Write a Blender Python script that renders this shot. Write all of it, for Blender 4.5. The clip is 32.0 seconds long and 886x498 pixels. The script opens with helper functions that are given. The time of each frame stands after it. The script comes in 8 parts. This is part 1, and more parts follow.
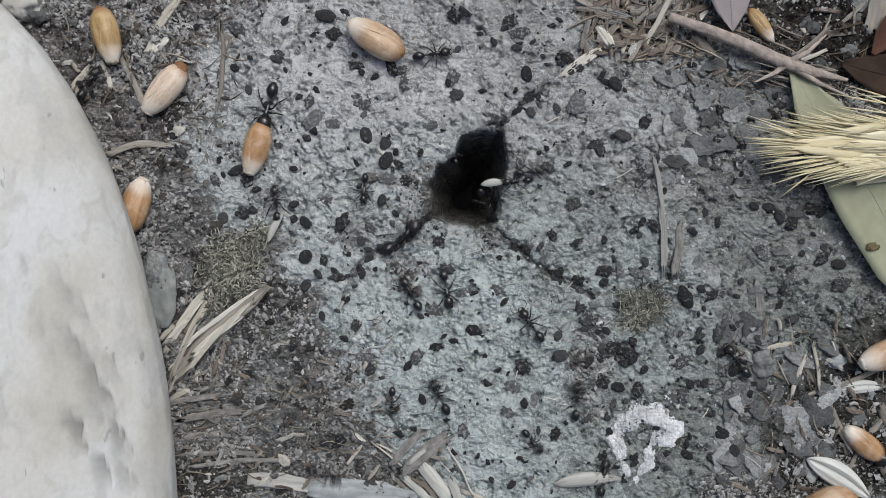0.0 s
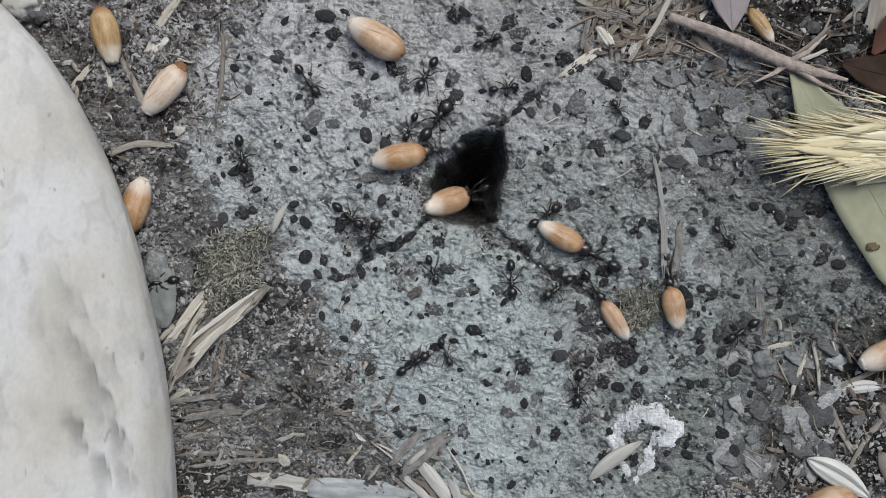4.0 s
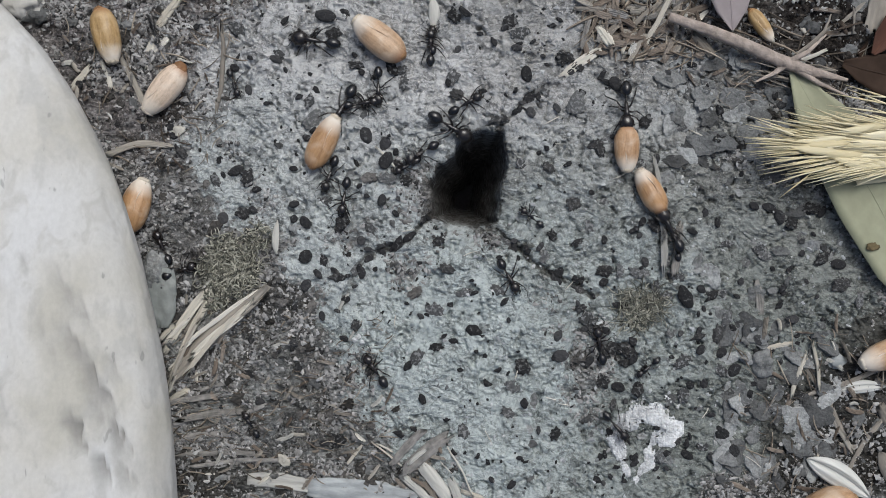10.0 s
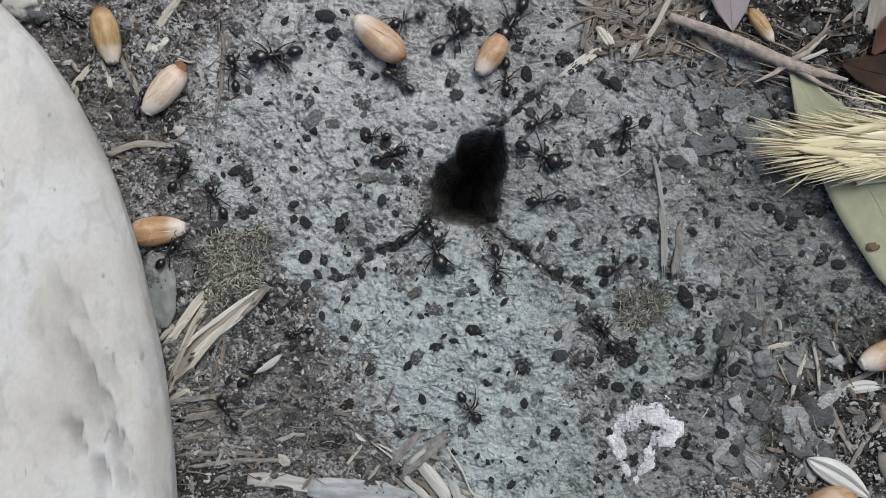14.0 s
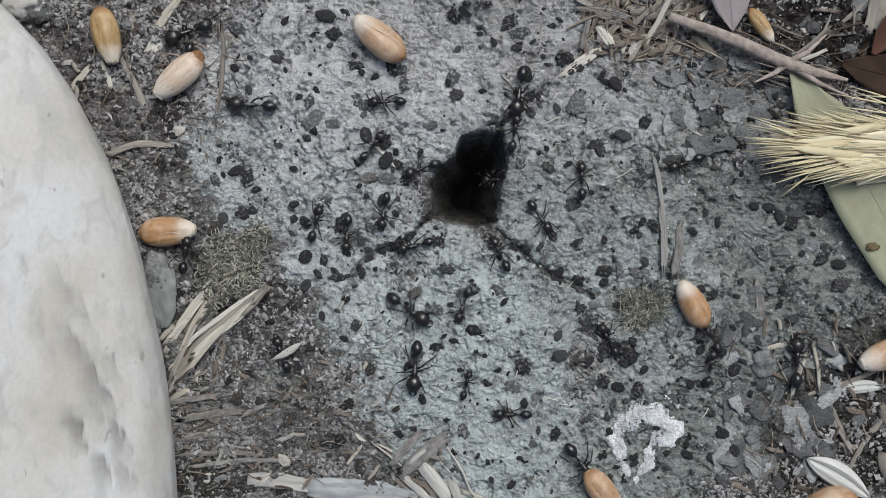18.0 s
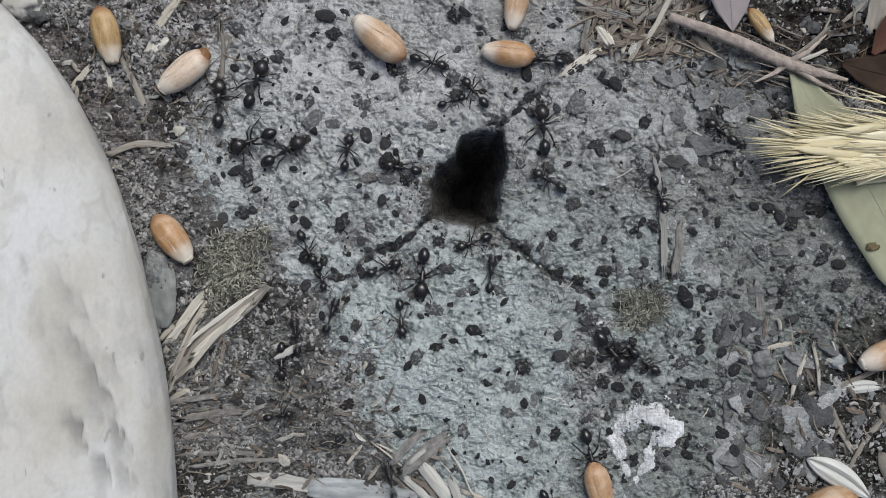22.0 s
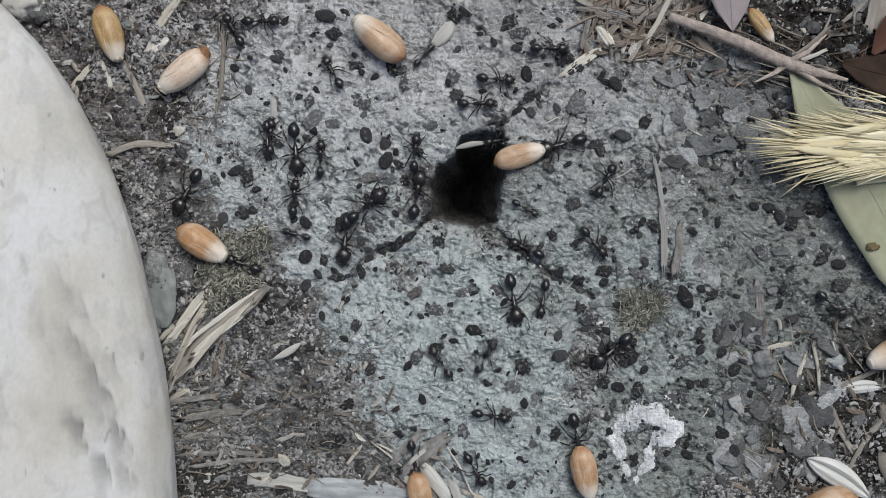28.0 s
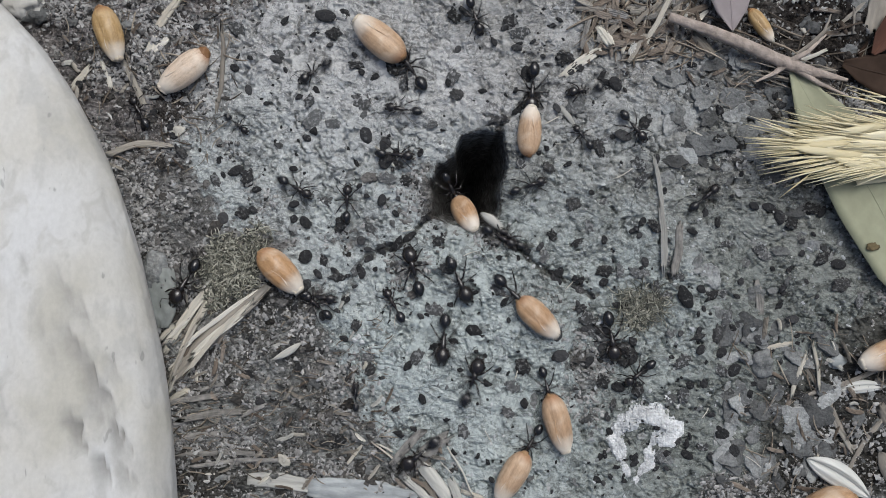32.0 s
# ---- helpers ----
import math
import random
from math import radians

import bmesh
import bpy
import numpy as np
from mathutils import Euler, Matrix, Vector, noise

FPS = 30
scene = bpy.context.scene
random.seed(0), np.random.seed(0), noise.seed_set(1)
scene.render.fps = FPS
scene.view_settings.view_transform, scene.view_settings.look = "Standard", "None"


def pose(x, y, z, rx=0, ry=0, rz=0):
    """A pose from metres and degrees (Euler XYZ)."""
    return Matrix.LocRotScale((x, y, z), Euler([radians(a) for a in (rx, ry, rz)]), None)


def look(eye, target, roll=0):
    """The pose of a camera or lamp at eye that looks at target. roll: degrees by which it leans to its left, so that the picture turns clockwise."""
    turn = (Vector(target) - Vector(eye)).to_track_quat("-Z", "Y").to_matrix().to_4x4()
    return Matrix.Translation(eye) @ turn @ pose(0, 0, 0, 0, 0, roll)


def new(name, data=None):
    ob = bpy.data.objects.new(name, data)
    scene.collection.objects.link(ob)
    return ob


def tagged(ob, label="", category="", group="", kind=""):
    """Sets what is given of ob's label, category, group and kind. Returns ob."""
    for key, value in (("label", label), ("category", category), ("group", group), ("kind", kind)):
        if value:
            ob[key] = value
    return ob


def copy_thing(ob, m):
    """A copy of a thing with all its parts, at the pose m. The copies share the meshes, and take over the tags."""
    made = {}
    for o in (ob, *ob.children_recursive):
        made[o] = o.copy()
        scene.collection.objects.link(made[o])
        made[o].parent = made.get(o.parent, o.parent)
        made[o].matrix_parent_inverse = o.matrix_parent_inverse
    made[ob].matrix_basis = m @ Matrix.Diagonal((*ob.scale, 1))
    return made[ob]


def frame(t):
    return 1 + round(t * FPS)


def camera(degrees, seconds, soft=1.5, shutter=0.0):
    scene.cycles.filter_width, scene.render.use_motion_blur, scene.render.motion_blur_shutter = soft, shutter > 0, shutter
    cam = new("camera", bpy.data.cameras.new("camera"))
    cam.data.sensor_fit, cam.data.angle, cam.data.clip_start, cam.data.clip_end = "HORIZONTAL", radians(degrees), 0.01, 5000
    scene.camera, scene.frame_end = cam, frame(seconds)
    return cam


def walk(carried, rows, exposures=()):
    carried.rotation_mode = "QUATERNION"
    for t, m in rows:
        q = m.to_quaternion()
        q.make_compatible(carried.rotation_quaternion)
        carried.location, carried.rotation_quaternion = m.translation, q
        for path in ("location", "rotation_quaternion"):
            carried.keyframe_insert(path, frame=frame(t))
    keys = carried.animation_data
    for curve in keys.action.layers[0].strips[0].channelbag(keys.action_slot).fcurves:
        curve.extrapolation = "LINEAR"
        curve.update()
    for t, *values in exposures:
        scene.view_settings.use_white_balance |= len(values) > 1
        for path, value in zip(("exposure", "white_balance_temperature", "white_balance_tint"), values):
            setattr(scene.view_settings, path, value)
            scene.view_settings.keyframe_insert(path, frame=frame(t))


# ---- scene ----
# plan: units of 0.07 mm, u to the east, v to the south, origin at the plan's north-west corner
U = 0.00007
DEG = 50.0
EYE_Z = 784 * U / math.tan(radians(DEG / 2))
cam = camera(50.0, 32.0, soft=0.95, shutter=1.0)
walk(cam, [(0.0, pose(0, 0, EYE_Z)), (32.0, pose(0, 0, EYE_Z))], exposures=[(0.0, -0.11, 6150, 7), (32.0, -0.11, 6150, 7)])

# ---- light: overcast shade, a wide soft sun ----
SUN_EL, SUN_AZ = 60.0, 25.0
world = bpy.data.worlds.new("world")
scene.world = world
world.use_nodes = True
wn = world.node_tree
sky = wn.nodes.new("ShaderNodeTexSky")
sky.sky_type = "NISHITA"
sky.sun_disc = False
sky.sun_elevation, sky.sun_rotation = radians(SUN_EL), radians(SUN_AZ)
sky.dust_density, sky.air_density = 6.0, 1.0
wn.links.new(sky.outputs[0], wn.nodes["Background"].inputs[0])
wn.nodes["Background"].inputs[1].default_value = 0.10
sun_data = bpy.data.lights.new("sun", "SUN")
sun_data.energy, sun_data.angle, sun_data.color = 2.1, radians(30), (1.0, 0.98, 0.95)
sun = new("sun", sun_data)
_az, _el = radians(SUN_AZ), radians(SUN_EL)
sun.matrix_world = look((math.sin(_az) * math.cos(_el), math.cos(_az) * math.cos(_el), math.sin(_el)), (0, 0, 0))


# ---- materials ----
def node_material(name, rough=0.8, spec=0.3):
    m = bpy.data.materials.new(name)
    m.use_nodes = True
    b = m.node_tree.nodes["Principled BSDF"]
    b.inputs["Roughness"].default_value = rough
    b.inputs["Specular IOR Level"].default_value = spec
    return m, m.node_tree, b


def texco(nt, scale=1.0, stretch=(1, 1, 1)):
    c = nt.nodes.new("ShaderNodeTexCoord")
    mp = nt.nodes.new("ShaderNodeMapping")
    mp.inputs["Scale"].default_value = [scale * k for k in stretch]
    nt.links.new(c.outputs["Object"], mp.inputs[0])
    return mp.outputs[0]


def noise_node(nt, vec, scale, detail=4.0, rough=0.6, dist=0.0):
    n = nt.nodes.new("ShaderNodeTexNoise")
    n.inputs["Scale"].default_value = scale
    n.inputs["Detail"].default_value = detail
    n.inputs["Roughness"].default_value = rough
    n.inputs["Distortion"].default_value = dist
    nt.links.new(vec, n.inputs["Vector"])
    return n.outputs["Fac"]


def ramp(nt, fac, stops):
    r = nt.nodes.new("ShaderNodeValToRGB")
    e = r.color_ramp.elements
    while len(e) < len(stops):
        e.new(0.5)
    for k, (p, c) in zip(e, stops):
        k.position = p
        k.color = (*c, 1) if len(c) == 3 else c
    nt.links.new(fac, r.inputs[0])
    return r.outputs[0]


def mix(nt, fac, a, b, mode="MIX"):
    n = nt.nodes.new("ShaderNodeMix")
    n.data_type, n.blend_type = "RGBA", mode
    for sock, v in ((n.inputs[0], fac), (n.inputs[6], a), (n.inputs[7], b)):
        if isinstance(v, (int, float)):
            sock.default_value = v
        elif isinstance(v, tuple):
            sock.default_value = (*v, 1)
        else:
            nt.links.new(v, sock)
    return n.outputs[2]


def bump(nt, b, height, strength, distance):
    n = nt.nodes.new("ShaderNodeBump")
    n.inputs["Strength"].default_value, n.inputs["Distance"].default_value = strength, distance
    nt.links.new(height, n.inputs["Height"])
    nt.links.new(n.outputs[0], b.inputs["Normal"])


def math_node(nt, op, a, b=0.0):
    n = nt.nodes.new("ShaderNodeMath")
    n.operation = op
    for sock, v in zip(n.inputs, (a, b)):
        if isinstance(v, (int, float)):
            sock.default_value = v
        else:
            nt.links.new(v, sock)
    return n.outputs[0]


def attribute(nt, name):
    a = nt.nodes.new("ShaderNodeAttribute")
    a.attribute_name = name
    return a.outputs["Fac"]


def object_random(nt):
    return nt.nodes.new("ShaderNodeObjectInfo").outputs["Random"]


def island_random(nt):
    return nt.nodes.new("ShaderNodeNewGeometry").outputs["Random Per Island"]


def varied(name, stops, rand="object", grain=3000.0, stretch=(1, 1, 1), rough=0.8, spec=0.3, mottling=0.35, bumps=0.4, depth=0.0001, placed=False):
    """A mottled natural surface: a colour per piece, grain, blotches and fine relief."""
    m, nt, b = node_material(name, rough, spec)
    v = nt.nodes.new("ShaderNodeNewGeometry").outputs["Position"] if placed else texco(nt, 1.0, stretch)
    col = ramp(nt, object_random(nt) if rand == "object" else island_random(nt), stops)
    fine = noise_node(nt, v, grain, 5)
    big = noise_node(nt, v, grain / 7, 3)
    shade = ramp(nt, math_node(nt, "MULTIPLY", math_node(nt, "ADD", fine, big), 0.5), [(0.3, (1 - mottling,) * 3), (0.7, (1 + mottling * 0.6,) * 3)])
    nt.links.new(mix(nt, 1.0, col, shade, "MULTIPLY"), b.inputs["Base Color"])
    bump(nt, b, fine, bumps, depth)
    return m


def warped(nt, v, scale, amount):
    """Coordinates pushed about by a noise."""
    n = nt.nodes.new("ShaderNodeTexNoise")
    n.inputs["Scale"].default_value, n.inputs["Detail"].default_value = scale, 4
    nt.links.new(v, n.inputs["Vector"])
    w = nt.nodes.new("ShaderNodeVectorMath")
    w.operation = "MULTIPLY_ADD"
    nt.links.new(n.outputs["Color"], w.inputs[0])
    w.inputs[1].default_value = (amount,) * 3
    nt.links.new(v, w.inputs[2])
    return w.outputs[0]


def scaled(nt, v, scale, steps, detail, dist):
    """Overlapping scales: the saw of a noise, and 1 along each scale's lower rim."""
    n = noise_node(nt, v, scale, detail, 0.5, dist)
    saw = math_node(nt, "FRACT", math_node(nt, "MULTIPLY", n, steps))
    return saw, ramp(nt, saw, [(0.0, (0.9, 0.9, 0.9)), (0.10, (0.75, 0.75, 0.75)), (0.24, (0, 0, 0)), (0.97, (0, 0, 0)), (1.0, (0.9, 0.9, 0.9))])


def grey(k):
    return (k, k, k)


def ground_material():
    m, nt, b = node_material("clay_ground", 0.93, 0.12)
    v = texco(nt)
    soil, old, damp = attribute(nt, "soil"), attribute(nt, "weathered"), attribute(nt, "damp")
    broad = noise_node(nt, v, 110, 3, 0.6, 0.4)
    patch = noise_node(nt, v, 330, 4, 0.62, 0.9)
    f1 = noise_node(nt, v, 800, 6, 0.68, 0.9)
    f2 = noise_node(nt, v, 2700, 5, 0.7, 1.0)
    beads = noise_node(nt, v, 1750, 2.2, 0.5, 0.7)
    bare = ramp(nt, noise_node(nt, v, 240, 3, 0.6, 0.5), [(0.40, grey(0.25)), (0.56, grey(1.0))])
    f3 = noise_node(nt, v, 6500, 3, 0.7, 0.5)
    blots = noise_node(nt, v, 620, 4, 0.6, 0.8)
    # a smooth skin in patches of slightly different grey
    crust = ramp(nt, f1, [(0.30, (0.42, 0.448, 0.443)), (0.45, (0.453, 0.482, 0.478)), (0.55, (0.468, 0.498, 0.494)), (0.68, (0.49, 0.52, 0.516))])
    crust = mix(nt, 1.0, crust, ramp(nt, patch, [(0.33, grey(0.80)), (0.40, grey(0.93)), (0.46, grey(1.0)), (0.60, grey(1.0)), (0.66, grey(1.06))]), "MULTIPLY")
    crust = mix(nt, 1.0, crust, ramp(nt, f3, [(0.34, grey(0.90)), (0.5, grey(1.0)), (0.66, grey(1.05))]), "MULTIPLY")
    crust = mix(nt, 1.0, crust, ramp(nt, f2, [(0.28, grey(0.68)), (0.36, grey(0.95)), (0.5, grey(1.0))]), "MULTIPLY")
    # hollows between the beads coloured darker, their shade put into the colour
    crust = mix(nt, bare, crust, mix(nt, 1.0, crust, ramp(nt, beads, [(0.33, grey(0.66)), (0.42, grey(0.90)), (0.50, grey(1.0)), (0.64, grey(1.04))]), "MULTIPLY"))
    # ripples: the skin breaks into thin overlapping scales, lying mostly east to west
    wide = texco(nt, 1.0, (0.70, 1.2, 1))
    where = ramp(nt, noise_node(nt, v, 200, 3, 0.6, 0.4), [(0.40, grey(0.12)), (0.55, grey(1.0))])
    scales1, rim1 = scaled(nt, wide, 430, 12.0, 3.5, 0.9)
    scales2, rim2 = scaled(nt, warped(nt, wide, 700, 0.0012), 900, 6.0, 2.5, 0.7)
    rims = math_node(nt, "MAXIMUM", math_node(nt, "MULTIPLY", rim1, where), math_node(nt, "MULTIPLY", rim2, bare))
    # each scale's edge shade is painted as a darker lower rim
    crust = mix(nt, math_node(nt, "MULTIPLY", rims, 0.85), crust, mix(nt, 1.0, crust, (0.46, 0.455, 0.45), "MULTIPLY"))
    # flat dull stains with a dark rim
    crust = mix(nt, ramp(nt, blots, [(0.60, grey(0.0)), (0.615, grey(1.0))]), crust, mix(nt, 1.0, crust, (0.60, 0.60, 0.60), "MULTIPLY"))
    crust = mix(nt, ramp(nt, blots, [(0.590, grey(0.0)), (0.600, grey(0.6)), (0.610, grey(0.0))]), crust, (0.11, 0.11, 0.11))
    crust = mix(nt, ramp(nt, noise_node(nt, v, 1150, 4, 0.65, 0.6), [(0.68, grey(0.0)), (0.70, grey(0.8))]), crust, (0.09, 0.09, 0.092))
    # crumbly soil: small angular crumbs and dark gaps
    vor = nt.nodes.new("ShaderNodeTexVoronoi")
    vor.inputs["Scale"].default_value = 2300
    nt.links.new(warped(nt, v, 1500, 0.0008), vor.inputs["Vector"])
    crumbs = ramp(nt, vor.outputs["Color"], [(0.1, (0.06, 0.058, 0.057)), (0.4, (0.16, 0.156, 0.152)), (0.7, (0.28, 0.277, 0.272)), (0.95, (0.46, 0.46, 0.455))])
    dirt = mix(nt, 0.62, crumbs, ramp(nt, f2, [(0.37, grey(0.012)), (0.49, (0.13, 0.127, 0.124)), (0.63, (0.40, 0.397, 0.392))]))
    dirt = mix(nt, ramp(nt, patch, [(0.42, grey(0.0)), (0.62, grey(0.5))]), dirt, mix(nt, 1.0, dirt, (0.86, 0.77, 0.66), "MULTIPLY"))
    dirt = mix(nt, 1.0, dirt, ramp(nt, f1, [(0.36, grey(0.35)), (0.5, grey(0.95)), (0.62, grey(1.45))]), "MULTIPLY")
    # matted grey fibre lying in the soil
    mat = noise_node(nt, texco(nt, 1.0, (0.2, 1.5, 1)), 1700, 5, 0.7, 0.6)
    matted = ramp(nt, mat, [(0.36, grey(0.05)), (0.47, (0.22, 0.218, 0.214)), (0.6, (0.50, 0.498, 0.49))])
    dirt = mix(nt, ramp(nt, broad, [(0.46, grey(0.0)), (0.58, grey(0.75))]), dirt, matted)
    edge = math_node(nt, "ADD", soil, math_node(nt, "MULTIPLY", math_node(nt, "SUBTRACT", f1, 0.5), 1.3))
    fac = ramp(nt, edge, [(0.36, grey(0.0)), (0.56, grey(1.0))])
    col = mix(nt, fac, crust, dirt)
    # darker crust, torn into east-west streaks
    patches = ramp(nt, math_node(nt, "ADD", old, math_node(nt, "MULTIPLY", math_node(nt, "SUBTRACT", f1, 0.5), 1.4)), [(0.12, grey(0.0)), (0.88, grey(1.0))])
    col = mix(nt, patches, col, mix(nt, 1.0, col, (0.485, 0.475, 0.45), "MULTIPLY"))
    streak = noise_node(nt, texco(nt, 1.0, (0.6, 1.3, 1)), 1300, 5, 0.7, 0.5)
    torn = mix(nt, 1.0, col, ramp(nt, streak, [(0.36, grey(0.55)), (0.47, grey(1.0)), (0.62, grey(1.22))]), "MULTIPLY")
    col = mix(nt, mix(nt, fac, patches, (0, 0, 0)), col, torn)
    # cracks, the mouth's lip and dark soil coloured darker, edges broken by noise
    dark_mix = ramp(nt, math_node(nt, "ADD", damp, math_node(nt, "MULTIPLY", math_node(nt, "SUBTRACT", f1, 0.5), 1.5)), [(0.35, grey(0.0)), (0.6, grey(0.85))])
    col = mix(nt, dark_mix, col, mix(nt, 0.5, mix(nt, 1.0, col, (0.22, 0.208, 0.196), "MULTIPLY"), mix(nt, 1.0, dirt, (0.36, 0.34, 0.32), "MULTIPLY")))
    # redder to the north, greener to the south
    col = mix(nt, attribute(nt, "dusty"), mix(nt, 1.0, col, (0.975, 1.01, 1.01), "MULTIPLY"), mix(nt, 1.0, col, (1.035, 0.98, 0.985), "MULTIPLY"))
    # inside the mouth the colour darkens with depth, shade painted over brown earth
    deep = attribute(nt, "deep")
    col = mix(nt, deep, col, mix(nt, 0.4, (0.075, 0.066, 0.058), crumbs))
    nt.links.new(col, b.inputs["Base Color"])
    relief = math_node(nt, "ADD", math_node(nt, "MULTIPLY", f1, 0.4), math_node(nt, "MULTIPLY", math_node(nt, "MULTIPLY", beads, bare), 0.9))
    steps = math_node(nt, "ADD", math_node(nt, "MULTIPLY", math_node(nt, "MULTIPLY", scales1, where), 0.34), math_node(nt, "MULTIPLY", math_node(nt, "MULTIPLY", scales2, bare), 0.24))
    rough_clay = math_node(nt, "ADD", math_node(nt, "ADD", relief, steps), math_node(nt, "ADD", math_node(nt, "MULTIPLY", f2, 0.15), math_node(nt, "MULTIPLY", f3, 0.08)))
    rough_soil = math_node(nt, "SUBTRACT", math_node(nt, "ADD", f2, f3), math_node(nt, "MULTIPLY", vor.outputs["Distance"], 0.9))
    bump(nt, b, mix(nt, fac, rough_clay, rough_soil), 1.0, 0.00040)
    return m


def stone_material():
    m, nt, b = node_material("white_limestone", 0.8, 0.25)
    v = texco(nt, 1.0, (1.3, 0.85, 1))
    n1 = noise_node(nt, v, 95, 2, 0.5, 0.3)
    n2 = noise_node(nt, v, 330, 3, 0.55, 0.6)
    n3 = noise_node(nt, v, 1500, 4, 0.6)
    col = ramp(nt, n1, [(0.34, (0.44, 0.425, 0.38)), (0.45, (0.50, 0.488, 0.455)), (0.54, (0.52, 0.515, 0.498)), (0.66, (0.54, 0.54, 0.535))])
    col = mix(nt, ramp(nt, n2, [(0.34, grey(0.5)), (0.46, grey(0.0))]), col, (0.39, 0.38, 0.355))
    dabs = noise_node(nt, texco(nt, 1.0, (1.9, 0.9, 1)), 150, 3, 0.55, 0.5)
    col = mix(nt, ramp(nt, dabs, [(0.56, grey(0.0)), (0.66, grey(0.55))]), col, (0.40, 0.395, 0.38))
    nick = noise_node(nt, texco(nt, 1.0, (2.4, 0.8, 1)), 420, 2, 0.5)
    col = mix(nt, ramp(nt, nick, [(0.70, grey(0.0)), (0.74, grey(0.6))]), col, (0.22, 0.22, 0.21))
    # chips greyed by their depth: staining, and shade their shallow relief doesn't give
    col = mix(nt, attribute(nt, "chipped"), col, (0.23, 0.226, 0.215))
    col = mix(nt, 1.0, col, ramp(nt, n3, [(0.35, grey(0.95)), (0.65, grey(1.04))]), "MULTIPLY")
    nt.links.new(col, b.inputs["Base Color"])
    hgt = math_node(nt, "ADD", math_node(nt, "MULTIPLY", math_node(nt, "ADD", n2, n1), 0.5), math_node(nt, "MULTIPLY", dabs, 0.5))
    bump(nt, b, hgt, 0.28, 0.0011)
    return m


def grain_material(name, tones, pale):
    """Wheat skin: streaks along the grain, blotches, a bleached end and a browner one."""
    m, nt, b = node_material(name, 0.42, 0.4)
    v = texco(nt)
    r = ramp(nt, object_random(nt), tones)
    streak = noise_node(nt, texco(nt, 1.0, (0.22, 1.5, 1.5)), 1500, 5, 0.65)
    blotch = noise_node(nt, v, 380, 4, 0.6, 0.5)
    fine = noise_node(nt, v, 3600, 4, 0.7)
    col = mix(nt, 1.0, r, ramp(nt, streak, [(0.32, (0.66, 0.62, 0.58)), (0.5, (1.0, 1.0, 1.0)), (0.68, (1.15, 1.17, 1.2))]), "MULTIPLY")
    col = mix(nt, 1.0, col, ramp(nt, fine, [(0.3, (0.86, 0.85, 0.84)), (0.7, (1.08, 1.08, 1.08))]), "MULTIPLY")
    col = mix(nt, ramp(nt, blotch, [(0.47, (0, 0, 0)), (0.66, (0.65, 0.65, 0.65))]), col, pale)
    xyz = nt.nodes.new("ShaderNodeSeparateXYZ")
    nt.links.new(nt.nodes.new("ShaderNodeTexCoord").outputs["Generated"], xyz.inputs[0])
    along = math_node(nt, "ADD", xyz.outputs[0], math_node(nt, "MULTIPLY", math_node(nt, "SUBTRACT", blotch, 0.5), 0.35))
    col = mix(nt, ramp(nt, along, [(0.10, (0.95, 0.95, 0.95)), (0.34, (0, 0, 0))]), col, (0.66, 0.60, 0.52))
    col = mix(nt, ramp(nt, along, [(0.86, (0, 0, 0)), (1.0, (0.75, 0.75, 0.75))]), col, (0.30, 0.13, 0.05))
    nt.links.new(col, b.inputs["Base Color"])
    bump(nt, b, math_node(nt, "ADD", streak, math_node(nt, "MULTIPLY", fine, 0.4)), 0.5, 0.00012)
    return m


def ant_material(name, dark, red):
    m, nt, b = node_material(name, 0.24, 0.6)
    v = texco(nt)
    n = noise_node(nt, v, 2500, 3)
    nt.links.new(ramp(nt, n, [(0.35, dark), (0.7, red)]), b.inputs["Base Color"])
    bump(nt, b, noise_node(nt, v, 9000, 2), 0.25, 0.00003)
    return m


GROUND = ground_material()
STONE = stone_material()
GRAIN = grain_material("wheat_grain_skin", [(0.0, (0.39, 0.225, 0.105)), (0.5, (0.43, 0.275, 0.16)), (1.0, (0.48, 0.34, 0.225))], (0.58, 0.46, 0.35))
AMBER_GRAIN = grain_material("amber_grain_skin", [(0.0, (0.38, 0.25, 0.11)), (1.0, (0.41, 0.275, 0.125))], (0.52, 0.39, 0.24))
BROWN = varied("brown_spot", [(0.0, (0.10, 0.08, 0.04)), (1.0, (0.13, 0.10, 0.05))])
GRAIN_TIP = varied("pale_grain_brush", [(0.0, (0.58, 0.50, 0.39)), (1.0, (0.66, 0.60, 0.51))], rough=0.8)
GRAIN_GERM = varied("brown_grain_germ", [(0.0, (0.22, 0.11, 0.05)), (1.0, (0.40, 0.25, 0.13))], rough=0.6)
PALE_GRAIN = grain_material("bleached_grain_skin", [(0.0, (0.60, 0.47, 0.36)), (1.0, (0.62, 0.50, 0.39))], (0.68, 0.60, 0.51))
ANT_BLACK = ant_material("black_ant_shell", (0.006, 0.006, 0.007), (0.012, 0.011, 0.012))
ANT_BROWN = ant_material("dark_brown_ant_shell", (0.008, 0.007, 0.007), (0.016, 0.012, 0.011))
ANT_LEG = ant_material("brown_black_ant_leg", (0.008, 0.007, 0.007), (0.017, 0.013, 0.012))
def grit_material(name, stops, speck, amount):
    """Blackish, rough, with paler specks baked in."""
    m, nt, b = node_material(name, 0.75, 0.25)
    v = nt.nodes.new("ShaderNodeNewGeometry").outputs["Position"]
    fine = noise_node(nt, v, 2600, 4, 0.65)
    col = mix(nt, ramp(nt, fine, [(0.62 - amount, grey(0.0)), (0.68 - amount, grey(0.8))]), ramp(nt, object_random(nt), stops), speck)
    nt.links.new(col, b.inputs["Base Color"])
    bump(nt, b, fine, 1.0, 0.0004)
    return m


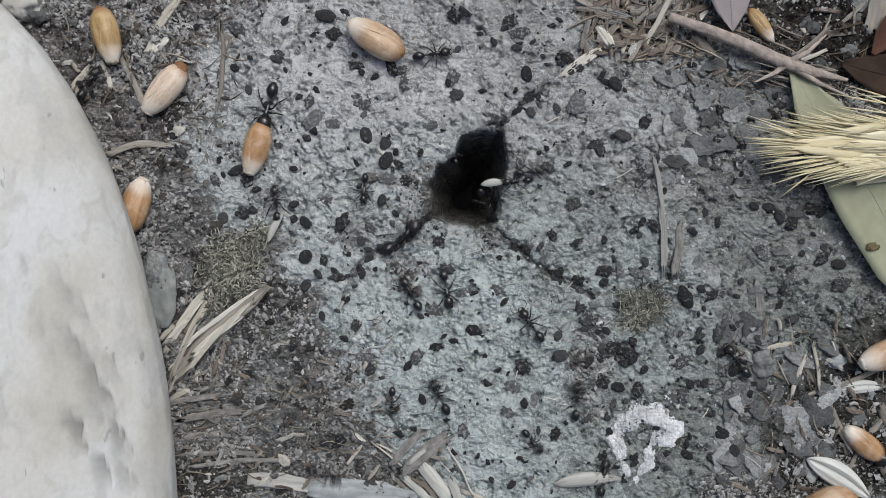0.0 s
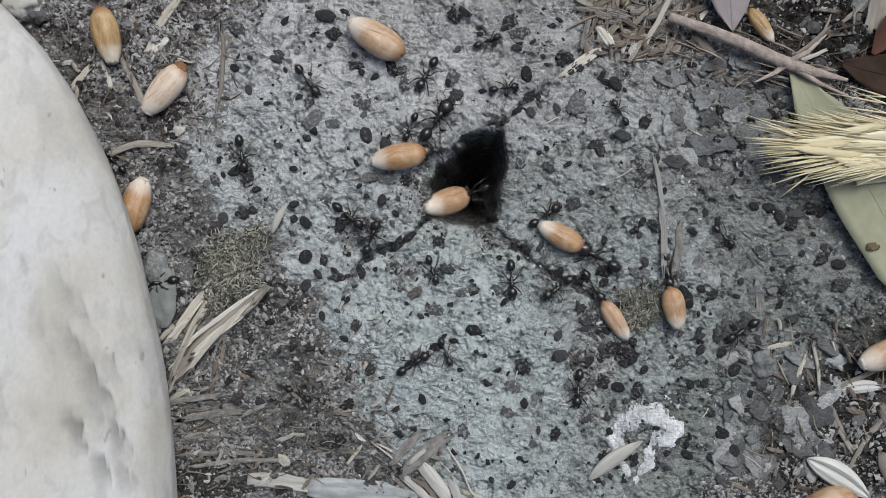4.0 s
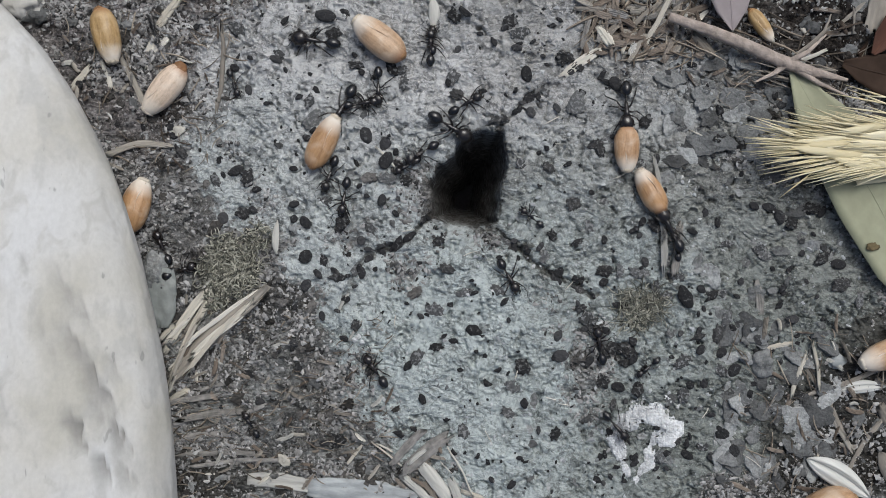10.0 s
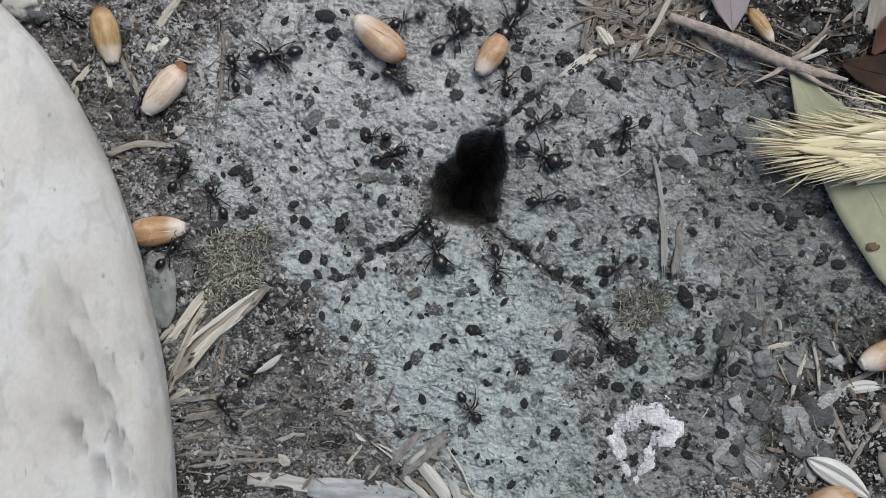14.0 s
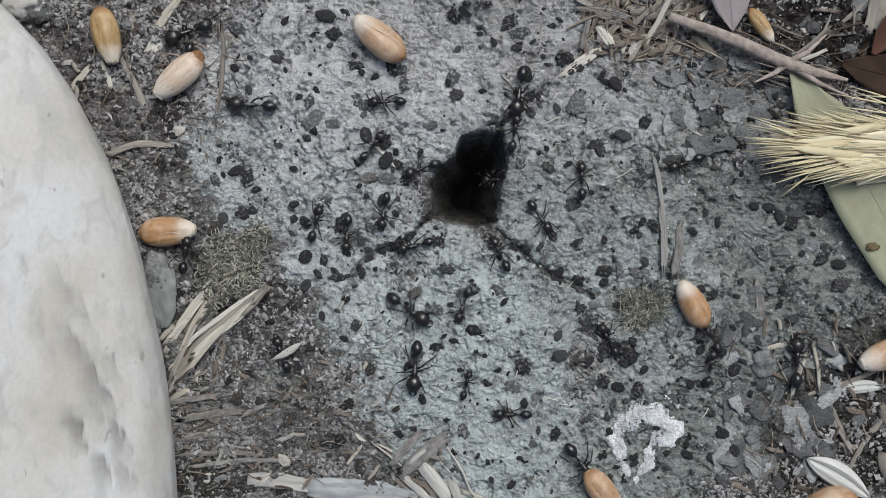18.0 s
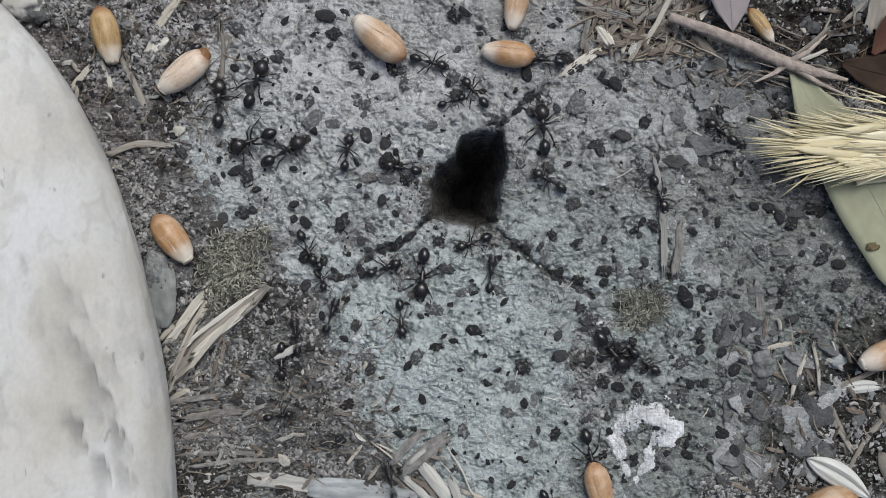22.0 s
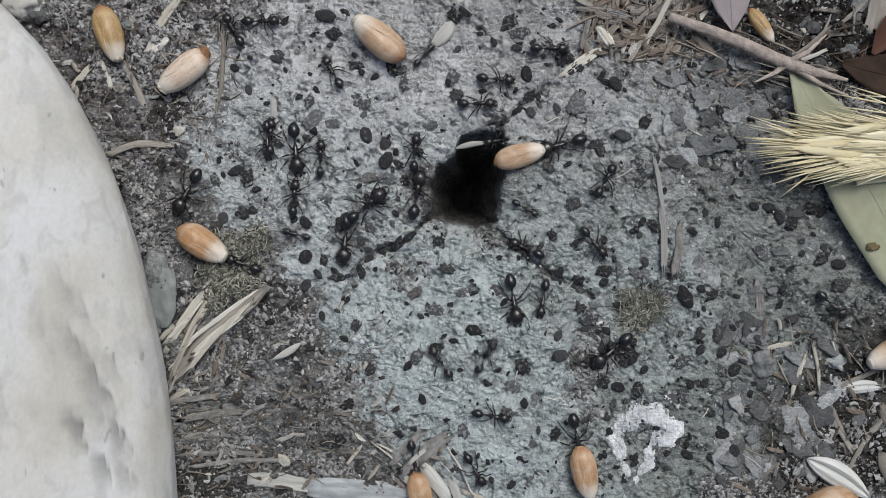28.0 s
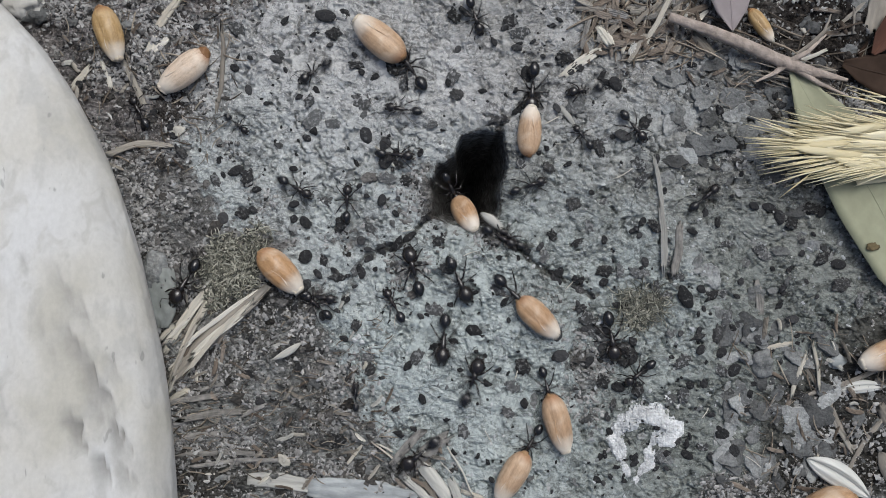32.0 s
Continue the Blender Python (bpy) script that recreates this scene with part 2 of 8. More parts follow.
GRIT = grit_material("dark_grit", [(0.0, (0.018, 0.018, 0.019)), (0.7, (0.032, 0.032, 0.034)), (1.0, (0.06, 0.06, 0.062))], (0.12, 0.12, 0.122), 0.03)
CRUMB_GRIT = grit_material("dark_crumb", [(0.0, (0.016, 0.016, 0.016)), (0.7, (0.03, 0.03, 0.031)), (1.0, (0.055, 0.055, 0.055))], (0.17, 0.17, 0.17), 0.075)
FLECK_GRIT = grit_material("grey_scale", [(0.0, (0.045, 0.046, 0.047)), (0.6, (0.075, 0.076, 0.077)), (1.0, (0.13, 0.133, 0.133))], (0.25, 0.255, 0.255), 0.10)
SOIL_GRAINS = varied("soil_grains", [(0.0, (0.035, 0.034, 0.033)), (0.2, (0.12, 0.116, 0.112)), (0.5, (0.28, 0.275, 0.268)), (0.85, (0.36, 0.355, 0.348)), (1.0, (0.46, 0.455, 0.445))], rand="island", rough=0.95, spec=0.1)
SOIL_CLODS = varied("soil_clods", [(0.0, (0.03, 0.028, 0.026)), (0.6, (0.085, 0.08, 0.075)), (1.0, (0.20, 0.192, 0.184))], placed=True, rough=0.95, spec=0.1, mottling=0.7, bumps=1.0, depth=0.0003)
CRUST_CRUMBS = varied("crust_crumbs", [(0.0, (0.14, 0.145, 0.15)), (0.3, (0.34, 0.355, 0.365)), (0.8, (0.46, 0.475, 0.48)), (1.0, (0.56, 0.57, 0.57))], rand="island", rough=0.95, spec=0.1)
STRAW = varied("dry_straw", [(0.0, (0.47, 0.435, 0.365)), (0.5, (0.57, 0.54, 0.47)), (1.0, (0.68, 0.655, 0.595))], grain=900, stretch=(0.12, 1.6, 1.6), rough=0.7, mottling=0.5)
OLD_STRAW = varied("weathered_straw", [(0.0, (0.19, 0.168, 0.14)), (0.5, (0.28, 0.255, 0.22)), (1.0, (0.38, 0.355, 0.31))], grain=900, stretch=(0.12, 1.6, 1.6), rough=0.8, mottling=0.5)
SHRED = varied("brown_bark_shred", [(0.0, (0.10, 0.078, 0.062)), (0.5, (0.19, 0.155, 0.125)), (1.0, (0.30, 0.26, 0.22))], grain=900, stretch=(0.12, 1.6, 1.6), rough=0.85, mottling=0.5)
WORN_STRAW = varied("worn_grey_straw", [(0.0, (0.20, 0.19, 0.175)), (1.0, (0.29, 0.28, 0.265))], grain=1300, rough=0.9, mottling=0.7, bumps=0.8, depth=0.0002)
FIBRE = varied("plant_fibres", [(0.0, (0.06, 0.048, 0.038)), (0.5, (0.18, 0.148, 0.115)), (1.0, (0.36, 0.315, 0.255))], rand="island", grain=900, rough=0.85)
MOSS = varied("dry_moss", [(0.0, (0.05, 0.05, 0.042)), (0.4, (0.17, 0.168, 0.138)), (0.75, (0.30, 0.295, 0.245)), (1.0, (0.52, 0.51, 0.43))], rand="island", grain=900, rough=0.95)
WHITE_HUSK = varied("whitish_husk", [(0.0, (0.55, 0.55, 0.52)), (1.0, (0.62, 0.62, 0.59))], grain=900, stretch=(0.12, 1.6, 1.6), rough=0.6, mottling=0.35)
DULL_HUSK = varied("dull_green_grey_husk", [(0.0, (0.19, 0.205, 0.195)), (1.0, (0.23, 0.245, 0.235))], grain=700, rough=0.5, mottling=0.5)
HUSK = varied("pale_husk", [(0.0, (0.38, 0.375, 0.345)), (1.0, (0.54, 0.53, 0.49))], grain=900, stretch=(0.12, 1.6, 1.6), rough=0.65, mottling=0.55)
FADED_STRIP = varied("faded_grass_strip", [(0.0, (0.30, 0.295, 0.275)), (1.0, (0.37, 0.365, 0.34))], grain=1000, stretch=(0.25, 1.5, 1.5), rough=0.7, mottling=0.55)
GREY_HUSK = varied("grey_husk", [(0.0, (0.30, 0.32, 0.32)), (1.0, (0.36, 0.38, 0.385))], grain=1100, stretch=(0.5, 1.5, 1.5), rough=0.6, mottling=0.5)
TWIG = varied("twig_bark", [(0.0, (0.43, 0.365, 0.32)), (1.0, (0.48, 0.41, 0.36))], grain=1100, rough=0.95, spec=0.1, mottling=0.6, bumps=0.8, depth=0.0004, placed=True)
LEAF = varied("dry_green_leaf", [(0.0, (0.27, 0.275, 0.185)), (1.0, (0.29, 0.295, 0.20))], grain=500, rough=0.6, mottling=0.25)
LEAF_PURPLE = varied("faded_purple_leaf", [(0.0, (0.25, 0.218, 0.22)), (1.0, (0.27, 0.236, 0.237))], grain=500, rough=0.7, mottling=0.2)
LEAF_RED = varied("dark_red_leaf", [(0.0, (0.042, 0.030, 0.023)), (1.0, (0.06, 0.036, 0.026))], grain=500, rough=0.9, spec=0.08, mottling=0.5)
LEAF_RUST = varied("rust_red_leaf", [(0.0, (0.085, 0.042, 0.03)), (1.0, (0.11, 0.05, 0.034))], grain=500, rough=0.8, spec=0.15, mottling=0.5)
AWN = varied("straw_yellow_awn", [(0.0, (0.58, 0.50, 0.30)), (0.5, (0.67, 0.60, 0.40)), (1.0, (0.74, 0.68, 0.49))], grain=900, stretch=(0.1, 2, 2), rough=0.55, mottling=0.2)
WHITE_CRUST = varied("white_mineral_crust", [(0.0, (0.60, 0.61, 0.62)), (1.0, (0.64, 0.65, 0.65))], rand="object", grain=3200, rough=0.95, mottling=0.6)
PEBBLE = varied("pale_pebble", [(0.0, (0.40, 0.38, 0.33)), (1.0, (0.60, 0.58, 0.52))], grain=1200, rough=0.85)
FLAKE = varied("grey_clay_flake", [(0.0, (0.07, 0.071, 0.071)), (0.5, (0.165, 0.169, 0.168)), (1.0, (0.35, 0.36, 0.355))], grain=2600, rough=0.95, mottling=0.75, bumps=1.0, depth=0.0003, placed=True)


# ---- mesh helpers ----
def part(name, bm, material, parent=None, label="", m=None, smooth=True):
    me = bpy.data.meshes.new(name)
    bm.to_mesh(me)
    bm.free()
    me.materials.append(material)
    if smooth:
        me.shade_smooth()
    ob = new(name, me)
    if parent is not None:
        ob.parent = parent
    if m is not None:
        ob.matrix_basis = m
    if label:
        tagged(ob, label)
    return ob


def blob(rx, ry, rz, sub=2, rough=0.0, scale=2.0, seed=0, off=(0, 0, 0)):
    bm = bmesh.new()
    bmesh.ops.create_icosphere(bm, subdivisions=sub, radius=1.0)
    for v in bm.verts:
        k = 1 + rough * noise.noise(v.co * scale + Vector((seed * 7.3, seed * 3.1, seed)))
        v.co = Vector((v.co.x * rx * k + off[0], v.co.y * ry * k + off[1], v.co.z * rz * k + off[2]))
    return bm


def tube_into(bm, pts, radii, seg=6, flat=1.0):
    """A tapered tube along pts; flat squeezes its height."""
    pts = [Vector(p) for p in pts]
    rings = []
    for i, p in enumerate(pts):
        d = (pts[min(i + 1, len(pts) - 1)] - pts[max(i - 1, 0)]).normalized()
        side = d.cross(Vector((0, 0, 1)))
        side = side.normalized() if side.length > 1e-4 else Vector((1, 0, 0))
        up = side.cross(d)
        r = radii[i] if isinstance(radii, (list, tuple)) else radii
        rings.append([bm.verts.new(p + side * r * math.cos(a) + up * r * flat * math.sin(a)) for a in (2 * math.pi * k / seg for k in range(seg))])
    for a, b in zip(rings, rings[1:]):
        for k in range(seg):
            bm.faces.new((a[k], a[(k + 1) % seg], b[(k + 1) % seg], b[k]))
    bm.faces.new(rings[0][::-1])
    bm.faces.new(rings[-1])


def tube(pts, radii, seg=6, flat=1.0):
    bm = bmesh.new()
    tube_into(bm, pts, radii, seg, flat)
    return bm


# ---- the lie of the land, in plan units ----
_tab = np.random.RandomState(5).rand(256, 256)


def vnoise(x, y, s=0):
    x, y = np.asarray(x, float) + 37.7 * s, np.asarray(y, float) + 91.3 * s
    xi, yi = np.floor(x).astype(int), np.floor(y).astype(int)
    fx, fy = x - xi, y - yi
    fx, fy = fx * fx * (3 - 2 * fx), fy * fy * (3 - 2 * fy)
    g = lambda a, b: _tab[a % 256, b % 256]
    return (g(xi, yi) * (1 - fx) + g(xi + 1, yi) * fx) * (1 - fy) + (g(xi, yi + 1) * (1 - fx) + g(xi + 1, yi + 1) * fx) * fy


def fbm(x, y, size, octaves=4, s=0):
    t, a, n = 0.0, 1.0, 0.0
    for k in range(octaves):
        t = t + a * vnoise(x / size * 2 ** k, y / size * 2 ** k, s + k)
        n += a
        a *= 0.55
    return t / n - 0.5


def line_distance(x, y, pts):
    d = 1e9
    for (ax, ay), (bx, by) in zip(pts, pts[1:]):
        l2 = (bx - ax) ** 2 + (by - ay) ** 2
        t = np.clip(((x - ax) * (bx - ax) + (y - ay) * (by - ay)) / l2, 0, 1)
        d = np.minimum(d, np.hypot(x - ax - t * (bx - ax), y - ay - t * (by - ay)))
    return d


HOLE = [(818, 238), (850, 228), (893, 232), (897, 290), (890, 345), (882, 392), (838, 402), (796, 396), (766, 380), (760, 325), (775, 292), (806, 270)]
CRACKS = [[(755, 385), (715, 425), (665, 448), (630, 480), (605, 545)], [(880, 410), (925, 448), (985, 490), (1050, 520)], [(888, 228), (920, 190), (962, 158)]]


def hole_distance(x, y):
    """Negative inside the nest's mouth."""
    pts = HOLE + HOLE[:1]
    inside = np.zeros(np.shape(x), bool)
    for (ax, ay), (bx, by) in zip(pts, pts[1:]):
        cross = ((ay > y) != (by > y)) & (x < (bx - ax) * (y - ay) / (by - ay + 1e-9) + ax)
        inside = inside ^ cross
    d = line_distance(x, y, pts)
    return np.where(inside, -d, d)


def ell(x, y, cx, cy, rx, ry):
    return 1 - np.hypot((x - cx) / rx, (y - cy) / ry)


def crust_amount(x, y):
    """1 on the pale clay crust, 0 on loose soil."""
    k = np.maximum.reduce([ell(x, y, 825, 610, 240, 245), ell(x, y, 1110, 860, 180, 95), ell(x, y, 950, 810, 190, 140), ell(x, y, 560, 200, 260, 270), ell(x, y, 790, 100, 300, 230),
                           ell(x, y, 1050, 340, 250, 240), ell(x, y, 1290, 500, 310, 240) + 0.06, ell(x, y, 1220, 730, 220, 150) - 0.02, ell(x, y, 1200, 200, 240, 170) - 0.12, ell(x, y, 650, 535, 105, 120) - 0.06, ell(x, y, 550, 465, 90, 80) - 0.26])
    return np.clip(0.5 + 2.0 * (k - 0.06 + 0.75 * fbm(x, y, 80, 5, 3)), 0, 1)


def dark_crust_amount(x, y):
    """1 where the crust is coloured darker, mostly to the east, 0 on the pale clay."""
    k = np.clip((x - 1000) / 330, 0, 1) * 0.6 + 0.9 * np.clip((x - 1250) / 150, 0, 1) * np.clip((300 - y) / 150, 0, 1) + 0.4 * np.clip((x - 1350) / 120, 0, 1) + 0.35 * np.clip((x - 1180) / 150, 0, 1) * np.clip((y - 560) / 100, 0, 1) + 0.34 * np.clip((x - 820) / 130, 0, 1) + 0.28 * np.clip((200 - y) / 150, 0, 1) * np.clip((x - 600) / 150, 0, 1) * np.clip((1000 - x) / 100, 0, 1) + 0.12 * np.clip((y - 620) / 200, 0, 1) * np.clip((x - 760) / 200, 0, 1)
    ring = np.exp(-(np.clip(hole_distance(x, y), 0, None) / 22) ** 2) * 0.3
    k = k * np.clip(1.3 - np.maximum.reduce([x - 1568, y - 882, -x, -y]) / 300, 0, 1)
    return np.clip(k + 0.0 + ring + 0.9 * fbm(x, y, 110, 4, 77), 0, 1)


DARK_LINES = CRACKS + [[(1015, 540), (1050, 575), (1075, 610), (1110, 640)], [(1060, 478), (1140, 485)], [(900, 425), (935, 440)], [(690, 430), (640, 470)], [(1180, 490), (1210, 520)]]


def dark_ground_amount(x, y):
    """How much darker the ground is coloured: along cracks, round the mouth's lip, on dark soil."""
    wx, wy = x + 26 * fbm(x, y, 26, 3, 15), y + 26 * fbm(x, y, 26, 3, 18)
    d = np.minimum.reduce([line_distance(wx, wy, c) for c in DARK_LINES])
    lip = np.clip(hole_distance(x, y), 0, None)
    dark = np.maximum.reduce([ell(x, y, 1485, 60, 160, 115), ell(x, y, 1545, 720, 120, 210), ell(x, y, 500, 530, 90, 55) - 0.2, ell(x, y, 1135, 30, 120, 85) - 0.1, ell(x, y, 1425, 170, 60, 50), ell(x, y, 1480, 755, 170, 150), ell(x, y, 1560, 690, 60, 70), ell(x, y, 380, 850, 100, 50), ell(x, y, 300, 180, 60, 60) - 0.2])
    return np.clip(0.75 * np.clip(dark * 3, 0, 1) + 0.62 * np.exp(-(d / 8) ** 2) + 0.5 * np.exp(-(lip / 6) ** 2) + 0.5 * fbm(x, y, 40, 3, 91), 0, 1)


def land(x, y):
    """Height without the fine relief."""
    x, y = np.asarray(x, float), np.asarray(y, float)
    z = 22 * fbm(x, y, 300, 3, 1) + 16 * np.clip(ell(x, y, 825, 620, 260, 250), 0, 1) ** 0.6 + 10 * np.clip(ell(x, y, 590, 230, 260, 220), 0, 1) ** 0.6
    z = z + 10 * np.clip(ell(x, y, 1080, 330, 220, 230), 0, 1) ** 0.6 - 10
    for c in CRACKS:
        z = z - 12 * np.exp(-(line_distance(x + 26 * fbm(x, y, 26, 3, 15), y + 26 * fbm(x, y, 26, 3, 18), c) / 6) ** 2)
    return z - 8 * np.exp(-np.clip(hole_distance(x, y), 0, None) / 9)


def place(u, v, z=0.0):
    """World place of the plan point (u, v), z plan units up; the plan is a perspective one."""
    k = 1 - z * U / EYE_Z
    return ((u - 784) * U * k, (441 - v) * U * k, z * U)


# ---- ground ----
SURFACE = {}


def surface():
    """The ground's grid with its fine relief; keeps smoothed copies to set things down on."""
    fine = 2.2
    xs = np.concatenate([-np.geomspace(90000, 100, 26), np.arange(-60, 1630, fine), 1570 + np.geomspace(90, 90000, 26)])
    ys = np.concatenate([-np.geomspace(90000, 100, 26), np.arange(-60, 945, fine), 885 + np.geomspace(90, 90000, 26)])
    x, y = np.meshgrid(xs, ys)
    near = np.clip(1.4 - np.maximum(np.maximum(-x, x - 1568), np.maximum(-y, y - 882)) / 400, 0, 1)
    crust = crust_amount(x, y)
    d = hole_distance(x + 14 * fbm(x, y, 40, 3, 9), y + 14 * fbm(x, y, 40, 3, 12))
    z = land(x, y)
    wx, wy = x + 22 * fbm(x, y, 30, 3, 61), y + 22 * fbm(x, y, 30, 3, 64)
    lumps = np.abs(fbm(wx, wy, 44, 4, 21)) * 2

    def layers(n, steps):
        """Flaking layers: flat tops with steep edges."""
        q = n * steps
        f = q - np.floor(q)
        return (np.floor(q) + np.clip((f - 0.5) * 14 + 0.5, 0, 1)) / steps

    flaky = 30 * layers(fbm(wx, wy, 70, 4, 25) + 0.5, 11) + 10 * layers(fbm(wx, wy, 22, 3, 29) + 0.5, 6)
    seam = np.clip(1 - np.abs(fbm(wx, wy, 46, 4, 33)) / 0.022, 0, 1) * np.clip(0.35 + 5 * fbm(x, y, 90, 2, 36), 0, 1)
    vein = np.clip(1 - np.abs(fbm(wx + 0.4 * x, wy, 18, 3, 39)) / 0.05, 0, 1) * np.clip(0.2 + 5 * fbm(x, y, 60, 2, 42), 0, 1)
    pits = np.clip((fbm(x, y, 17, 3, 47) - 0.22) / 0.05, 0, 1)
    z = z + crust * (0.85 * flaky - 18 + 4 * lumps ** 0.8 + 1.2 * fbm(x, y, 7, 3, 5) - 13 * seam - 7 * vein - 9 * pits)
    z = z + (1 - crust) * (-6 + 30 * fbm(wx, wy, 40, 4, 41) + 22 * fbm(x, y, 12, 3, 44))
    z = z * near
    cells = z[26:-26, 26:-26]
    SURFACE["fine"] = cells
    for name, n in (("laid", 9), ("walked", 19)):
        c = np.pad(np.cumsum(np.cumsum(np.pad(cells, n // 2, mode="edge"), 0), 1), ((1, 0), (1, 0)))
        SURFACE[name] = (c[n:, n:] - c[:-n, n:] - c[n:, :-n] + c[:-n, :-n]) / (n * n)
    return x, y, z, crust, d


def height(u, v, kind="laid"):
    g = SURFACE[kind]
    iu = np.clip(((np.asarray(u) + 60) / 2.2).astype(int), 0, g.shape[1] - 1)
    iv = np.clip(((np.asarray(v) + 60) / 2.2).astype(int), 0, g.shape[0] - 1)
    return g[iv, iu]


def build_ground():
    x, y, z, crust, d = surface()
    shaft = np.clip(-d / 6, 0, 1)
    z = z - 130 * shaft ** 1.3 - 230 * np.clip(-d / 46, 0, 1) ** 1.2
    z = np.where(d < 0, z + 30 * fbm(x, y, 22, 3, 50) * shaft, z)
    verts = np.stack([(x - 784) * U, (441 - y) * U, z * U], -1).reshape(-1, 3)
    ny, nx = x.shape
    i = np.arange(nx * ny).reshape(ny, nx)
    quads = np.stack([i[:-1, :-1], i[1:, :-1], i[1:, 1:], i[:-1, 1:]], -1).reshape(-1, 4)
    open_floor = (d < -45)
    cut = open_floor[:-1, :-1] & open_floor[1:, :-1] & open_floor[1:, 1:] & open_floor[:-1, 1:]
    quads = quads[~cut.reshape(-1)]
    me = bpy.data.meshes.new("ground")
    me.vertices.add(len(verts))
    me.vertices.foreach_set("co", verts.astype(np.float32).ravel())
    me.loops.add(quads.size)
    me.loops.foreach_set("vertex_index", quads.astype(np.int32).ravel())
    me.polygons.add(len(quads))
    me.polygons.foreach_set("loop_start", np.arange(0, quads.size, 4, dtype=np.int32))
    me.update(calc_edges=True)
    near = np.clip(1.3 - np.maximum(np.maximum(x - 1568, -x), np.maximum(y - 882, -y)) / 300, 0, 1)
    # weathered only darkens the crust, region by region
    for name, values in (("soil", 1 - crust), ("weathered", dark_crust_amount(x, y)), ("damp", dark_ground_amount(x, y)), ("deep", np.clip(-d / 14, 0, 1)), ("dusty", 0.5 + near * (np.clip(0.5 + (330 - y) / 420 + 0.8 * fbm(x, y, 160, 3, 83), 0, 1) - 0.5))):
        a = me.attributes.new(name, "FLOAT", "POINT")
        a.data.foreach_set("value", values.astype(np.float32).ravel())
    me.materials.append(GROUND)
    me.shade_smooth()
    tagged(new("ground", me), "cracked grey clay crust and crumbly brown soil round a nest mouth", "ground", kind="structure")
    # the nest's first chamber under the mouth
    bm = blob(900 * U, 620 * U, 150 * U, 5, 0.12, 3.0, 4)
    bmesh.ops.reverse_faces(bm, faces=bm.faces)
    top = [f for f in bm.faces if f.calc_center_median().z > 20 * U and math.hypot(f.calc_center_median().x, f.calc_center_median().y) < 260 * U]
    bmesh.ops.delete(bm, geom=top, context="FACES")
    c = part("nest_chamber", bm, SOIL_GRAINS, m=pose((830 - 784) * U, (441 - 320) * U, -330 * U))
    tagged(c, "dark earth walls of the nest chamber below", "nest", kind="structure")


# chips: plan point, half length, half width, depth
STONE_CHIPS = ((206, 600, 62, 15, 0.7), (236, 655, 70, 17, 0.9), (212, 726, 46, 13, 1.0), (244, 704, 56, 13, 0.6), (268, 738, 46, 11, 1.0), (248, 786, 38, 13, 0.8), (168, 588, 70, 15, 0.35),
               (258, 628, 40, 9, 0.6), (190, 515, 60, 14, 0.45), (110, 676, 50, 13, 0.3), (282, 800, 30, 8, 0.6), (222, 550, 46, 10, 0.5), (140, 470, 22, 5, 0.9))


def build_stone():
    """A rounded cobble with shallow chips knocked out of its flank."""
    bm = bmesh.new()
    bmesh.ops.create_icosphere(bm, subdivisions=7, radius=1.0)
    worn = []
    for v in bm.verts:
        n = v.co.copy()
        r = 1 + 0.006 * noise.noise(n * 4) + 0.003 * noise.noise(n * 11) + 0.0012 * noise.noise(n * 30)
        u, w = n.x * 472 - 129, 970 - n.y * 1012
        dent = 0.0
        if n.z > 0 and 40 < u < 330 and 440 < w < 860:
            su, sw = u + 9 * noise.noise(Vector((u / 16, w / 16, 4.0))), w + 12 * noise.noise(Vector((u / 20, w / 20, 9.0)))
            for cu, cw, length, width, depth in STONE_CHIPS:
                along = ((su - cu) * 0.42 + (sw - cw) * 0.91) / length
                across = ((su - cu) * 0.91 - (sw - cw) * 0.42) / width
                if abs(along) < 1 and abs(across) < 1:
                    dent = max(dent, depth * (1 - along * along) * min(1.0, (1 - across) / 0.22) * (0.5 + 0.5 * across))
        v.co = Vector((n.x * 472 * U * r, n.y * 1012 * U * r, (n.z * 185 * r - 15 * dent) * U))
        # stain and painted shade of the chip, by depth
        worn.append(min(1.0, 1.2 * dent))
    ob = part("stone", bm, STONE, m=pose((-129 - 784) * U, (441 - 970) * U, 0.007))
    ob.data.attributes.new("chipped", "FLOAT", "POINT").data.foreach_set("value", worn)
    tagged(ob, "large rounded whitish limestone lying on the soil", "stone")


build_ground()
build_stone()


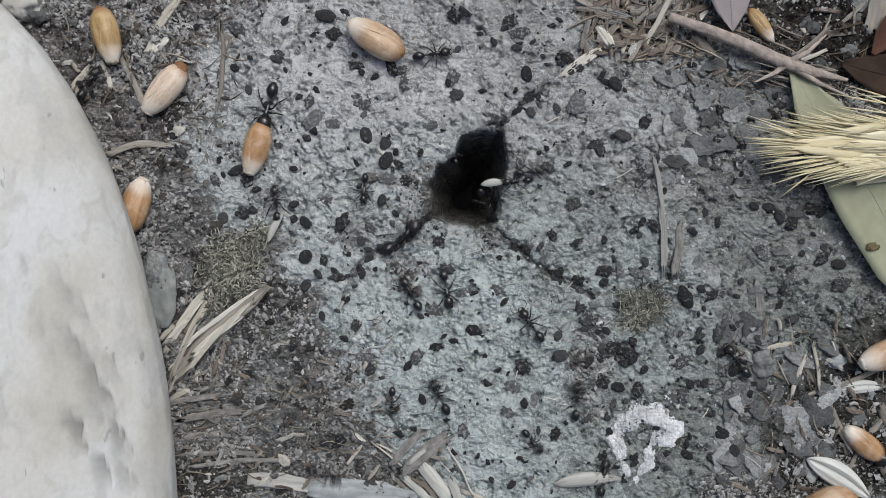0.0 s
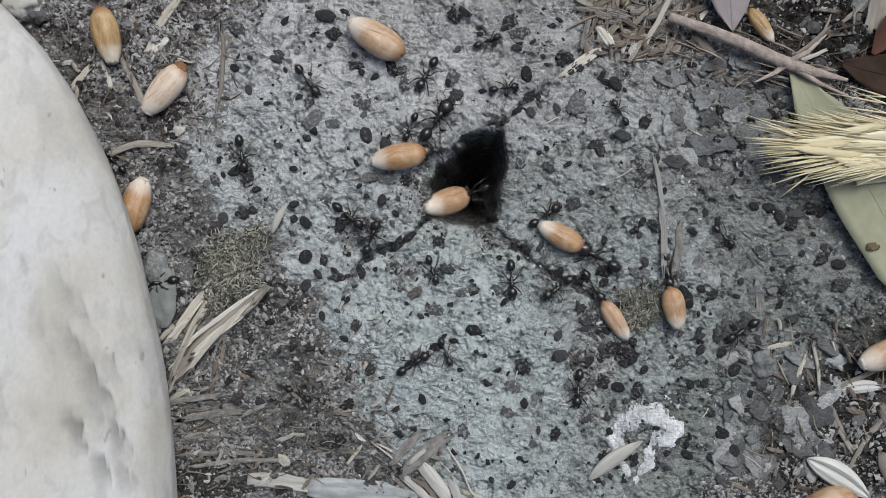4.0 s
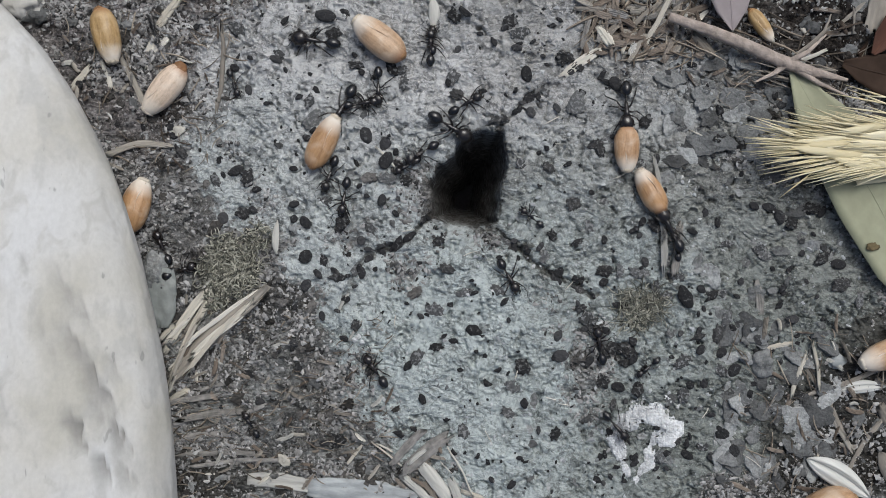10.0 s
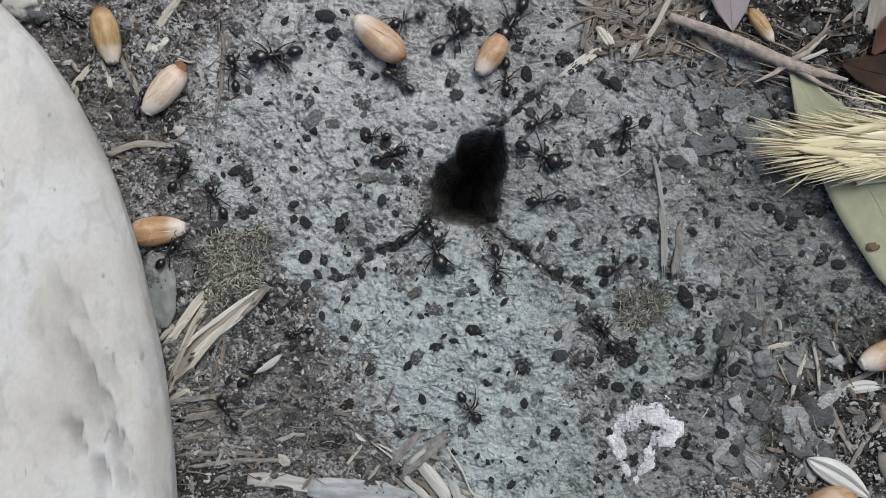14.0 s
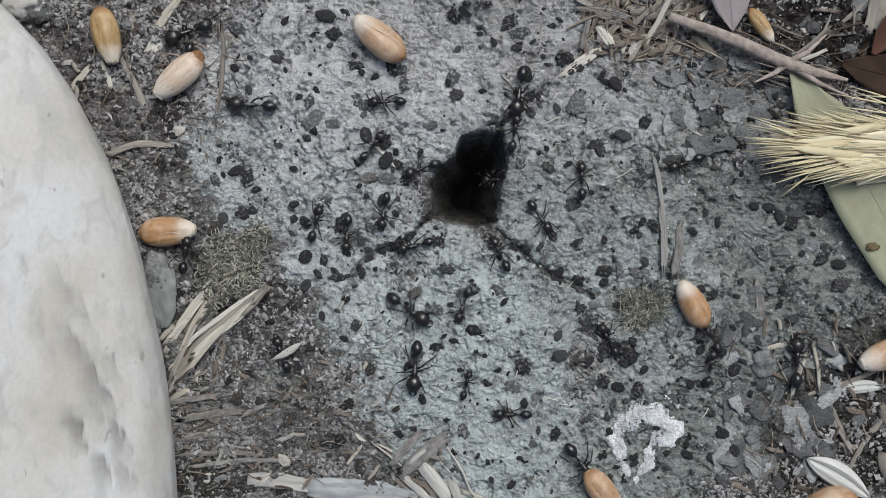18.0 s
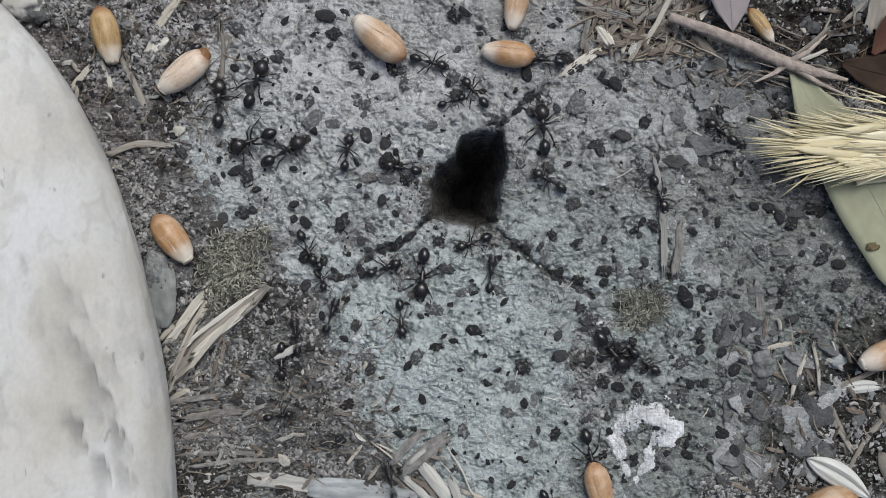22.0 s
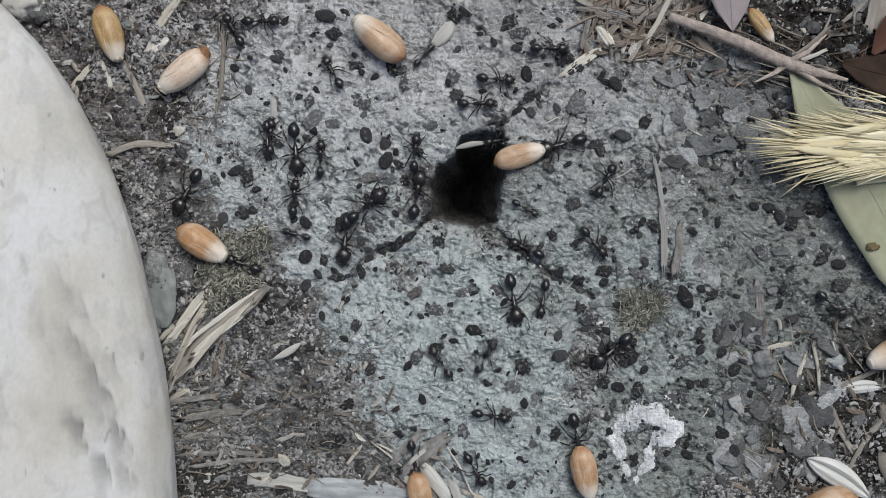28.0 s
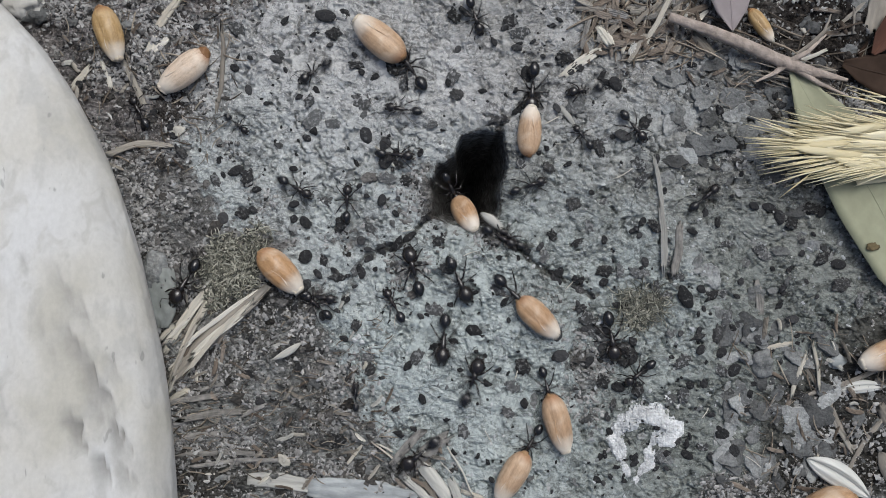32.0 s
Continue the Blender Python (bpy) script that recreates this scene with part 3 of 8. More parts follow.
def scatter_grains(name, count, keep, sizes, material, label, category, seed, flat=0.7):
    """Crumbs too many to count, one mesh."""
    rs = np.random.RandomState(seed)
    base = bmesh.new()
    bmesh.ops.create_icosphere(base, subdivisions=1, radius=1.0)
    bv = np.array([v.co for v in base.verts])
    bf = np.array([[v.index for v in f.verts] for f in base.faces])
    base.free()
    tries = count * 9
    u, v = rs.uniform(-50, 1620, tries), rs.uniform(-50, 935, tries)
    ok = (rs.rand(tries) < keep(u, v)) & (hole_distance(u, v) > 14)
    u, v = u[ok][:count], v[ok][:count]
    n = len(u)
    z = height(u, v, "fine")
    r = sizes[0] + (sizes[1] - sizes[0]) * rs.rand(n) ** 3
    shape = 1 + 0.35 * rs.randn(n, len(bv), 1).clip(-1.6, 1.6)
    stretch = np.stack([0.8 + 1.3 * rs.rand(n) ** 2, 0.7 + 0.4 * rs.rand(n), np.full(n, flat)], -1)[:, None]
    p = bv[None] * shape * stretch * r[:, None, None]
    a = rs.rand(n) * 6.283
    c, s = np.cos(a)[:, None], np.sin(a)[:, None]
    q = np.stack([p[..., 0] * c - p[..., 1] * s + u[:, None] - 784, p[..., 0] * s + p[..., 1] * c + 441 - v[:, None], p[..., 2] + z[:, None] + r[:, None] * 0.2], -1)
    faces = (bf[None] + (np.arange(n) * len(bv))[:, None, None]).reshape(-1, 3)
    me = bpy.data.meshes.new(name)
    me.from_pydata((q * U).reshape(-1, 3).tolist(), [], faces.tolist())
    me.materials.append(material)
    tagged(new(name, me), label, category, kind="stuff")


scatter_grains("soil_grains", 58000, lambda u, v: (1 - crust_amount(u, v)) * (1 - 0.88 * dark_ground_amount(u, v)) * np.clip(0.55 + 4 * fbm(u, v, 60, 3, 60), 0.08, 1), (1.3, 4.3), SOIL_GRAINS, "loose grey and brown soil crumbs", "soil", 1)
scatter_grains("crust_crumbs", 1500, lambda u, v: 0.04 + 0.96 * crust_amount(u, v), (1.4, 3.8), CRUST_CRUMBS, "pale grey clay crumbs on the crust", "clay", 2, 0.5)


# ---- pale crust granules, grit and flakes ----
def rest(u, v, lift=0.0):
    return float(height(u, v)) + lift


def set_down(ob, u, v, lift=0.0, turn=0.0, tilt=(0.0, 0.0)):
    """Put a thing on the ground at the plan point."""
    x, y, z = place(u, v, rest(u, v, lift))
    ob.matrix_basis = pose(x, y, z, tilt[0], tilt[1], turn)
    return ob


def clod_mesh(seed):
    bm = blob(U, 0.85 * U, 0.5 * U, 3, 0.7, 1.8, seed + 60)
    for v in bm.verts:
        v.co *= 1 + 0.25 * noise.noise(v.co / U * 5.0 + Vector((seed, 3, 0)))
    me = bpy.data.meshes.new("soil_clod")
    bm.to_mesh(me)
    bm.free()
    me.materials.append(SOIL_CLODS)
    return me


def lay_clods(count, seed):
    """Clods on the loose soil, each by itself."""
    rs = random.Random(seed)
    shapes, laid = [clod_mesh(k) for k in range(12)], 0
    while laid < count:
        u, v = rs.uniform(-20, 1588), rs.uniform(-20, 900)
        if rs.random() > 1 - float(crust_amount(np.array(u), np.array(v))) or float(hole_distance(np.array(u), np.array(v))) < 30:
            continue
        r = 5 + 9 * rs.random() ** 2
        ob = new("soil_clod", rs.choice(shapes))
        ob.scale = (r, r * rs.uniform(0.7, 1.0), r * 0.8)
        ob.location, ob.rotation_euler = place(u, v, rest(u, v, 0.12 * r)), (0, 0, rs.uniform(0, 6.28))
        tagged(ob, "dark brown-grey clod lying on loose soil", "soil clod", "soil clods")
        laid += 1


lay_clods(290, 3)


def grit_data(bm, material):
    me = bpy.data.meshes.new("grit")
    bm.to_mesh(me)
    bm.free()
    me.materials.append(material)
    me.shade_smooth()
    return me


def seed_grit(seed):
    """A smooth blackish seed or pellet, a little dented."""
    bm = blob(U, 0.86 * U, 0.42 * U, 3, 0.24, 1.4, seed)
    for v in bm.verts:
        v.co.y *= 1 - (0.28 if seed % 3 == 0 else 0.06) * max(0.0, v.co.x / U)
        if v.co.z > 0:
            v.co.z -= 0.16 * U * max(0.0, 1 - math.hypot(v.co.x, v.co.y) / U * 1.7)
    return grit_data(bm, GRIT)


def crumb_grit(seed):
    """A ragged crumb of caked earth, lumpy all over."""
    bm = blob(U, 0.82 * U, 0.36 * U, 4, 0.55, 1.5, seed + 20)
    for v in bm.verts:
        p = v.co / U
        k = 1 + 0.30 * noise.noise(p * 3.0 + Vector((seed, 5, 0))) + 0.12 * noise.noise(p * 8.0 + Vector((0, seed, 9)))
        v.co = Vector((v.co.x * k, v.co.y * k, v.co.z * (k + 0.5 * noise.noise(p * 6.0 + Vector((3, 1, seed))))))
    return grit_data(bm, CRUMB_GRIT)


def fleck_grit(seed):
    """A thin greyish scale lying flush in the clay."""
    bm = blob(U, 0.8 * U, 0.16 * U, 4, 0.5, 1.6, seed + 40)
    for v in bm.verts:
        k = 1 + 0.30 * noise.noise(v.co / U * 2.6 + Vector((seed, 0, 0))) + 0.12 * noise.noise(v.co / U * 8.0 + Vector((0, seed, 0)))
        v.co.x, v.co.y = v.co.x * k, v.co.y * k
    return grit_data(bm, FLECK_GRIT)


SEED_GRIT, CRUMB_MESHES, FLECK_MESHES = [[maker(k) for k in range(10)] for maker in (seed_grit, crumb_grit, fleck_grit)]


def lay_grit(spots):
    for k, (u, v, r) in enumerate(spots):
        pick = (int(u) * 7 + int(v) * 3 + k) % 10
        if r <= 9 or pick < 3:
            data, label = SEED_GRIT, "smooth blackish seed or pellet lying on grey clay"
        elif pick < 6:
            data, label = CRUMB_MESHES, "ragged blackish crumb of earth caked on grey clay"
        else:
            data, label = FLECK_MESHES, "flat dark grey scale pressed into the clay"
        ob = new("dark_grit", data[(k * 5 + int(u)) % 10])
        ob.scale = (r * random.uniform(0.95, 1.2), r * random.uniform(0.65, 1.0), r * 0.7)
        tagged(ob, label, "grit", "dark grit on the clay crust")
        x, y, z = place(u, v, rest(u, v, 3.5 if data is not FLECK_MESHES else 2.0))
        ob.location, ob.rotation_euler = (x, y, z), (0, 0, random.uniform(0, 6.28))


lay_grit([(420, 52, 14), (493, 95, 10), (575, 28, 17), (590, 60, 12), (555, 213, 19), (590, 218, 12), (648, 240, 13), (683, 284, 14), (702, 291, 11), (718, 320, 10), (437, 315, 14), (455, 336, 8), (395, 310, 6), (632, 116, 13), (693, 120, 12), (708, 125, 11), (805, 28, 13), (874, 74, 9), (903, 38, 12), (920, 60, 15), (915, 85, 9)])
lay_grit([(640, 182, 19), (765, 221, 10), (744, 271, 8), (808, 168, 11), (893, 214, 10), (971, 297, 10), (924, 291, 11), (1061, 263, 14), (1079, 246, 12), (1103, 240, 13), (1131, 290, 12), (1133, 322, 15), (1090, 150, 14), (1015, 362, 14), (977, 417, 10), (956, 437, 8), (1021, 430, 10), (1137, 393, 8), (776, 428, 11), (653, 402, 12), (825, 518, 14)])
lay_grit([(893, 534, 8), (838, 585, 13), (737, 632, 15), (722, 648, 10), (772, 615, 11), (815, 655, 6), (630, 576, 11), (988, 594, 9), (992, 630, 13), (925, 650, 14), (908, 684, 15), (898, 730, 12), (747, 707, 9), (928, 714, 9), (953, 762, 7), (1075, 737, 9), (1065, 674, 13), (1095, 686, 13), (1130, 689, 13), (1140, 655, 9), (1112, 620, 17)])
lay_grit([(1036, 562, 18), (1055, 590, 15), (1195, 487, 14), (1132, 484, 17), (1070, 480, 15), (1100, 478, 13), (1213, 525, 18), (1241, 512, 9), (1190, 590, 12), (1160, 508, 13), (1287, 563, 13), (1271, 592, 15), (1331, 580, 12), (1386, 510, 9), (1260, 735, 7), (1221, 682, 9), (1375, 726, 18), (1300, 655, 12), (1277, 657, 12), (1274, 246, 13), (1312, 257, 10)])
lay_grit([(1200, 222, 12), (1248, 377, 8), (1335, 365, 9), (1287, 432, 10), (1345, 440, 12), (1380, 385, 14), (1455, 458, 14), (1483, 468, 15), (1490, 505, 17), (1520, 530, 13), (1402, 566, 13), (820, 765, 15), (745, 560, 7), (770, 548, 14), (700, 270, 7), (655, 655, 12), (652, 632, 13), (540, 455, 13), (573, 462, 10), (592, 480, 9), (430, 378, 13)])
lay_grit([(448, 372, 8), (395, 385, 11), (540, 393, 12), (520, 388, 8), (605, 395, 15), (676, 355, 11), (640, 425, 9), (700, 378, 8), (850, 60, 6), (990, 35, 6), (998, 103, 14), (960, 165, 12), (1020, 185, 20), (985, 190, 9), (940, 200, 9), (1370, 165, 14), (1345, 150, 9), (1385, 185, 9), (1400, 395, 12), (1435, 370, 16), (1455, 375, 10)])
lay_grit([(1280, 770, 14), (1245, 790, 10), (1300, 800, 12), (1320, 705, 14), (1410, 700, 11), (1345, 600, 13), (1210, 640, 15), (1240, 620, 9), (1165, 815, 10), (1120, 812, 8), (1215, 805, 11), (905, 858, 10), (870, 850, 7), (540, 852, 14), (600, 780, 12), (575, 785, 9), (460, 712, 10), (425, 812, 9), (348, 47, 7), (322, 270, 11), (308, 240, 8)])
lay_grit([(300, 225, 8), (270, 200, 9), (236, 185, 10), (140, 150, 8), (120, 40, 9), (440, 160, 9), (415, 120, 9), (570, 560, 8), (610, 600, 9), (520, 608, 8), (445, 600, 8), (405, 480, 9), (330, 482, 13), (350, 480, 9), (270, 470, 10), (1270, 395, 9), (1225, 410, 9), (1310, 175, 12), (1250, 190, 10), (1180, 130, 9), (1225, 115, 9)])

# dark crumbs that line the cracks
_rs = random.Random(77)
for _line in CRACKS + [[(1015, 540), (1050, 575), (1075, 610), (1110, 640)], [(640, 470), (560, 500), (500, 560)]]:
    for (_a, _b), (_c, _d) in zip(_line, _line[1:]):
        lay_grit([(_a + (_c - _a) * f + _rs.uniform(-14, 14), _b + (_d - _b) * f + _rs.uniform(-14, 14), _rs.uniform(5, 12)) for f in (0.15, 0.4, 0.65, 0.9)])

# dark bits strewn over the crust
_rs = random.Random(91)
for _box, _count in (((1020, 200, 1480, 560), 44), ((1020, 560, 1330, 860), 30), ((420, 0, 1040, 190), 24), ((380, 200, 740, 420), 12), ((640, 450, 1000, 860), 8)):
    lay_grit([(_rs.uniform(_box[0], _box[2]), _rs.uniform(_box[1], _box[3]), 5 + 9 * _rs.random() ** 2) for _ in range(_count)])

# smaller dark specks, past counting
scatter_grains("dark_specks", 600, lambda u, v: 0.5 * np.clip(0.5 + 3 * fbm(u, v, 150, 2, 71), 0.05, 1), (2.5, 7.5), GRIT, "small black specks of grit strewn on the clay", "grit", 8, 0.4)


def flake_mesh(seed):
    """A thin chip of clay with a ragged outline and an uneven top."""
    rs = random.Random(seed)
    bm = bmesh.new()
    n = 26
    corners = sorted(rs.uniform(0, 6.283) for _ in range(rs.randint(4, 6)))
    outline = []
    for k in range(n):
        a = 6.283 * k / n
        gap = min(abs((a - c + 3.1416) % 6.283 - 3.1416) for c in corners)
        r = 0.72 + 0.34 * math.exp(-abs(gap) / 0.4) + 0.13 * noise.noise(Vector((math.cos(a) * 2.2, math.sin(a) * 2.2, seed * 3.1))) + rs.uniform(-0.07, 0.07)
        outline.append((r * math.cos(a), 0.78 * r * math.sin(a)))

    def ring(f, z):
        return [bm.verts.new((x * f * U, y * f * U, (z + 0.10 * noise.noise(Vector((x * f * 2, y * f * 2, seed)))) * U)) for x, y in outline]
    rings = [ring(0.9, -0.22), ring(1.0, 0.02), ring(0.95, 0.12), ring(0.6, 0.15), ring(0.25, 0.12)]
    for p, q in zip(rings, rings[1:]):
        for k in range(n):
            bm.faces.new((p[k], p[(k + 1) % n], q[(k + 1) % n], q[k]))
    bm.faces.new(rings[-1])
    bm.faces.new(rings[0][::-1])
    me = bpy.data.meshes.new("clay_flake")
    bm.to_mesh(me)
    bm.free()
    me.materials.append(FLAKE)
    return me


FLAKE_MESHES = [flake_mesh(k) for k in range(16)]


def lay_flakes(count, u0, v0, u1, v1, sizes, seed):
    rs = random.Random(seed)
    for _ in range(count):
        u, v, r = rs.uniform(u0, u1), rs.uniform(v0, v1), sizes[0] + (sizes[1] - sizes[0]) * rs.random() ** 2
        if float(hole_distance(np.array(u), np.array(v))) < r + 25:
            continue
        ob = new("clay_flake", rs.choice(FLAKE_MESHES))
        ob.scale = (r, r * rs.uniform(0.6, 1.0), r * 0.6)
        tagged(ob, "angular flat chip of grey clay lying loose", "clay flake", "loose clay flakes")
        ob.location = place(u, v, rest(u, v, r * 0.05))
        ob.rotation_euler = (rs.uniform(-0.3, 0.3), rs.uniform(-0.3, 0.3), rs.uniform(0, 6.28))


lay_flakes(108, 1270, 570, 1475, 870, (9, 38), 1)
lay_flakes(14, 1475, 570, 1565, 870, (9, 26), 11)
lay_flakes(90, 1170, 90, 1420, 330, (8, 36), 2)
lay_flakes(20, 120, 20, 420, 440, (6, 17), 3)
lay_flakes(20, 300, 660, 680, 870, (7, 20), 4)
lay_flakes(8, 1400, 0, 1568, 120, (8, 22), 5)
lay_flakes(34, 1200, 330, 1490, 600, (8, 30), 6)
lay_flakes(14, 260, 440, 420, 640, (9, 22), 7)
lay_flakes(14, 880, 690, 1280, 870, (8, 22), 8)
lay_flakes(10, 480, 160, 760, 420, (8, 20), 9)


# ---- straw, husks, twig, fibres ----
def straw_mesh(length, width, seed, flat=0.45, bend=0.06, frayed=True):
    """A split stem along x, hollow side up, with ragged ends; plan units."""
    rs = random.Random(seed)
    bm = bmesh.new()
    n, seg = 14, 11
    rows = []
    for i in range(n + 1):
        s = i / n
        x = (s - 0.5) * length
        w = width * 0.5 * (1 - 0.25 * abs(2 * s - 1) ** 3) * (1 + 0.12 * noise.noise(Vector((s * 5, seed, 0))))
        yb = bend * length * (math.sin(s * 3.1416) - 0.6) + 0.02 * length * noise.noise(Vector((s * 3, seed, 5)))
        ring = []
        for side in (1, -1):
            for j in range(seg + 1):
                a = j / seg * 2 - 1
                cut = rs.uniform(-0.14, 0.10) * length if frayed and i in (0, n) else 0
                z = width * flat * (0.5 - 0.5 * a * a) + (1.2 if side > 0 else -1.2) + 0.12 * width * noise.noise(Vector((a * 3, s * 8, seed))) + (0.045 * min(width, 18) * math.sin(a * 11 + seed) * (1 if flat > 0.2 else 0.25) if side > 0 else 0)
                ring.append(bm.verts.new(((x + cut) * U, (yb + (a if side > 0 else -a) * w) * U, z * U)))
        rows.append(ring)
    m = len(rows[0])
    for p, q in zip(rows, rows[1:]):
        for k in range(m):
            bm.faces.new((p[k], p[(k + 1) % m], q[(k + 1) % m], q[k]))
    bm.faces.new(rows[0][::-1])
    bm.faces.new(rows[-1])
    bmesh.ops.recalc_face_normals(bm, faces=bm.faces)
    return bm


def straw(u0, v0, u1, v1, width, label, material=None, name="straw", lift=3.0, tip=0.0, bend=0.03, category="straw", group="bits of straw", flat=0.45, frayed=True):
    """A piece of straw from one plan point to another; tip lifts its far end."""
    length = math.hypot(u1 - u0, v1 - v0)
    ob = part(name, straw_mesh(length, width, int(u0 * 7 + v0), flat, bend, frayed), material or STRAW)
    tagged(ob, label, category, group)
    set_down(ob, (u0 + u1) / 2, (v0 + v1) / 2, lift + tip / 2, math.degrees(math.atan2(v0 - v1, u1 - u0)), (0, -math.degrees(math.atan2(tip, length))))
    return ob


def husk_mesh(length, width, seed=0, curl=0.5, fold=0.0):
    """A pointed boat-shaped husk along x."""
    bm = bmesh.new()
    n, seg = 14, 12 if fold else 8
    rows = []
    for i in range(n + 1):
        s = i / n
        w = width * 0.5 * max(0.05, math.sin(math.pi * s ** 0.85)) ** 0.75
        ring = []
        for side in (1, -1):
            for j in range(seg + 1):
                a = (j / seg * 2 - 1) * side
                z = curl * w * (1 - a * a) + (0.7 if side > 0 else -0.7) + 0.35 * width * s * (1 - s) + 0.05 * width * math.cos(a * 14) * (1 if side > 0 else 0) - fold * w * math.exp(-((a - 0.1) / 0.16) ** 2)
                ring.append(bm.verts.new(((s - 0.5) * length * U, (a * w + 0.04 * length * math.sin(s * 3.14)) * U, z * U)))
        rows.append(ring)
    m = len(rows[0])
    for p, q in zip(rows, rows[1:]):
        for k in range(m):
            bm.faces.new((p[k], p[(k + 1) % m], q[(k + 1) % m], q[k]))
    bm.faces.new(rows[0][::-1])
    bm.faces.new(rows[-1])
    bmesh.ops.recalc_face_normals(bm, faces=bm.faces)
    return bm


def husk(u0, v0, u1, v1, width, label, material=None, lift=4.0, name="husk", fold=0.0):
    length = math.hypot(u1 - u0, v1 - v0)
    ob = part(name, husk_mesh(length, width, u0, 0.5, fold), material or HUSK)
    tagged(ob, label, "husk", "empty grain husks")
    return set_down(ob, (u0 + u1) / 2, (v0 + v1) / 2, lift, math.degrees(math.atan2(v0 - v1, u1 - u0)))


def fibres_bm(count, u0, v0, u1, v1, lengths, radius, seed, around=None, spread=180, lift=(1, 9), bend=0.6):
    """Thin bent plant fibres strewn in a patch; plan units."""
    rs = random.Random(seed)
    bm = bmesh.new()
    for _ in range(count):
        u, v = rs.uniform(u0, u1), rs.uniform(v0, v1)
        a = radians((around if around is not None else 0) + rs.uniform(-spread, spread))
        l = rs.uniform(*lengths)
        h = rest(u, v, rs.uniform(*lift))
        b = rs.uniform(-bend, bend) * l
        pts = []
        for s in (-0.5, -0.34, -0.17, 0.0, 0.17, 0.34, 0.5):
            pu = u + math.cos(a) * l * s - math.sin(a) * b * (0.25 - s * s)
            pv = v - math.sin(a) * l * s - math.cos(a) * b * (0.25 - s * s)
            pts.append(place(pu, pv, h + rs.uniform(-0.8, 0.8)))
        r = rs.uniform(*radius) * U
        tube_into(bm, pts, [r * 0.5, r * 0.8, r, r, r, r * 0.8, r * 0.3], 5, 0.6)
    return bm


def litter(name, label, category, material, *args, **kw):
    tagged(part(name, fibres_bm(*args, **kw), material), label, category, kind="stuff")


litter("plant_fibres", "tangle of dry brown root and stem fibres", "fibres", FIBRE, 150, 1030, -20, 1240, 105, (14, 80), (0.5, 2.3), 11, around=40, spread=60)
litter("plant_fibres", "dry brown stem fibres on dark soil", "fibres", FIBRE, 70, 1280, 60, 1600, 190, (14, 80), (0.5, 1.6), 12, around=20, spread=70)
litter("plant_fibres", "fine dry fibres mixed into crumbly soil", "fibres", FIBRE, 300, 290, 560, 690, 890, (6, 36), (0.4, 1.3), 13, around=8, spread=50)
litter("plant_fibres", "short chaff strewn among clay chips", "fibres", FIBRE, 120, 1290, 590, 1600, 890, (10, 60), (0.4, 1.6), 14, around=115, spread=60)
litter("plant_fibres", "dry rootlets in grey soil", "fibres", FIBRE, 110, 100, 0, 420, 300, (10, 50), (0.5, 1.6), 15)
litter("plant_fibres", "matted grey straw fibres beside the stone", "fibres", FIBRE, 26, 290, 690, 480, 830, (14, 60), (0.4, 1.2), 19, around=6, spread=35)
litter("plant_fibres", "scattered hair-thin straw fibres on clay", "fibres", STRAW, 16, 400, 60, 1500, 860, (12, 40), (0.5, 1.1), 17, lift=(5, 9), bend=0.2)
litter("plant_fibres", "frayed bark strips on a fallen twig", "fibres", OLD_STRAW, 34, 1350, 100, 1470, 150, (30, 100), (0.8, 2.2), 18, around=-18, spread=14, lift=(14, 26), bend=0.2)
litter("plant_fibres", "peeling bark strips along a fallen twig", "fibres", FIBRE, 30, 1200, 28, 1400, 108, (20, 70), (0.8, 2.0), 20, around=-24, spread=8, lift=(8, 22), bend=0.2)


def moss_clump(tufts, count, seed, label, thick=(0.6, 1.4), length=(8, 26), rise=12.0):
    """A mat of curled strands; tufts are plan points with a radius, laid on the ground."""
    rs = random.Random(seed)
    bm = bmesh.new()
    cu, cv = tufts[0][0], tufts[0][1]
    base = rest(cu, cv)
    share = [r * r for _, _, r in tufts]
    for _ in range(count):
        tu, tv, tr = rs.choices(tufts, share)[0]
        d, a = rs.random() ** 0.6, rs.uniform(0, 6.283)
        pu, pv = tu + tr * d * math.cos(a), tv + tr * d * math.sin(a)
        h = rest(pu, pv) - base + 3 + rise * (1 - 0.8 * d * d) * rs.uniform(0.15, 1.0)
        b, l, turn = rs.uniform(0, 6.283), rs.uniform(*length), rs.uniform(-2.6, 2.6)
        x, y, pts = pu - cu, pv - cv, []
        for k in range(6):
            pts.append((U * x, -U * y, U * (h + 2.5 * math.sin(k * 1.3 + a))))
            x, y, b = x + l / 5 * math.cos(b), y + l / 5 * math.sin(b), b + turn / 5
        q = rs.uniform(*thick) * U
        tube_into(bm, pts, [q * 0.6, q, q, q, q, q * 0.4], 4)
    ob = part("moss_clump", bm, MOSS)
    tagged(ob, label, "moss")
    set_down(ob, cu, cv)


moss_clump([(410, 470, 42), (400, 440, 27), (458, 424, 22), (440, 476, 28), (393, 503, 33), (424, 508, 26), (374, 482, 24), (382, 530, 20)], 1500, 1, "beige-olive fuzzy clump of dry moss beside straw")
moss_clump([(1132, 541, 34), (1156, 532, 22), (1108, 553, 22), (1134, 566, 20), (1112, 530, 18), (1162, 552, 14)], 420, 2, "small olive clump of dry moss in a crack", (0.45, 1.05), (10, 34), 10.0)

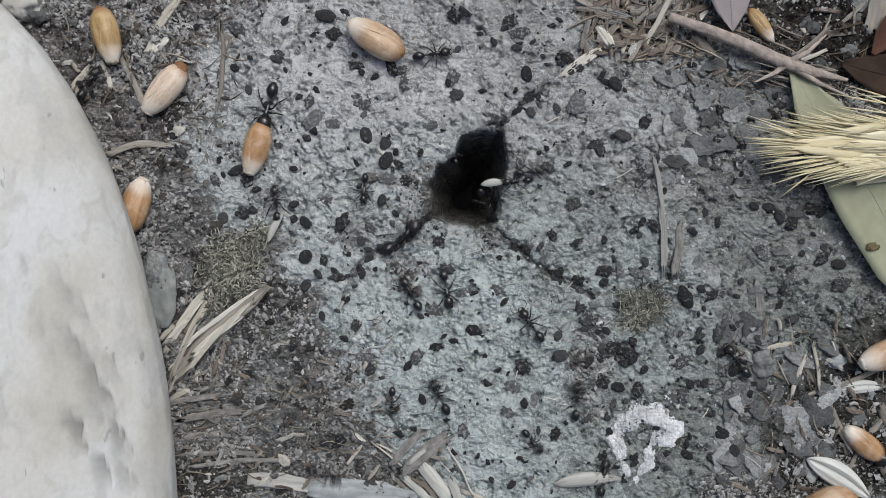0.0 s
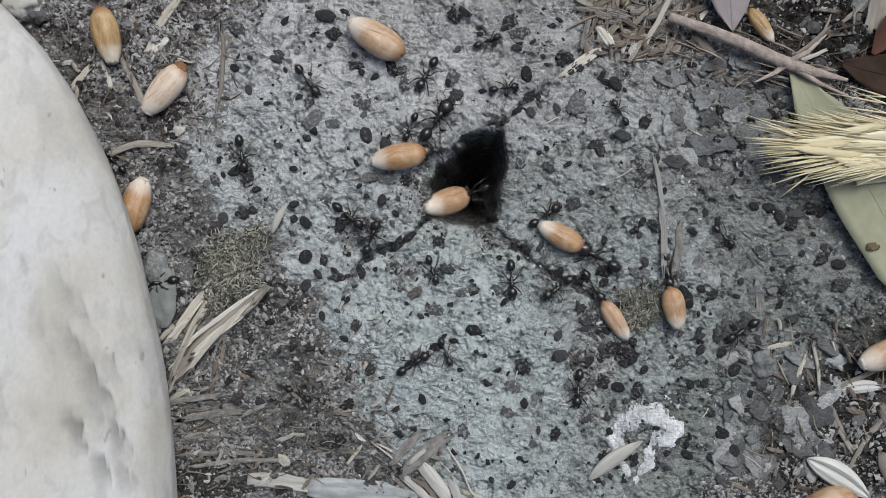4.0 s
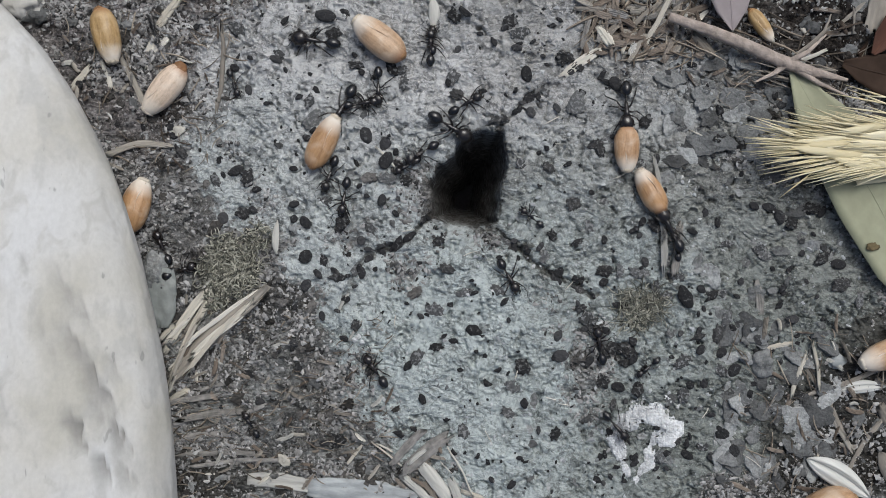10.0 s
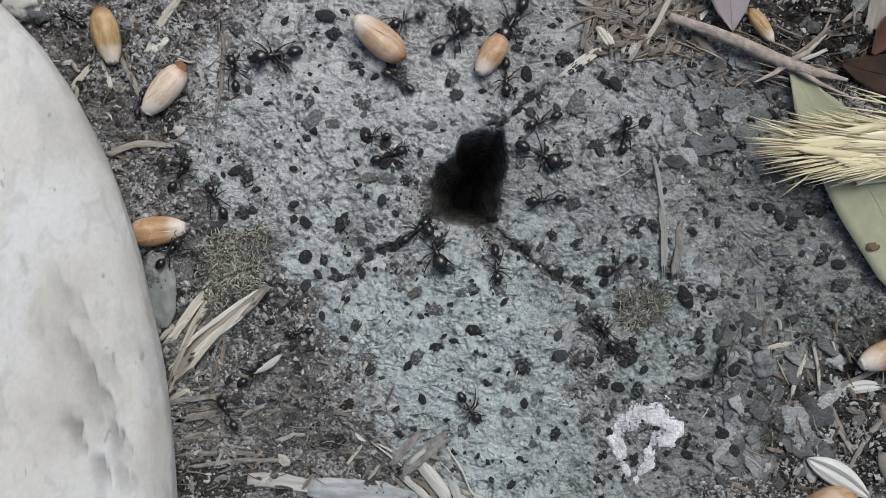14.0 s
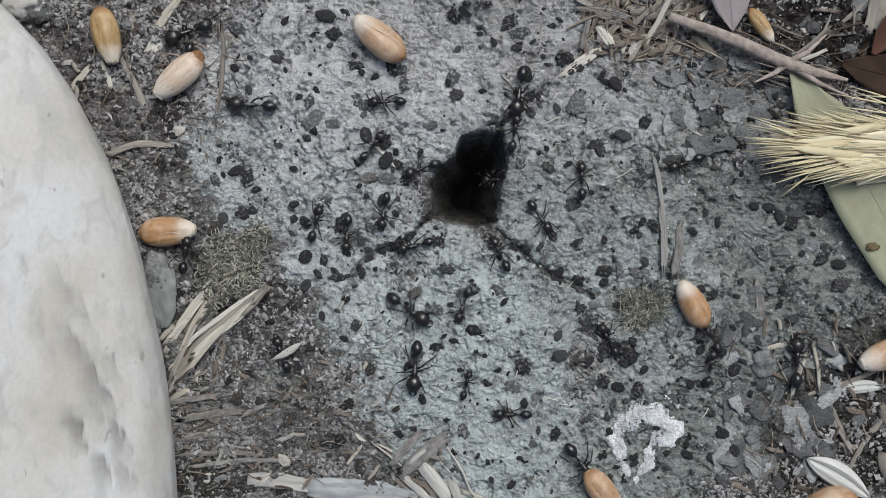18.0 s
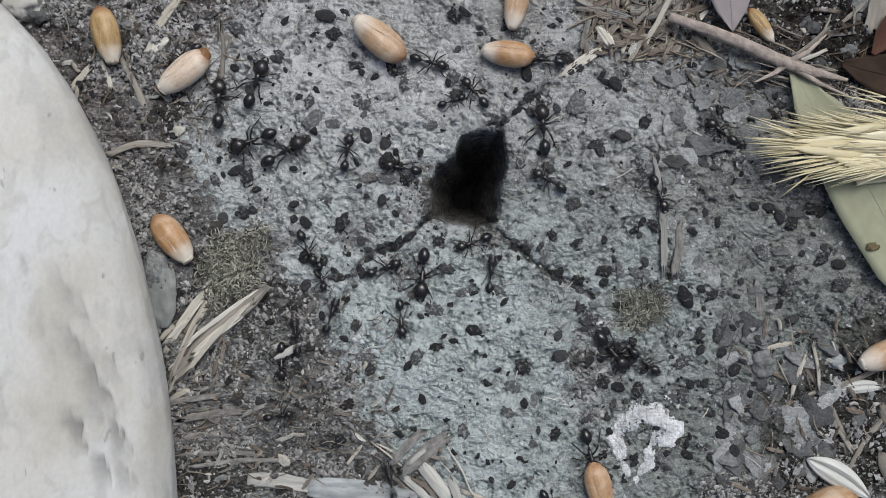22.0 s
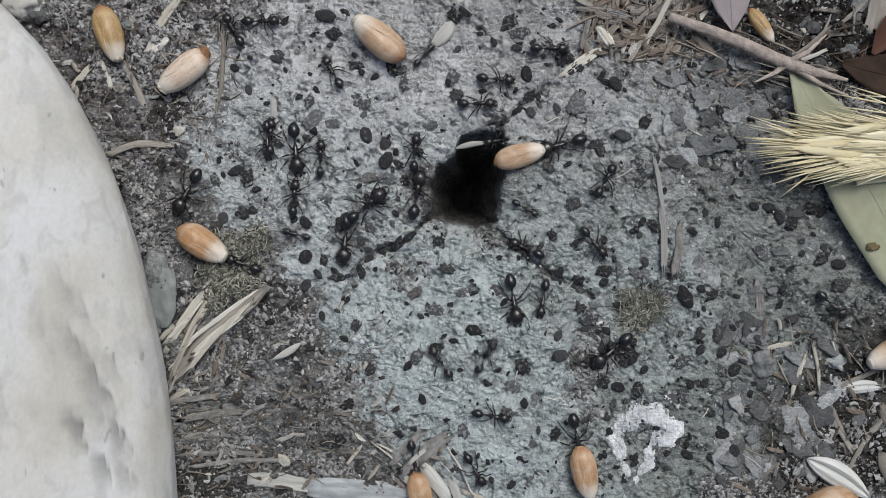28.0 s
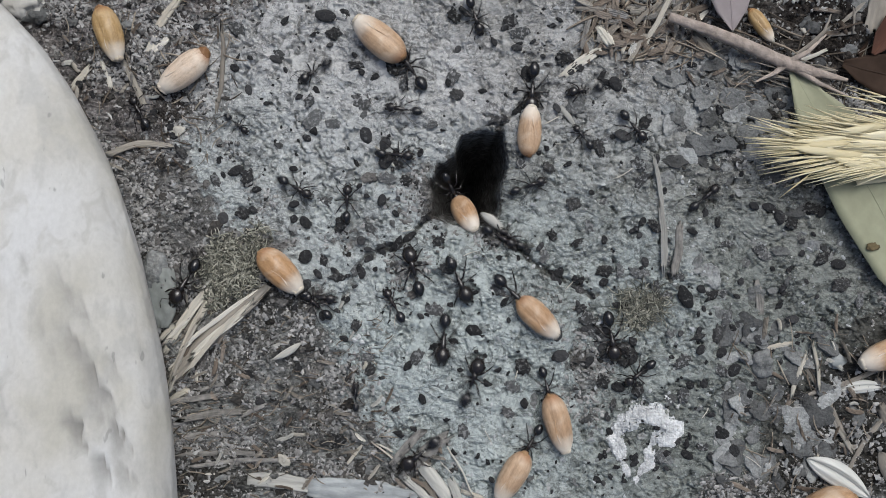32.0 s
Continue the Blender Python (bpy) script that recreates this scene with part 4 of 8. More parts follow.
# straw by the stone
straw(287, 622, 372, 506, 17, "pale split straw stem beside the white stone", tip=10)
straw(300, 668, 462, 515, 28, "broad split straw stem with frayed ends on soil", OLD_STRAW, tip=12)
straw(294, 694, 374, 512, 13, "long frayed straw splinter beside the stone", lift=12)
straw(304, 668, 350, 566, 7, "thin straw splinter beside the stone", OLD_STRAW, lift=14)
straw(330, 655, 440, 535, 9, "pale frayed straw splinter on straw", lift=20)
straw(340, 628, 422, 561, 13, "bright cream straw splinter lying on straw", lift=18)
straw(326, 612, 446, 520, 8, "thin frayed straw splinter on straw", lift=16)
straw(306, 650, 392, 590, 10, "broken straw splinter lying on straw", OLD_STRAW, lift=10)
straw(318, 600, 360, 548, 7, "dark straw splinter between pale stems", OLD_STRAW, lift=4)
straw(292, 606, 336, 560, 7, "thin pale straw splinter beside the stone", lift=8)
straw(300, 655, 344, 618, 11, "short pale straw splinter beside the stone")
straw(296, 714, 332, 688, 11, "short pale straw bit against the stone")
straw(284, 600, 308, 575, 9, "short straw splinter wedged by the stone")
# straw near the resting grains
straw(258, 118, 274, 60, 13, "dry pale straw bit standing on edge among crumbs")
straw(268, 68, 318, -6, 15, "curved pale straw husk strip on dark soil")
straw(266, 94, 296, 68, 14, "short broad straw flake on dark soil")
straw(182, 112, 198, 158, 9, "short straw splinter under a wheat grain")
straw(218, 108, 264, 205, 11, "long grey straw strip lying on dark soil", OLD_STRAW)
straw(128, 155, 160, 118, 11, "short straw splinter beside the white stone")
straw(108, 112, 130, 111, 9, "tiny white straw bit against the stone", HUSK)
straw(140, 128, 128, 112, 8, "small straw splinter beside the stone", OLD_STRAW)
straw(190, 268, 300, 252, 12, "thin grey root strand lying on soil", OLD_STRAW, bend=0.10, flat=0.3)
straw(396, 50, 388, 192, 8, "thin grey root strand on the clay's edge", OLD_STRAW, bend=0.05, flat=0.6)
# over the crust
straw(1160, 284, 1173, 378, 8, "thin pale grass strip lying on clay", FADED_STRIP, lift=7)
straw(1172, 365, 1176, 482, 12, "dry grass strip with dark split lying on clay", FADED_STRIP, lift=8)
straw(1204, 402, 1194, 488, 15, "greyish split straw lying on the clay", WORN_STRAW)
straw(1340, 500, 1346, 560, 14, "weathered grey straw strip on clay", WORN_STRAW, flat=0.25)
straw(996, 133, 1058, 90, 17, "pale flat chaff strip on a crack", flat=0.3)
straw(668, 262, 700, 296, 4, "hair-thin straw fibre lying on clay")
straw(1225, 232, 1262, 252, 3, "hair-thin pale fibre lying on clay")
straw(618, 600, 640, 568, 4, "hair-thin white fibre lying on clay", HUSK)
straw(600, 548, 616, 520, 5, "hair-thin white fibre at the crust's edge", HUSK)
straw(483, 612, 515, 606, 6, "tiny white straw bit on brown soil", HUSK)
# the southern edge
straw(696, 818, 748, 762, 15, "frayed grey straw stem at the crust's edge", WORN_STRAW, tip=6)
straw(716, 832, 792, 770, 24, "broad flaking grey straw piece at the crust's edge", WORN_STRAW, flat=0.3, lift=6)
straw(724, 820, 752, 796, 8, "pale splinter lying on grey straw", HUSK, lift=14)
straw(744, 818, 794, 884, 24, "broad pale straw piece lying on soil", HUSK, lift=8)
straw(722, 826, 760, 818, 20, "short olive straw flake on soil", OLD_STRAW, flat=0.2)
straw(714, 842, 764, 892, 15, "split pale straw piece lying on soil", HUSK)
straw(742, 844, 778, 892, 10, "dull straw splinter between pale pieces", OLD_STRAW, lift=4)
straw(798, 848, 814, 892, 16, "pale straw end sticking out of soil", HUSK)
straw(820, 870, 858, 884, 9, "short straw splinter lying on soil", STRAW)
straw(794, 792, 838, 876, 3, "long hair-thin straw fibre lying on clay", STRAW, lift=9)
straw(664, 786, 722, 836, 3, "long hair-thin straw fibre over soil", STRAW, lift=9)
straw(668, 786, 696, 800, 3, "short hair-thin straw fibre over soil", STRAW, lift=9)
straw(612, 826, 640, 788, 6, "thin bent straw fibre on soil")
straw(310, 806, 470, 800, 9, "weathered grey straw strip half in soil", WORN_STRAW, flat=0.4)
straw(330, 824, 520, 812, 8, "weathered thin straw strip half in soil", WORN_STRAW, flat=0.4)
straw(438, 846, 556, 860, 27, "pale flat straw blade on dark soil", HUSK, flat=0.1, frayed=False)
straw(546, 858, 770, 894, 42, "bluish-grey flat dead grass blade on soil", GREY_HUSK, flat=0.08, lift=6, frayed=False)
for su, sv, tu, tv, sw in ((296, 712, 390, 700, 10), (320, 742, 436, 726, 13), (300, 778, 400, 766, 11), (352, 690, 430, 672, 7)):
    straw(su, sv, tu, tv, sw, "flat grey strip of old straw bedded in soil", WORN_STRAW, flat=0.25, lift=3)
straw(430, 735, 470, 716, 8, "short weathered straw strip on soil", WORN_STRAW)
# the eastern litter
straw(1590, 640, 1420, 705, 9, "thin weathered stem among clay chips", OLD_STRAW)
straw(1400, 700, 1425, 630, 8, "thin pale straw splinter among clay chips")
straw(1418, 640, 1500, 770, 8, "long thin straw among clay chips", OLD_STRAW)
straw(1440, 610, 1452, 690, 6, "hair-thin straw among clay chips")
straw(1350, 620, 1400, 606, 9, "small pale straw bit on clay")
straw(1465, 730, 1510, 800, 10, "dry straw strip among clay chips", OLD_STRAW)
straw(1500, 830, 1560, 740, 9, "dry straw strip among clay chips", OLD_STRAW)
straw(1560, 720, 1600, 800, 22, "broad brownish straw piece among chips", OLD_STRAW)
straw(1060, 48, 1082, 82, 18, "short straw tube standing on brown soil", tip=10)
straw(1105, 60, 1165, 5, 9, "thin dry stem in brown litter", OLD_STRAW, tip=10)
straw(1140, 85, 1190, -10, 9, "thin dry stem in brown litter", tip=12)
straw(1230, 62, 1262, 100, 18, "short flat straw flake in brown litter", OLD_STRAW)
straw(1466, 50, 1408, 100, 7, "greyish dry grass stem leaning over dark soil", OLD_STRAW, tip=-10, lift=12)
straw(1456, 92, 1405, 112, 7, "dry grass stem leaning over the twig", tip=-8, lift=14)
straw(1470, 30, 1450, 72, 4, "thin dry grass stem over dark soil", OLD_STRAW, lift=8)
straw(1562, -20, 1546, 62, 40, "curved dark bark strip on dark soil", OLD_STRAW, flat=0.35)


def lay_shreds(count, u0, v0, u1, v1, lengths, widths, seed, around=0, spread=180, dark=0.5, label="short shred of dry straw in the litter"):
    """Short torn bits of straw and bark; each lies by itself, alike ones share a mesh."""
    rs = random.Random(seed)
    for k in range(count):
        u, v = rs.uniform(u0, u1), rs.uniform(v0, v1)
        if float(hole_distance(np.array(u), np.array(v))) < 40:
            continue
        l, w = rs.uniform(*lengths), rs.uniform(*widths)
        ob = new("straw_shred", rs.choice(DARK_SHREDS if rs.random() < dark else PALE_SHREDS))
        ob.scale = (l / 40, w / 10, rs.uniform(0.7, 1.2))
        tagged(ob, label, "straw", "shreds of straw in the litter")
        ob.location = place(u, v, rest(u, v, rs.uniform(3, 9)))
        ob.rotation_euler = (rs.uniform(-0.5, 0.5), rs.uniform(-0.12, 0.12), radians(around + rs.uniform(-spread, spread)))


def shred_data(seed, material):
    me = part("straw_shred", straw_mesh(40, 10, seed, 0.25, (seed % 5 - 2) * 0.035), material, smooth=False)
    data = me.data
    bpy.data.objects.remove(me)
    return data


PALE_SHREDS = [shred_data(k, (STRAW, OLD_STRAW, HUSK)[k % 3]) for k in range(8)]
DARK_SHREDS = [shred_data(k + 20, (SHRED, OLD_STRAW, SHRED, WORN_STRAW)[k % 4]) for k in range(9)]
lay_shreds(95, 1030, -8, 1235, 96, (16, 52), (4, 13), 31, 40, 70, 0.88, "torn brown shred of bark and straw")
lay_shreds(22, 1225, 80, 1440, 150, (12, 40), (3, 8), 32, -20, 50, 0.8, "torn grey-brown shred beside a twig")
lay_shreds(26, 1280, 570, 1520, 870, (14, 46), (3, 9), 33, 110, 80, 0.75, "narrow shred of straw among clay chips")
lay_shreds(60, 300, 640, 690, 870, (8, 30), (3, 7), 34, 10, 60, 0.8, "tiny shred of straw on crumbly soil")
lay_shreds(8, 690, 790, 830, 880, (14, 34), (3, 7), 35, -50, 50, 0.8, "frayed shred of straw at the crust's edge")
lay_shreds(26, 110, 20, 400, 300, (8, 26), (2, 6), 36, 0, 180, 0.8, "tiny shred of straw on grey soil")
lay_shreds(18, 280, 480, 420, 680, (14, 40), (3, 8), 37, 55, 40, 0.6, "torn straw shred beside the stone")
lay_shreds(9, 1410, -5, 1568, 90, (14, 50), (3, 8), 38, 60, 70, 0.8, "dry brown shred on shaded soil")


def twig():
    base = new("twig")
    tagged(base, "bare grey-brown twig with a frayed broken end", "twig")
    x, y, z = place(1340, 88, rest(1340, 88, 12))
    base.location = (x, y, z)

    def line(pts, radii, name, label=""):
        sm, rr = [], []
        for (a, ra), (b, rb) in zip(zip(pts, radii), zip(pts[1:], radii[1:])):
            for k in range(9):
                s = k / 9
                sm.append([a[i] + (b[i] - a[i]) * s for i in range(3)])
                rr.append(ra + (rb - ra) * s)
        sm.append(pts[-1])
        rr.append(radii[-1])
        w = [Vector(place(p[0], p[1], p[2])) - Vector((x, y, z)) for p in sm]
        bm = tube(w, [r * U * (1 + 0.14 * noise.noise(Vector((i * 0.31, r, 3)))) for i, r in enumerate(rr)], 14, 0.8)
        for q in bm.verts:
            q.co += q.normal * (3.5 * noise.noise(q.co / U / 22) + 1.2 * noise.noise(q.co / U / 7)) * U
        part(name, bm, TWIG, base, label)

    line([(1185, 30, 12), (1250, 52, 14), (1320, 80, 16), (1390, 112, 18), (1440, 128, 16), (1500, 142, 10)], [8, 10, 11, 12, 9, 3], "stem")
    line([(1395, 112, 20), (1370, 130, 18), (1335, 146, 14)], [7, 4, 1.5], "side_shoot", "frayed side shoot")
    line([(1395, 110, 20), (1430, 92, 24), (1462, 62, 20)], [6, 4, 1.5], "side_shoot", "frayed side shoot")
    line([(1400, 116, 18), (1450, 148, 16), (1500, 170, 8)], [7, 4, 1.5], "side_shoot", "frayed side shoot")


twig()


def leaf(name, label, spine, widths, material, lift, cup=0.15, vein=None):
    """A leaf blade along a plan line, with a raised midrib."""
    base = new(name)
    tagged(base, label, "leaf")
    cu, cv = spine[len(spine) // 2]
    o = Vector(place(cu, cv, rest(cu, cv, lift)))
    base.location = o
    bm = bmesh.new()
    n, seg = 24, 8
    rows, mid = [], []
    for i in range(n + 1):
        s = i / n * (len(spine) - 1)
        k = min(int(s), len(spine) - 2)
        f = s - k
        u, v = (spine[k][j] * (1 - f) + spine[k + 1][j] * f for j in (0, 1))
        w = widths[k] * (1 - f) + widths[k + 1] * f
        du, dv = spine[k + 1][0] - spine[k][0], spine[k + 1][1] - spine[k][1]
        l = math.hypot(du, dv)
        nu, nv = -dv / l, du / l
        ring = []
        for side in (1, -1):
            for j in range(seg + 1):
                a = (j / seg * 2 - 1) * side
                z = rest(cu, cv, lift) + cup * w * a * a + 5 * noise.noise(Vector((u / 60, v / 60, a))) + (0.8 if side > 0 else -0.8)
                ring.append(bm.verts.new(Vector(place(u + nu * w * a, v + nv * w * a, z)) - o))
        rows.append(ring)
        mid.append(Vector(place(u, v, rest(cu, cv, lift) + 0.9 + 5 * noise.noise(Vector((u / 60, v / 60, 0))))) - o)
    m = len(rows[0])
    for p, q in zip(rows, rows[1:]):
        for k in range(m):
            bm.faces.new((p[k], p[(k + 1) % m], q[(k + 1) % m], q[k]))
    bmesh.ops.recalc_face_normals(bm, faces=bm.faces)
    part("blade", bm, material, base)
    if vein:
        part("midrib", tube(mid, [vein * U * (0.4 + 0.6 * i / n) for i in range(n + 1)], 6, 0.5), material, base)
    return base


green_leaf = leaf("fallen_leaf", "greyish-green dry lanceolate leaf lying under a grass ear", [(1402, 122), (1440, 190), (1496, 262), (1548, 350), (1610, 470), (1660, 560)], [7, 36, 63, 72, 60, 20], LEAF, 16, 0.12, 1.4)
part("worn_spot", blob(11 * U, 7 * U, 1.0 * U, 3, 0.5, 2.0, 3), BROWN, green_leaf, "brown worn spot", m=Matrix.Translation(Vector(place(1545, 437, rest(1548, 350, 24))) - green_leaf.location))
leaf("fallen_leaf", "pale mauve dry leaf with a pointed tip", [(1297, 54), (1295, 20), (1292, -30), (1288, -90)], [2, 27, 46, 40], LEAF_PURPLE, 26, 0.1, 2.0)
leaf("fallen_leaf", "dark red-brown dead leaf on shaded soil", [(1492, 112), (1524, 122), (1566, 132), (1640, 146)], [6, 24, 38, 34], LEAF_RED, 8, 0.15, 2.0)
leaf("fallen_leaf", "rust-red curled dead leaf on shaded soil", [(1545, 96), (1565, 70), (1590, 40), (1630, 20)], [4, 20, 26, 14], LEAF_RUST, 20, 0.3, 2.0)
leaf("fallen_leaf", "brown dead leaf scrap on shaded soil", [(1520, 98), (1540, 84), (1566, 62), (1610, 50)], [5, 11, 16, 10], LEAF_RED, 4, 0.15, 2.0)


def grass_ear():
    base = new("grass_ear")
    tagged(base, "straw-yellow bristly grass ear lying over a leaf", "grass ear")
    o = Vector(place(1560, 262, 50))
    base.location = o
    rs = random.Random(4)
    W = lambda u, v, z: Vector(place(u, v, z)) - o
    part("rachis", tube([W(1480, 258, 44), (W(1560, 262, 46)), W(1680, 268, 46)], [3 * U, 5 * U, 6 * U], 7), AWN, base)
    body = blob(185 * U, 46 * U, 12 * U, 4, 0.12, 3.0, 6)
    part("ear_body", body, AWN, base, m=Matrix.Translation(W(1612, 262, 43)))
    for k in range(60):
        u, side = 1436 + k * 4, (-1) ** k
        v = 258 + side * rs.uniform(2, 34) * min(1, 0.3 + k / 22)
        bm = husk_mesh(rs.uniform(66, 105), rs.uniform(12, 22), k)
        part("spikelet", bm, AWN, base, m=Matrix.Translation(W(u, v, rs.uniform(40, 56))) @ pose(0, 0, 0, rs.uniform(-30, 30), rs.uniform(-5, 5), 180 - (258 - v) * -0.35 + rs.uniform(-5, 5)))
    for k in range(285):
        bu = 1410 + 210 * rs.random() ** 0.8
        half = 14 + 30 * min(1.0, (bu - 1400) / 110)
        off = rs.uniform(-1, 1)
        bv = 260 + off * half
        a = radians(rs.gauss(0, 3.5) + off * 15)
        l = rs.uniform(70, 120)
        z0, z1 = rs.uniform(38, 60), rs.uniform(34, 62)
        tu, tv = bu - l * math.cos(a), bv + l * math.sin(a)
        c = rs.uniform(-2, 2)
        r = rs.uniform(0.6, 1.4)
        pts = [W(bu, bv, z0), W((2 * bu + tu) / 3, (2 * bv + tv) / 3 + c, (2 * z0 + z1) / 3 + 2), W((bu + 2 * tu) / 3, (bv + 2 * tv) / 3 + c, (z0 + 2 * z1) / 3 + 2), W(tu, tv, z1)]
        part("awn", tube(pts, [r * U * 0.3, r * U * 1.5, r * U * 1.1, r * U * 0.2], 5), AWN, base)
    for bu, bv, tu, tv in ((1600, 182, 1495, 150), (1600, 190, 1462, 164), (1600, 205, 1462, 186), (1620, 176, 1508, 168), (1450, 296, 1378, 352), (1470, 268, 1310, 268), (1560, 300, 1520, 322), (1600, 196, 1500, 158)):
        part("awn", tube([W(bu, bv, 50), W((bu + tu) / 2, (bv + tv) / 2, 54), W(tu, tv, 46)], [0.8 * U, 1.7 * U, 0.4 * U], 5), AWN, base)


grass_ear()


leaf("leaf_sheath", "torn straw-yellow grass sheath beside the ear", [(1516, 324), (1545, 312), (1590, 300), (1660, 290)], [5, 13, 20, 16], AWN, 34, 0.2, 1.5)


def white_crust():
    """A thin chalky sheet, ring-shaped and broken, with holes in it."""
    s = 1.5
    x, y = np.meshgrid(np.arange(1068, 1212, s), np.arange(700, 862, s))
    wx, wy = x + 20 * fbm(x, y, 30, 3, 201), y + 20 * fbm(x, y, 30, 3, 204)
    cap = line_distance(wx, wy, [(1094, 792), (1090, 764), (1106, 744), (1136, 728), (1168, 734), (1184, 766)])
    skirt = np.minimum(line_distance(wx, wy, [(1096, 800), (1112, 838)]), line_distance(wx, wy, [(1158, 786), (1150, 824), (1124, 850)]))
    amount = 1.0 * np.exp(-(cap / (15 + 7 * np.clip((x - 1110) / 40, 0, 1))) ** 2) + 0.62 * np.exp(-(skirt / 12) ** 2) + 1.25 * fbm(x, y, 20, 4, 207) - 0.16
    on = amount > 0.16
    z = height(x, y, "fine") * 0.5 + height(x, y) * 0.5 + np.clip(amount * 9, 0, 5.0) + 4.0 * fbm(x, y, 7, 3, 211)
    index, verts = {}, []

    def vert(i, j, low):
        key = (i, j, low)
        if key not in index:
            index[key] = len(verts)
            verts.append(place(x[i, j], y[i, j], z[i, j] - (7 if low else 0)))
        return index[key]
    cell = on[:-1, :-1] & on[1:, :-1] & on[1:, 1:] & on[:-1, 1:]
    faces = []
    ni, nj = cell.shape
    for i in range(ni):
        for j in range(nj):
            if cell[i, j]:
                faces.append((vert(i, j, 0), vert(i + 1, j, 0), vert(i + 1, j + 1, 0), vert(i, j + 1, 0)))
                for di, dj, a, c in ((-1, 0, (0, 1), (0, 0)), (1, 0, (1, 0), (1, 1)), (0, -1, (0, 0), (1, 0)), (0, 1, (1, 1), (0, 1))):
                    oi, oj = i + di, j + dj
                    if not (0 <= oi < ni and 0 <= oj < nj and cell[oi, oj]):
                        p, q = (i + a[0], j + a[1]), (i + c[0], j + c[1])
                        faces.append((vert(*p, 0), vert(*q, 0), vert(*q, 1), vert(*p, 1)))
    me = bpy.data.meshes.new("white_crust")
    me.from_pydata(verts, [], faces)
    me.materials.append(WHITE_CRUST)
    tagged(new("white_crust", me), "ring-shaped patch of chalky white mineral crust on clay", "mineral crust", kind="stuff")


white_crust()

# husks and pebbles lying still
husk(1486, 690, 1568, 684, 24, "pale empty husk lying among clay chips", WHITE_HUSK, fold=0.5)
husk(1428, 812, 1540, 882, 44, "large whitish husk split open on chips", WHITE_HUSK, lift=12, fold=0.8)
straw(288, 474, 280, 580, 54, "dull greenish-grey flat husk flake against the stone", DULL_HUSK, lift=8, flat=0.1, frayed=False, name="husk_flake", category="husk", group="empty grain husks")
husk(1556, 800, 1600, 880, 40, "tan husk at the litter's edge", OLD_STRAW)


def pebble(u, v, rx, ry, label, material, lift=3.0, seed=0, rz=None, turn=0.0):
    ob = part("pebble", blob(rx * U, ry * U, (rz or min(rx, ry) * 0.7) * U, 3, 0.55, 1.7, seed), material)
    tagged(ob, label, "pebble", "small pebbles on soil")
    return set_down(ob, u, v, lift, turn)


pebble(502, 815, 12, 8, "small oval cream pebble on soil", PEBBLE, 4, 1, turn=-50)
pebble(315, 231, 12, 10, "small whitish pebble on grey soil", PEBBLE, 2, 2, rz=6, turn=40)
pebble(126, 40, 11, 9, "small grey pebble beside the stone", FLAKE, 3, 3)
pebble(225, 45, 13, 8, "flat grey pebble by a wheat grain", FLAKE, 3, 4)
pebble(40, 8, 34, 22, "pale angular limestone chip beside the stone", STONE, 8, 5)
pebble(60, 28, 30, 14, "grey limestone chip beside the stone", FLAKE, 4, 6)
pebble(1480, 640, 15, 13, "small grey square chip of stone", GREY_HUSK, 3, 7, rz=5)
for fu, fv, fr, ft, fk, label in ((1322, 238, 27, 0.2, 2, "broad pale grey clay flake beside the ear"), (1350, 215, 24, 1.3, 5, "broad grey clay flake beside the ear"), (1296, 206, 21, 0.4, 7, "squarish pale clay flake with a dark rim"),
                                  (1262, 112, 26, 0.1, 3, "broad grey clay flake below the twig"), (1304, 108, 20, 1.0, 9, "pale grey clay flake below the twig"), (1325, 172, 24, 0.6, 11, "grey clay flake with a pitted middle")):
    ob = new("clay_flake", FLAKE_MESHES[fk])
    ob.scale = (fr, fr * 0.9, fr * 0.5)
    ob.location, ob.rotation_euler = place(fu, fv, rest(fu, fv, 3)), (0, 0, ft)
    tagged(ob, label, "clay flake", "loose clay flakes")
pebble(1350, 645, 18, 24, "flat grey chip of stone", FLAKE, 4, 10)
pebble(275, 480, 26, 34, "rounded grey pebble against the stone", FLAKE, 4, 13)
pebble(1440, 50, 14, 11, "small grey pebble on dark soil", FLAKE, 4, 14)
pebble(1425, 55, 9, 7, "small pale pebble on dark soil", PEBBLE, 4, 15)
for pu, pv in ((628, 602), (640, 606), (634, 596)):
    pebble(pu, pv, 5, 4, "tiny white pebble at the crust's edge", WHITE_CRUST, 5, pu)


# ---- wheat grains ----
GRAIN_L, GRAIN_W = 95.0, 44.0


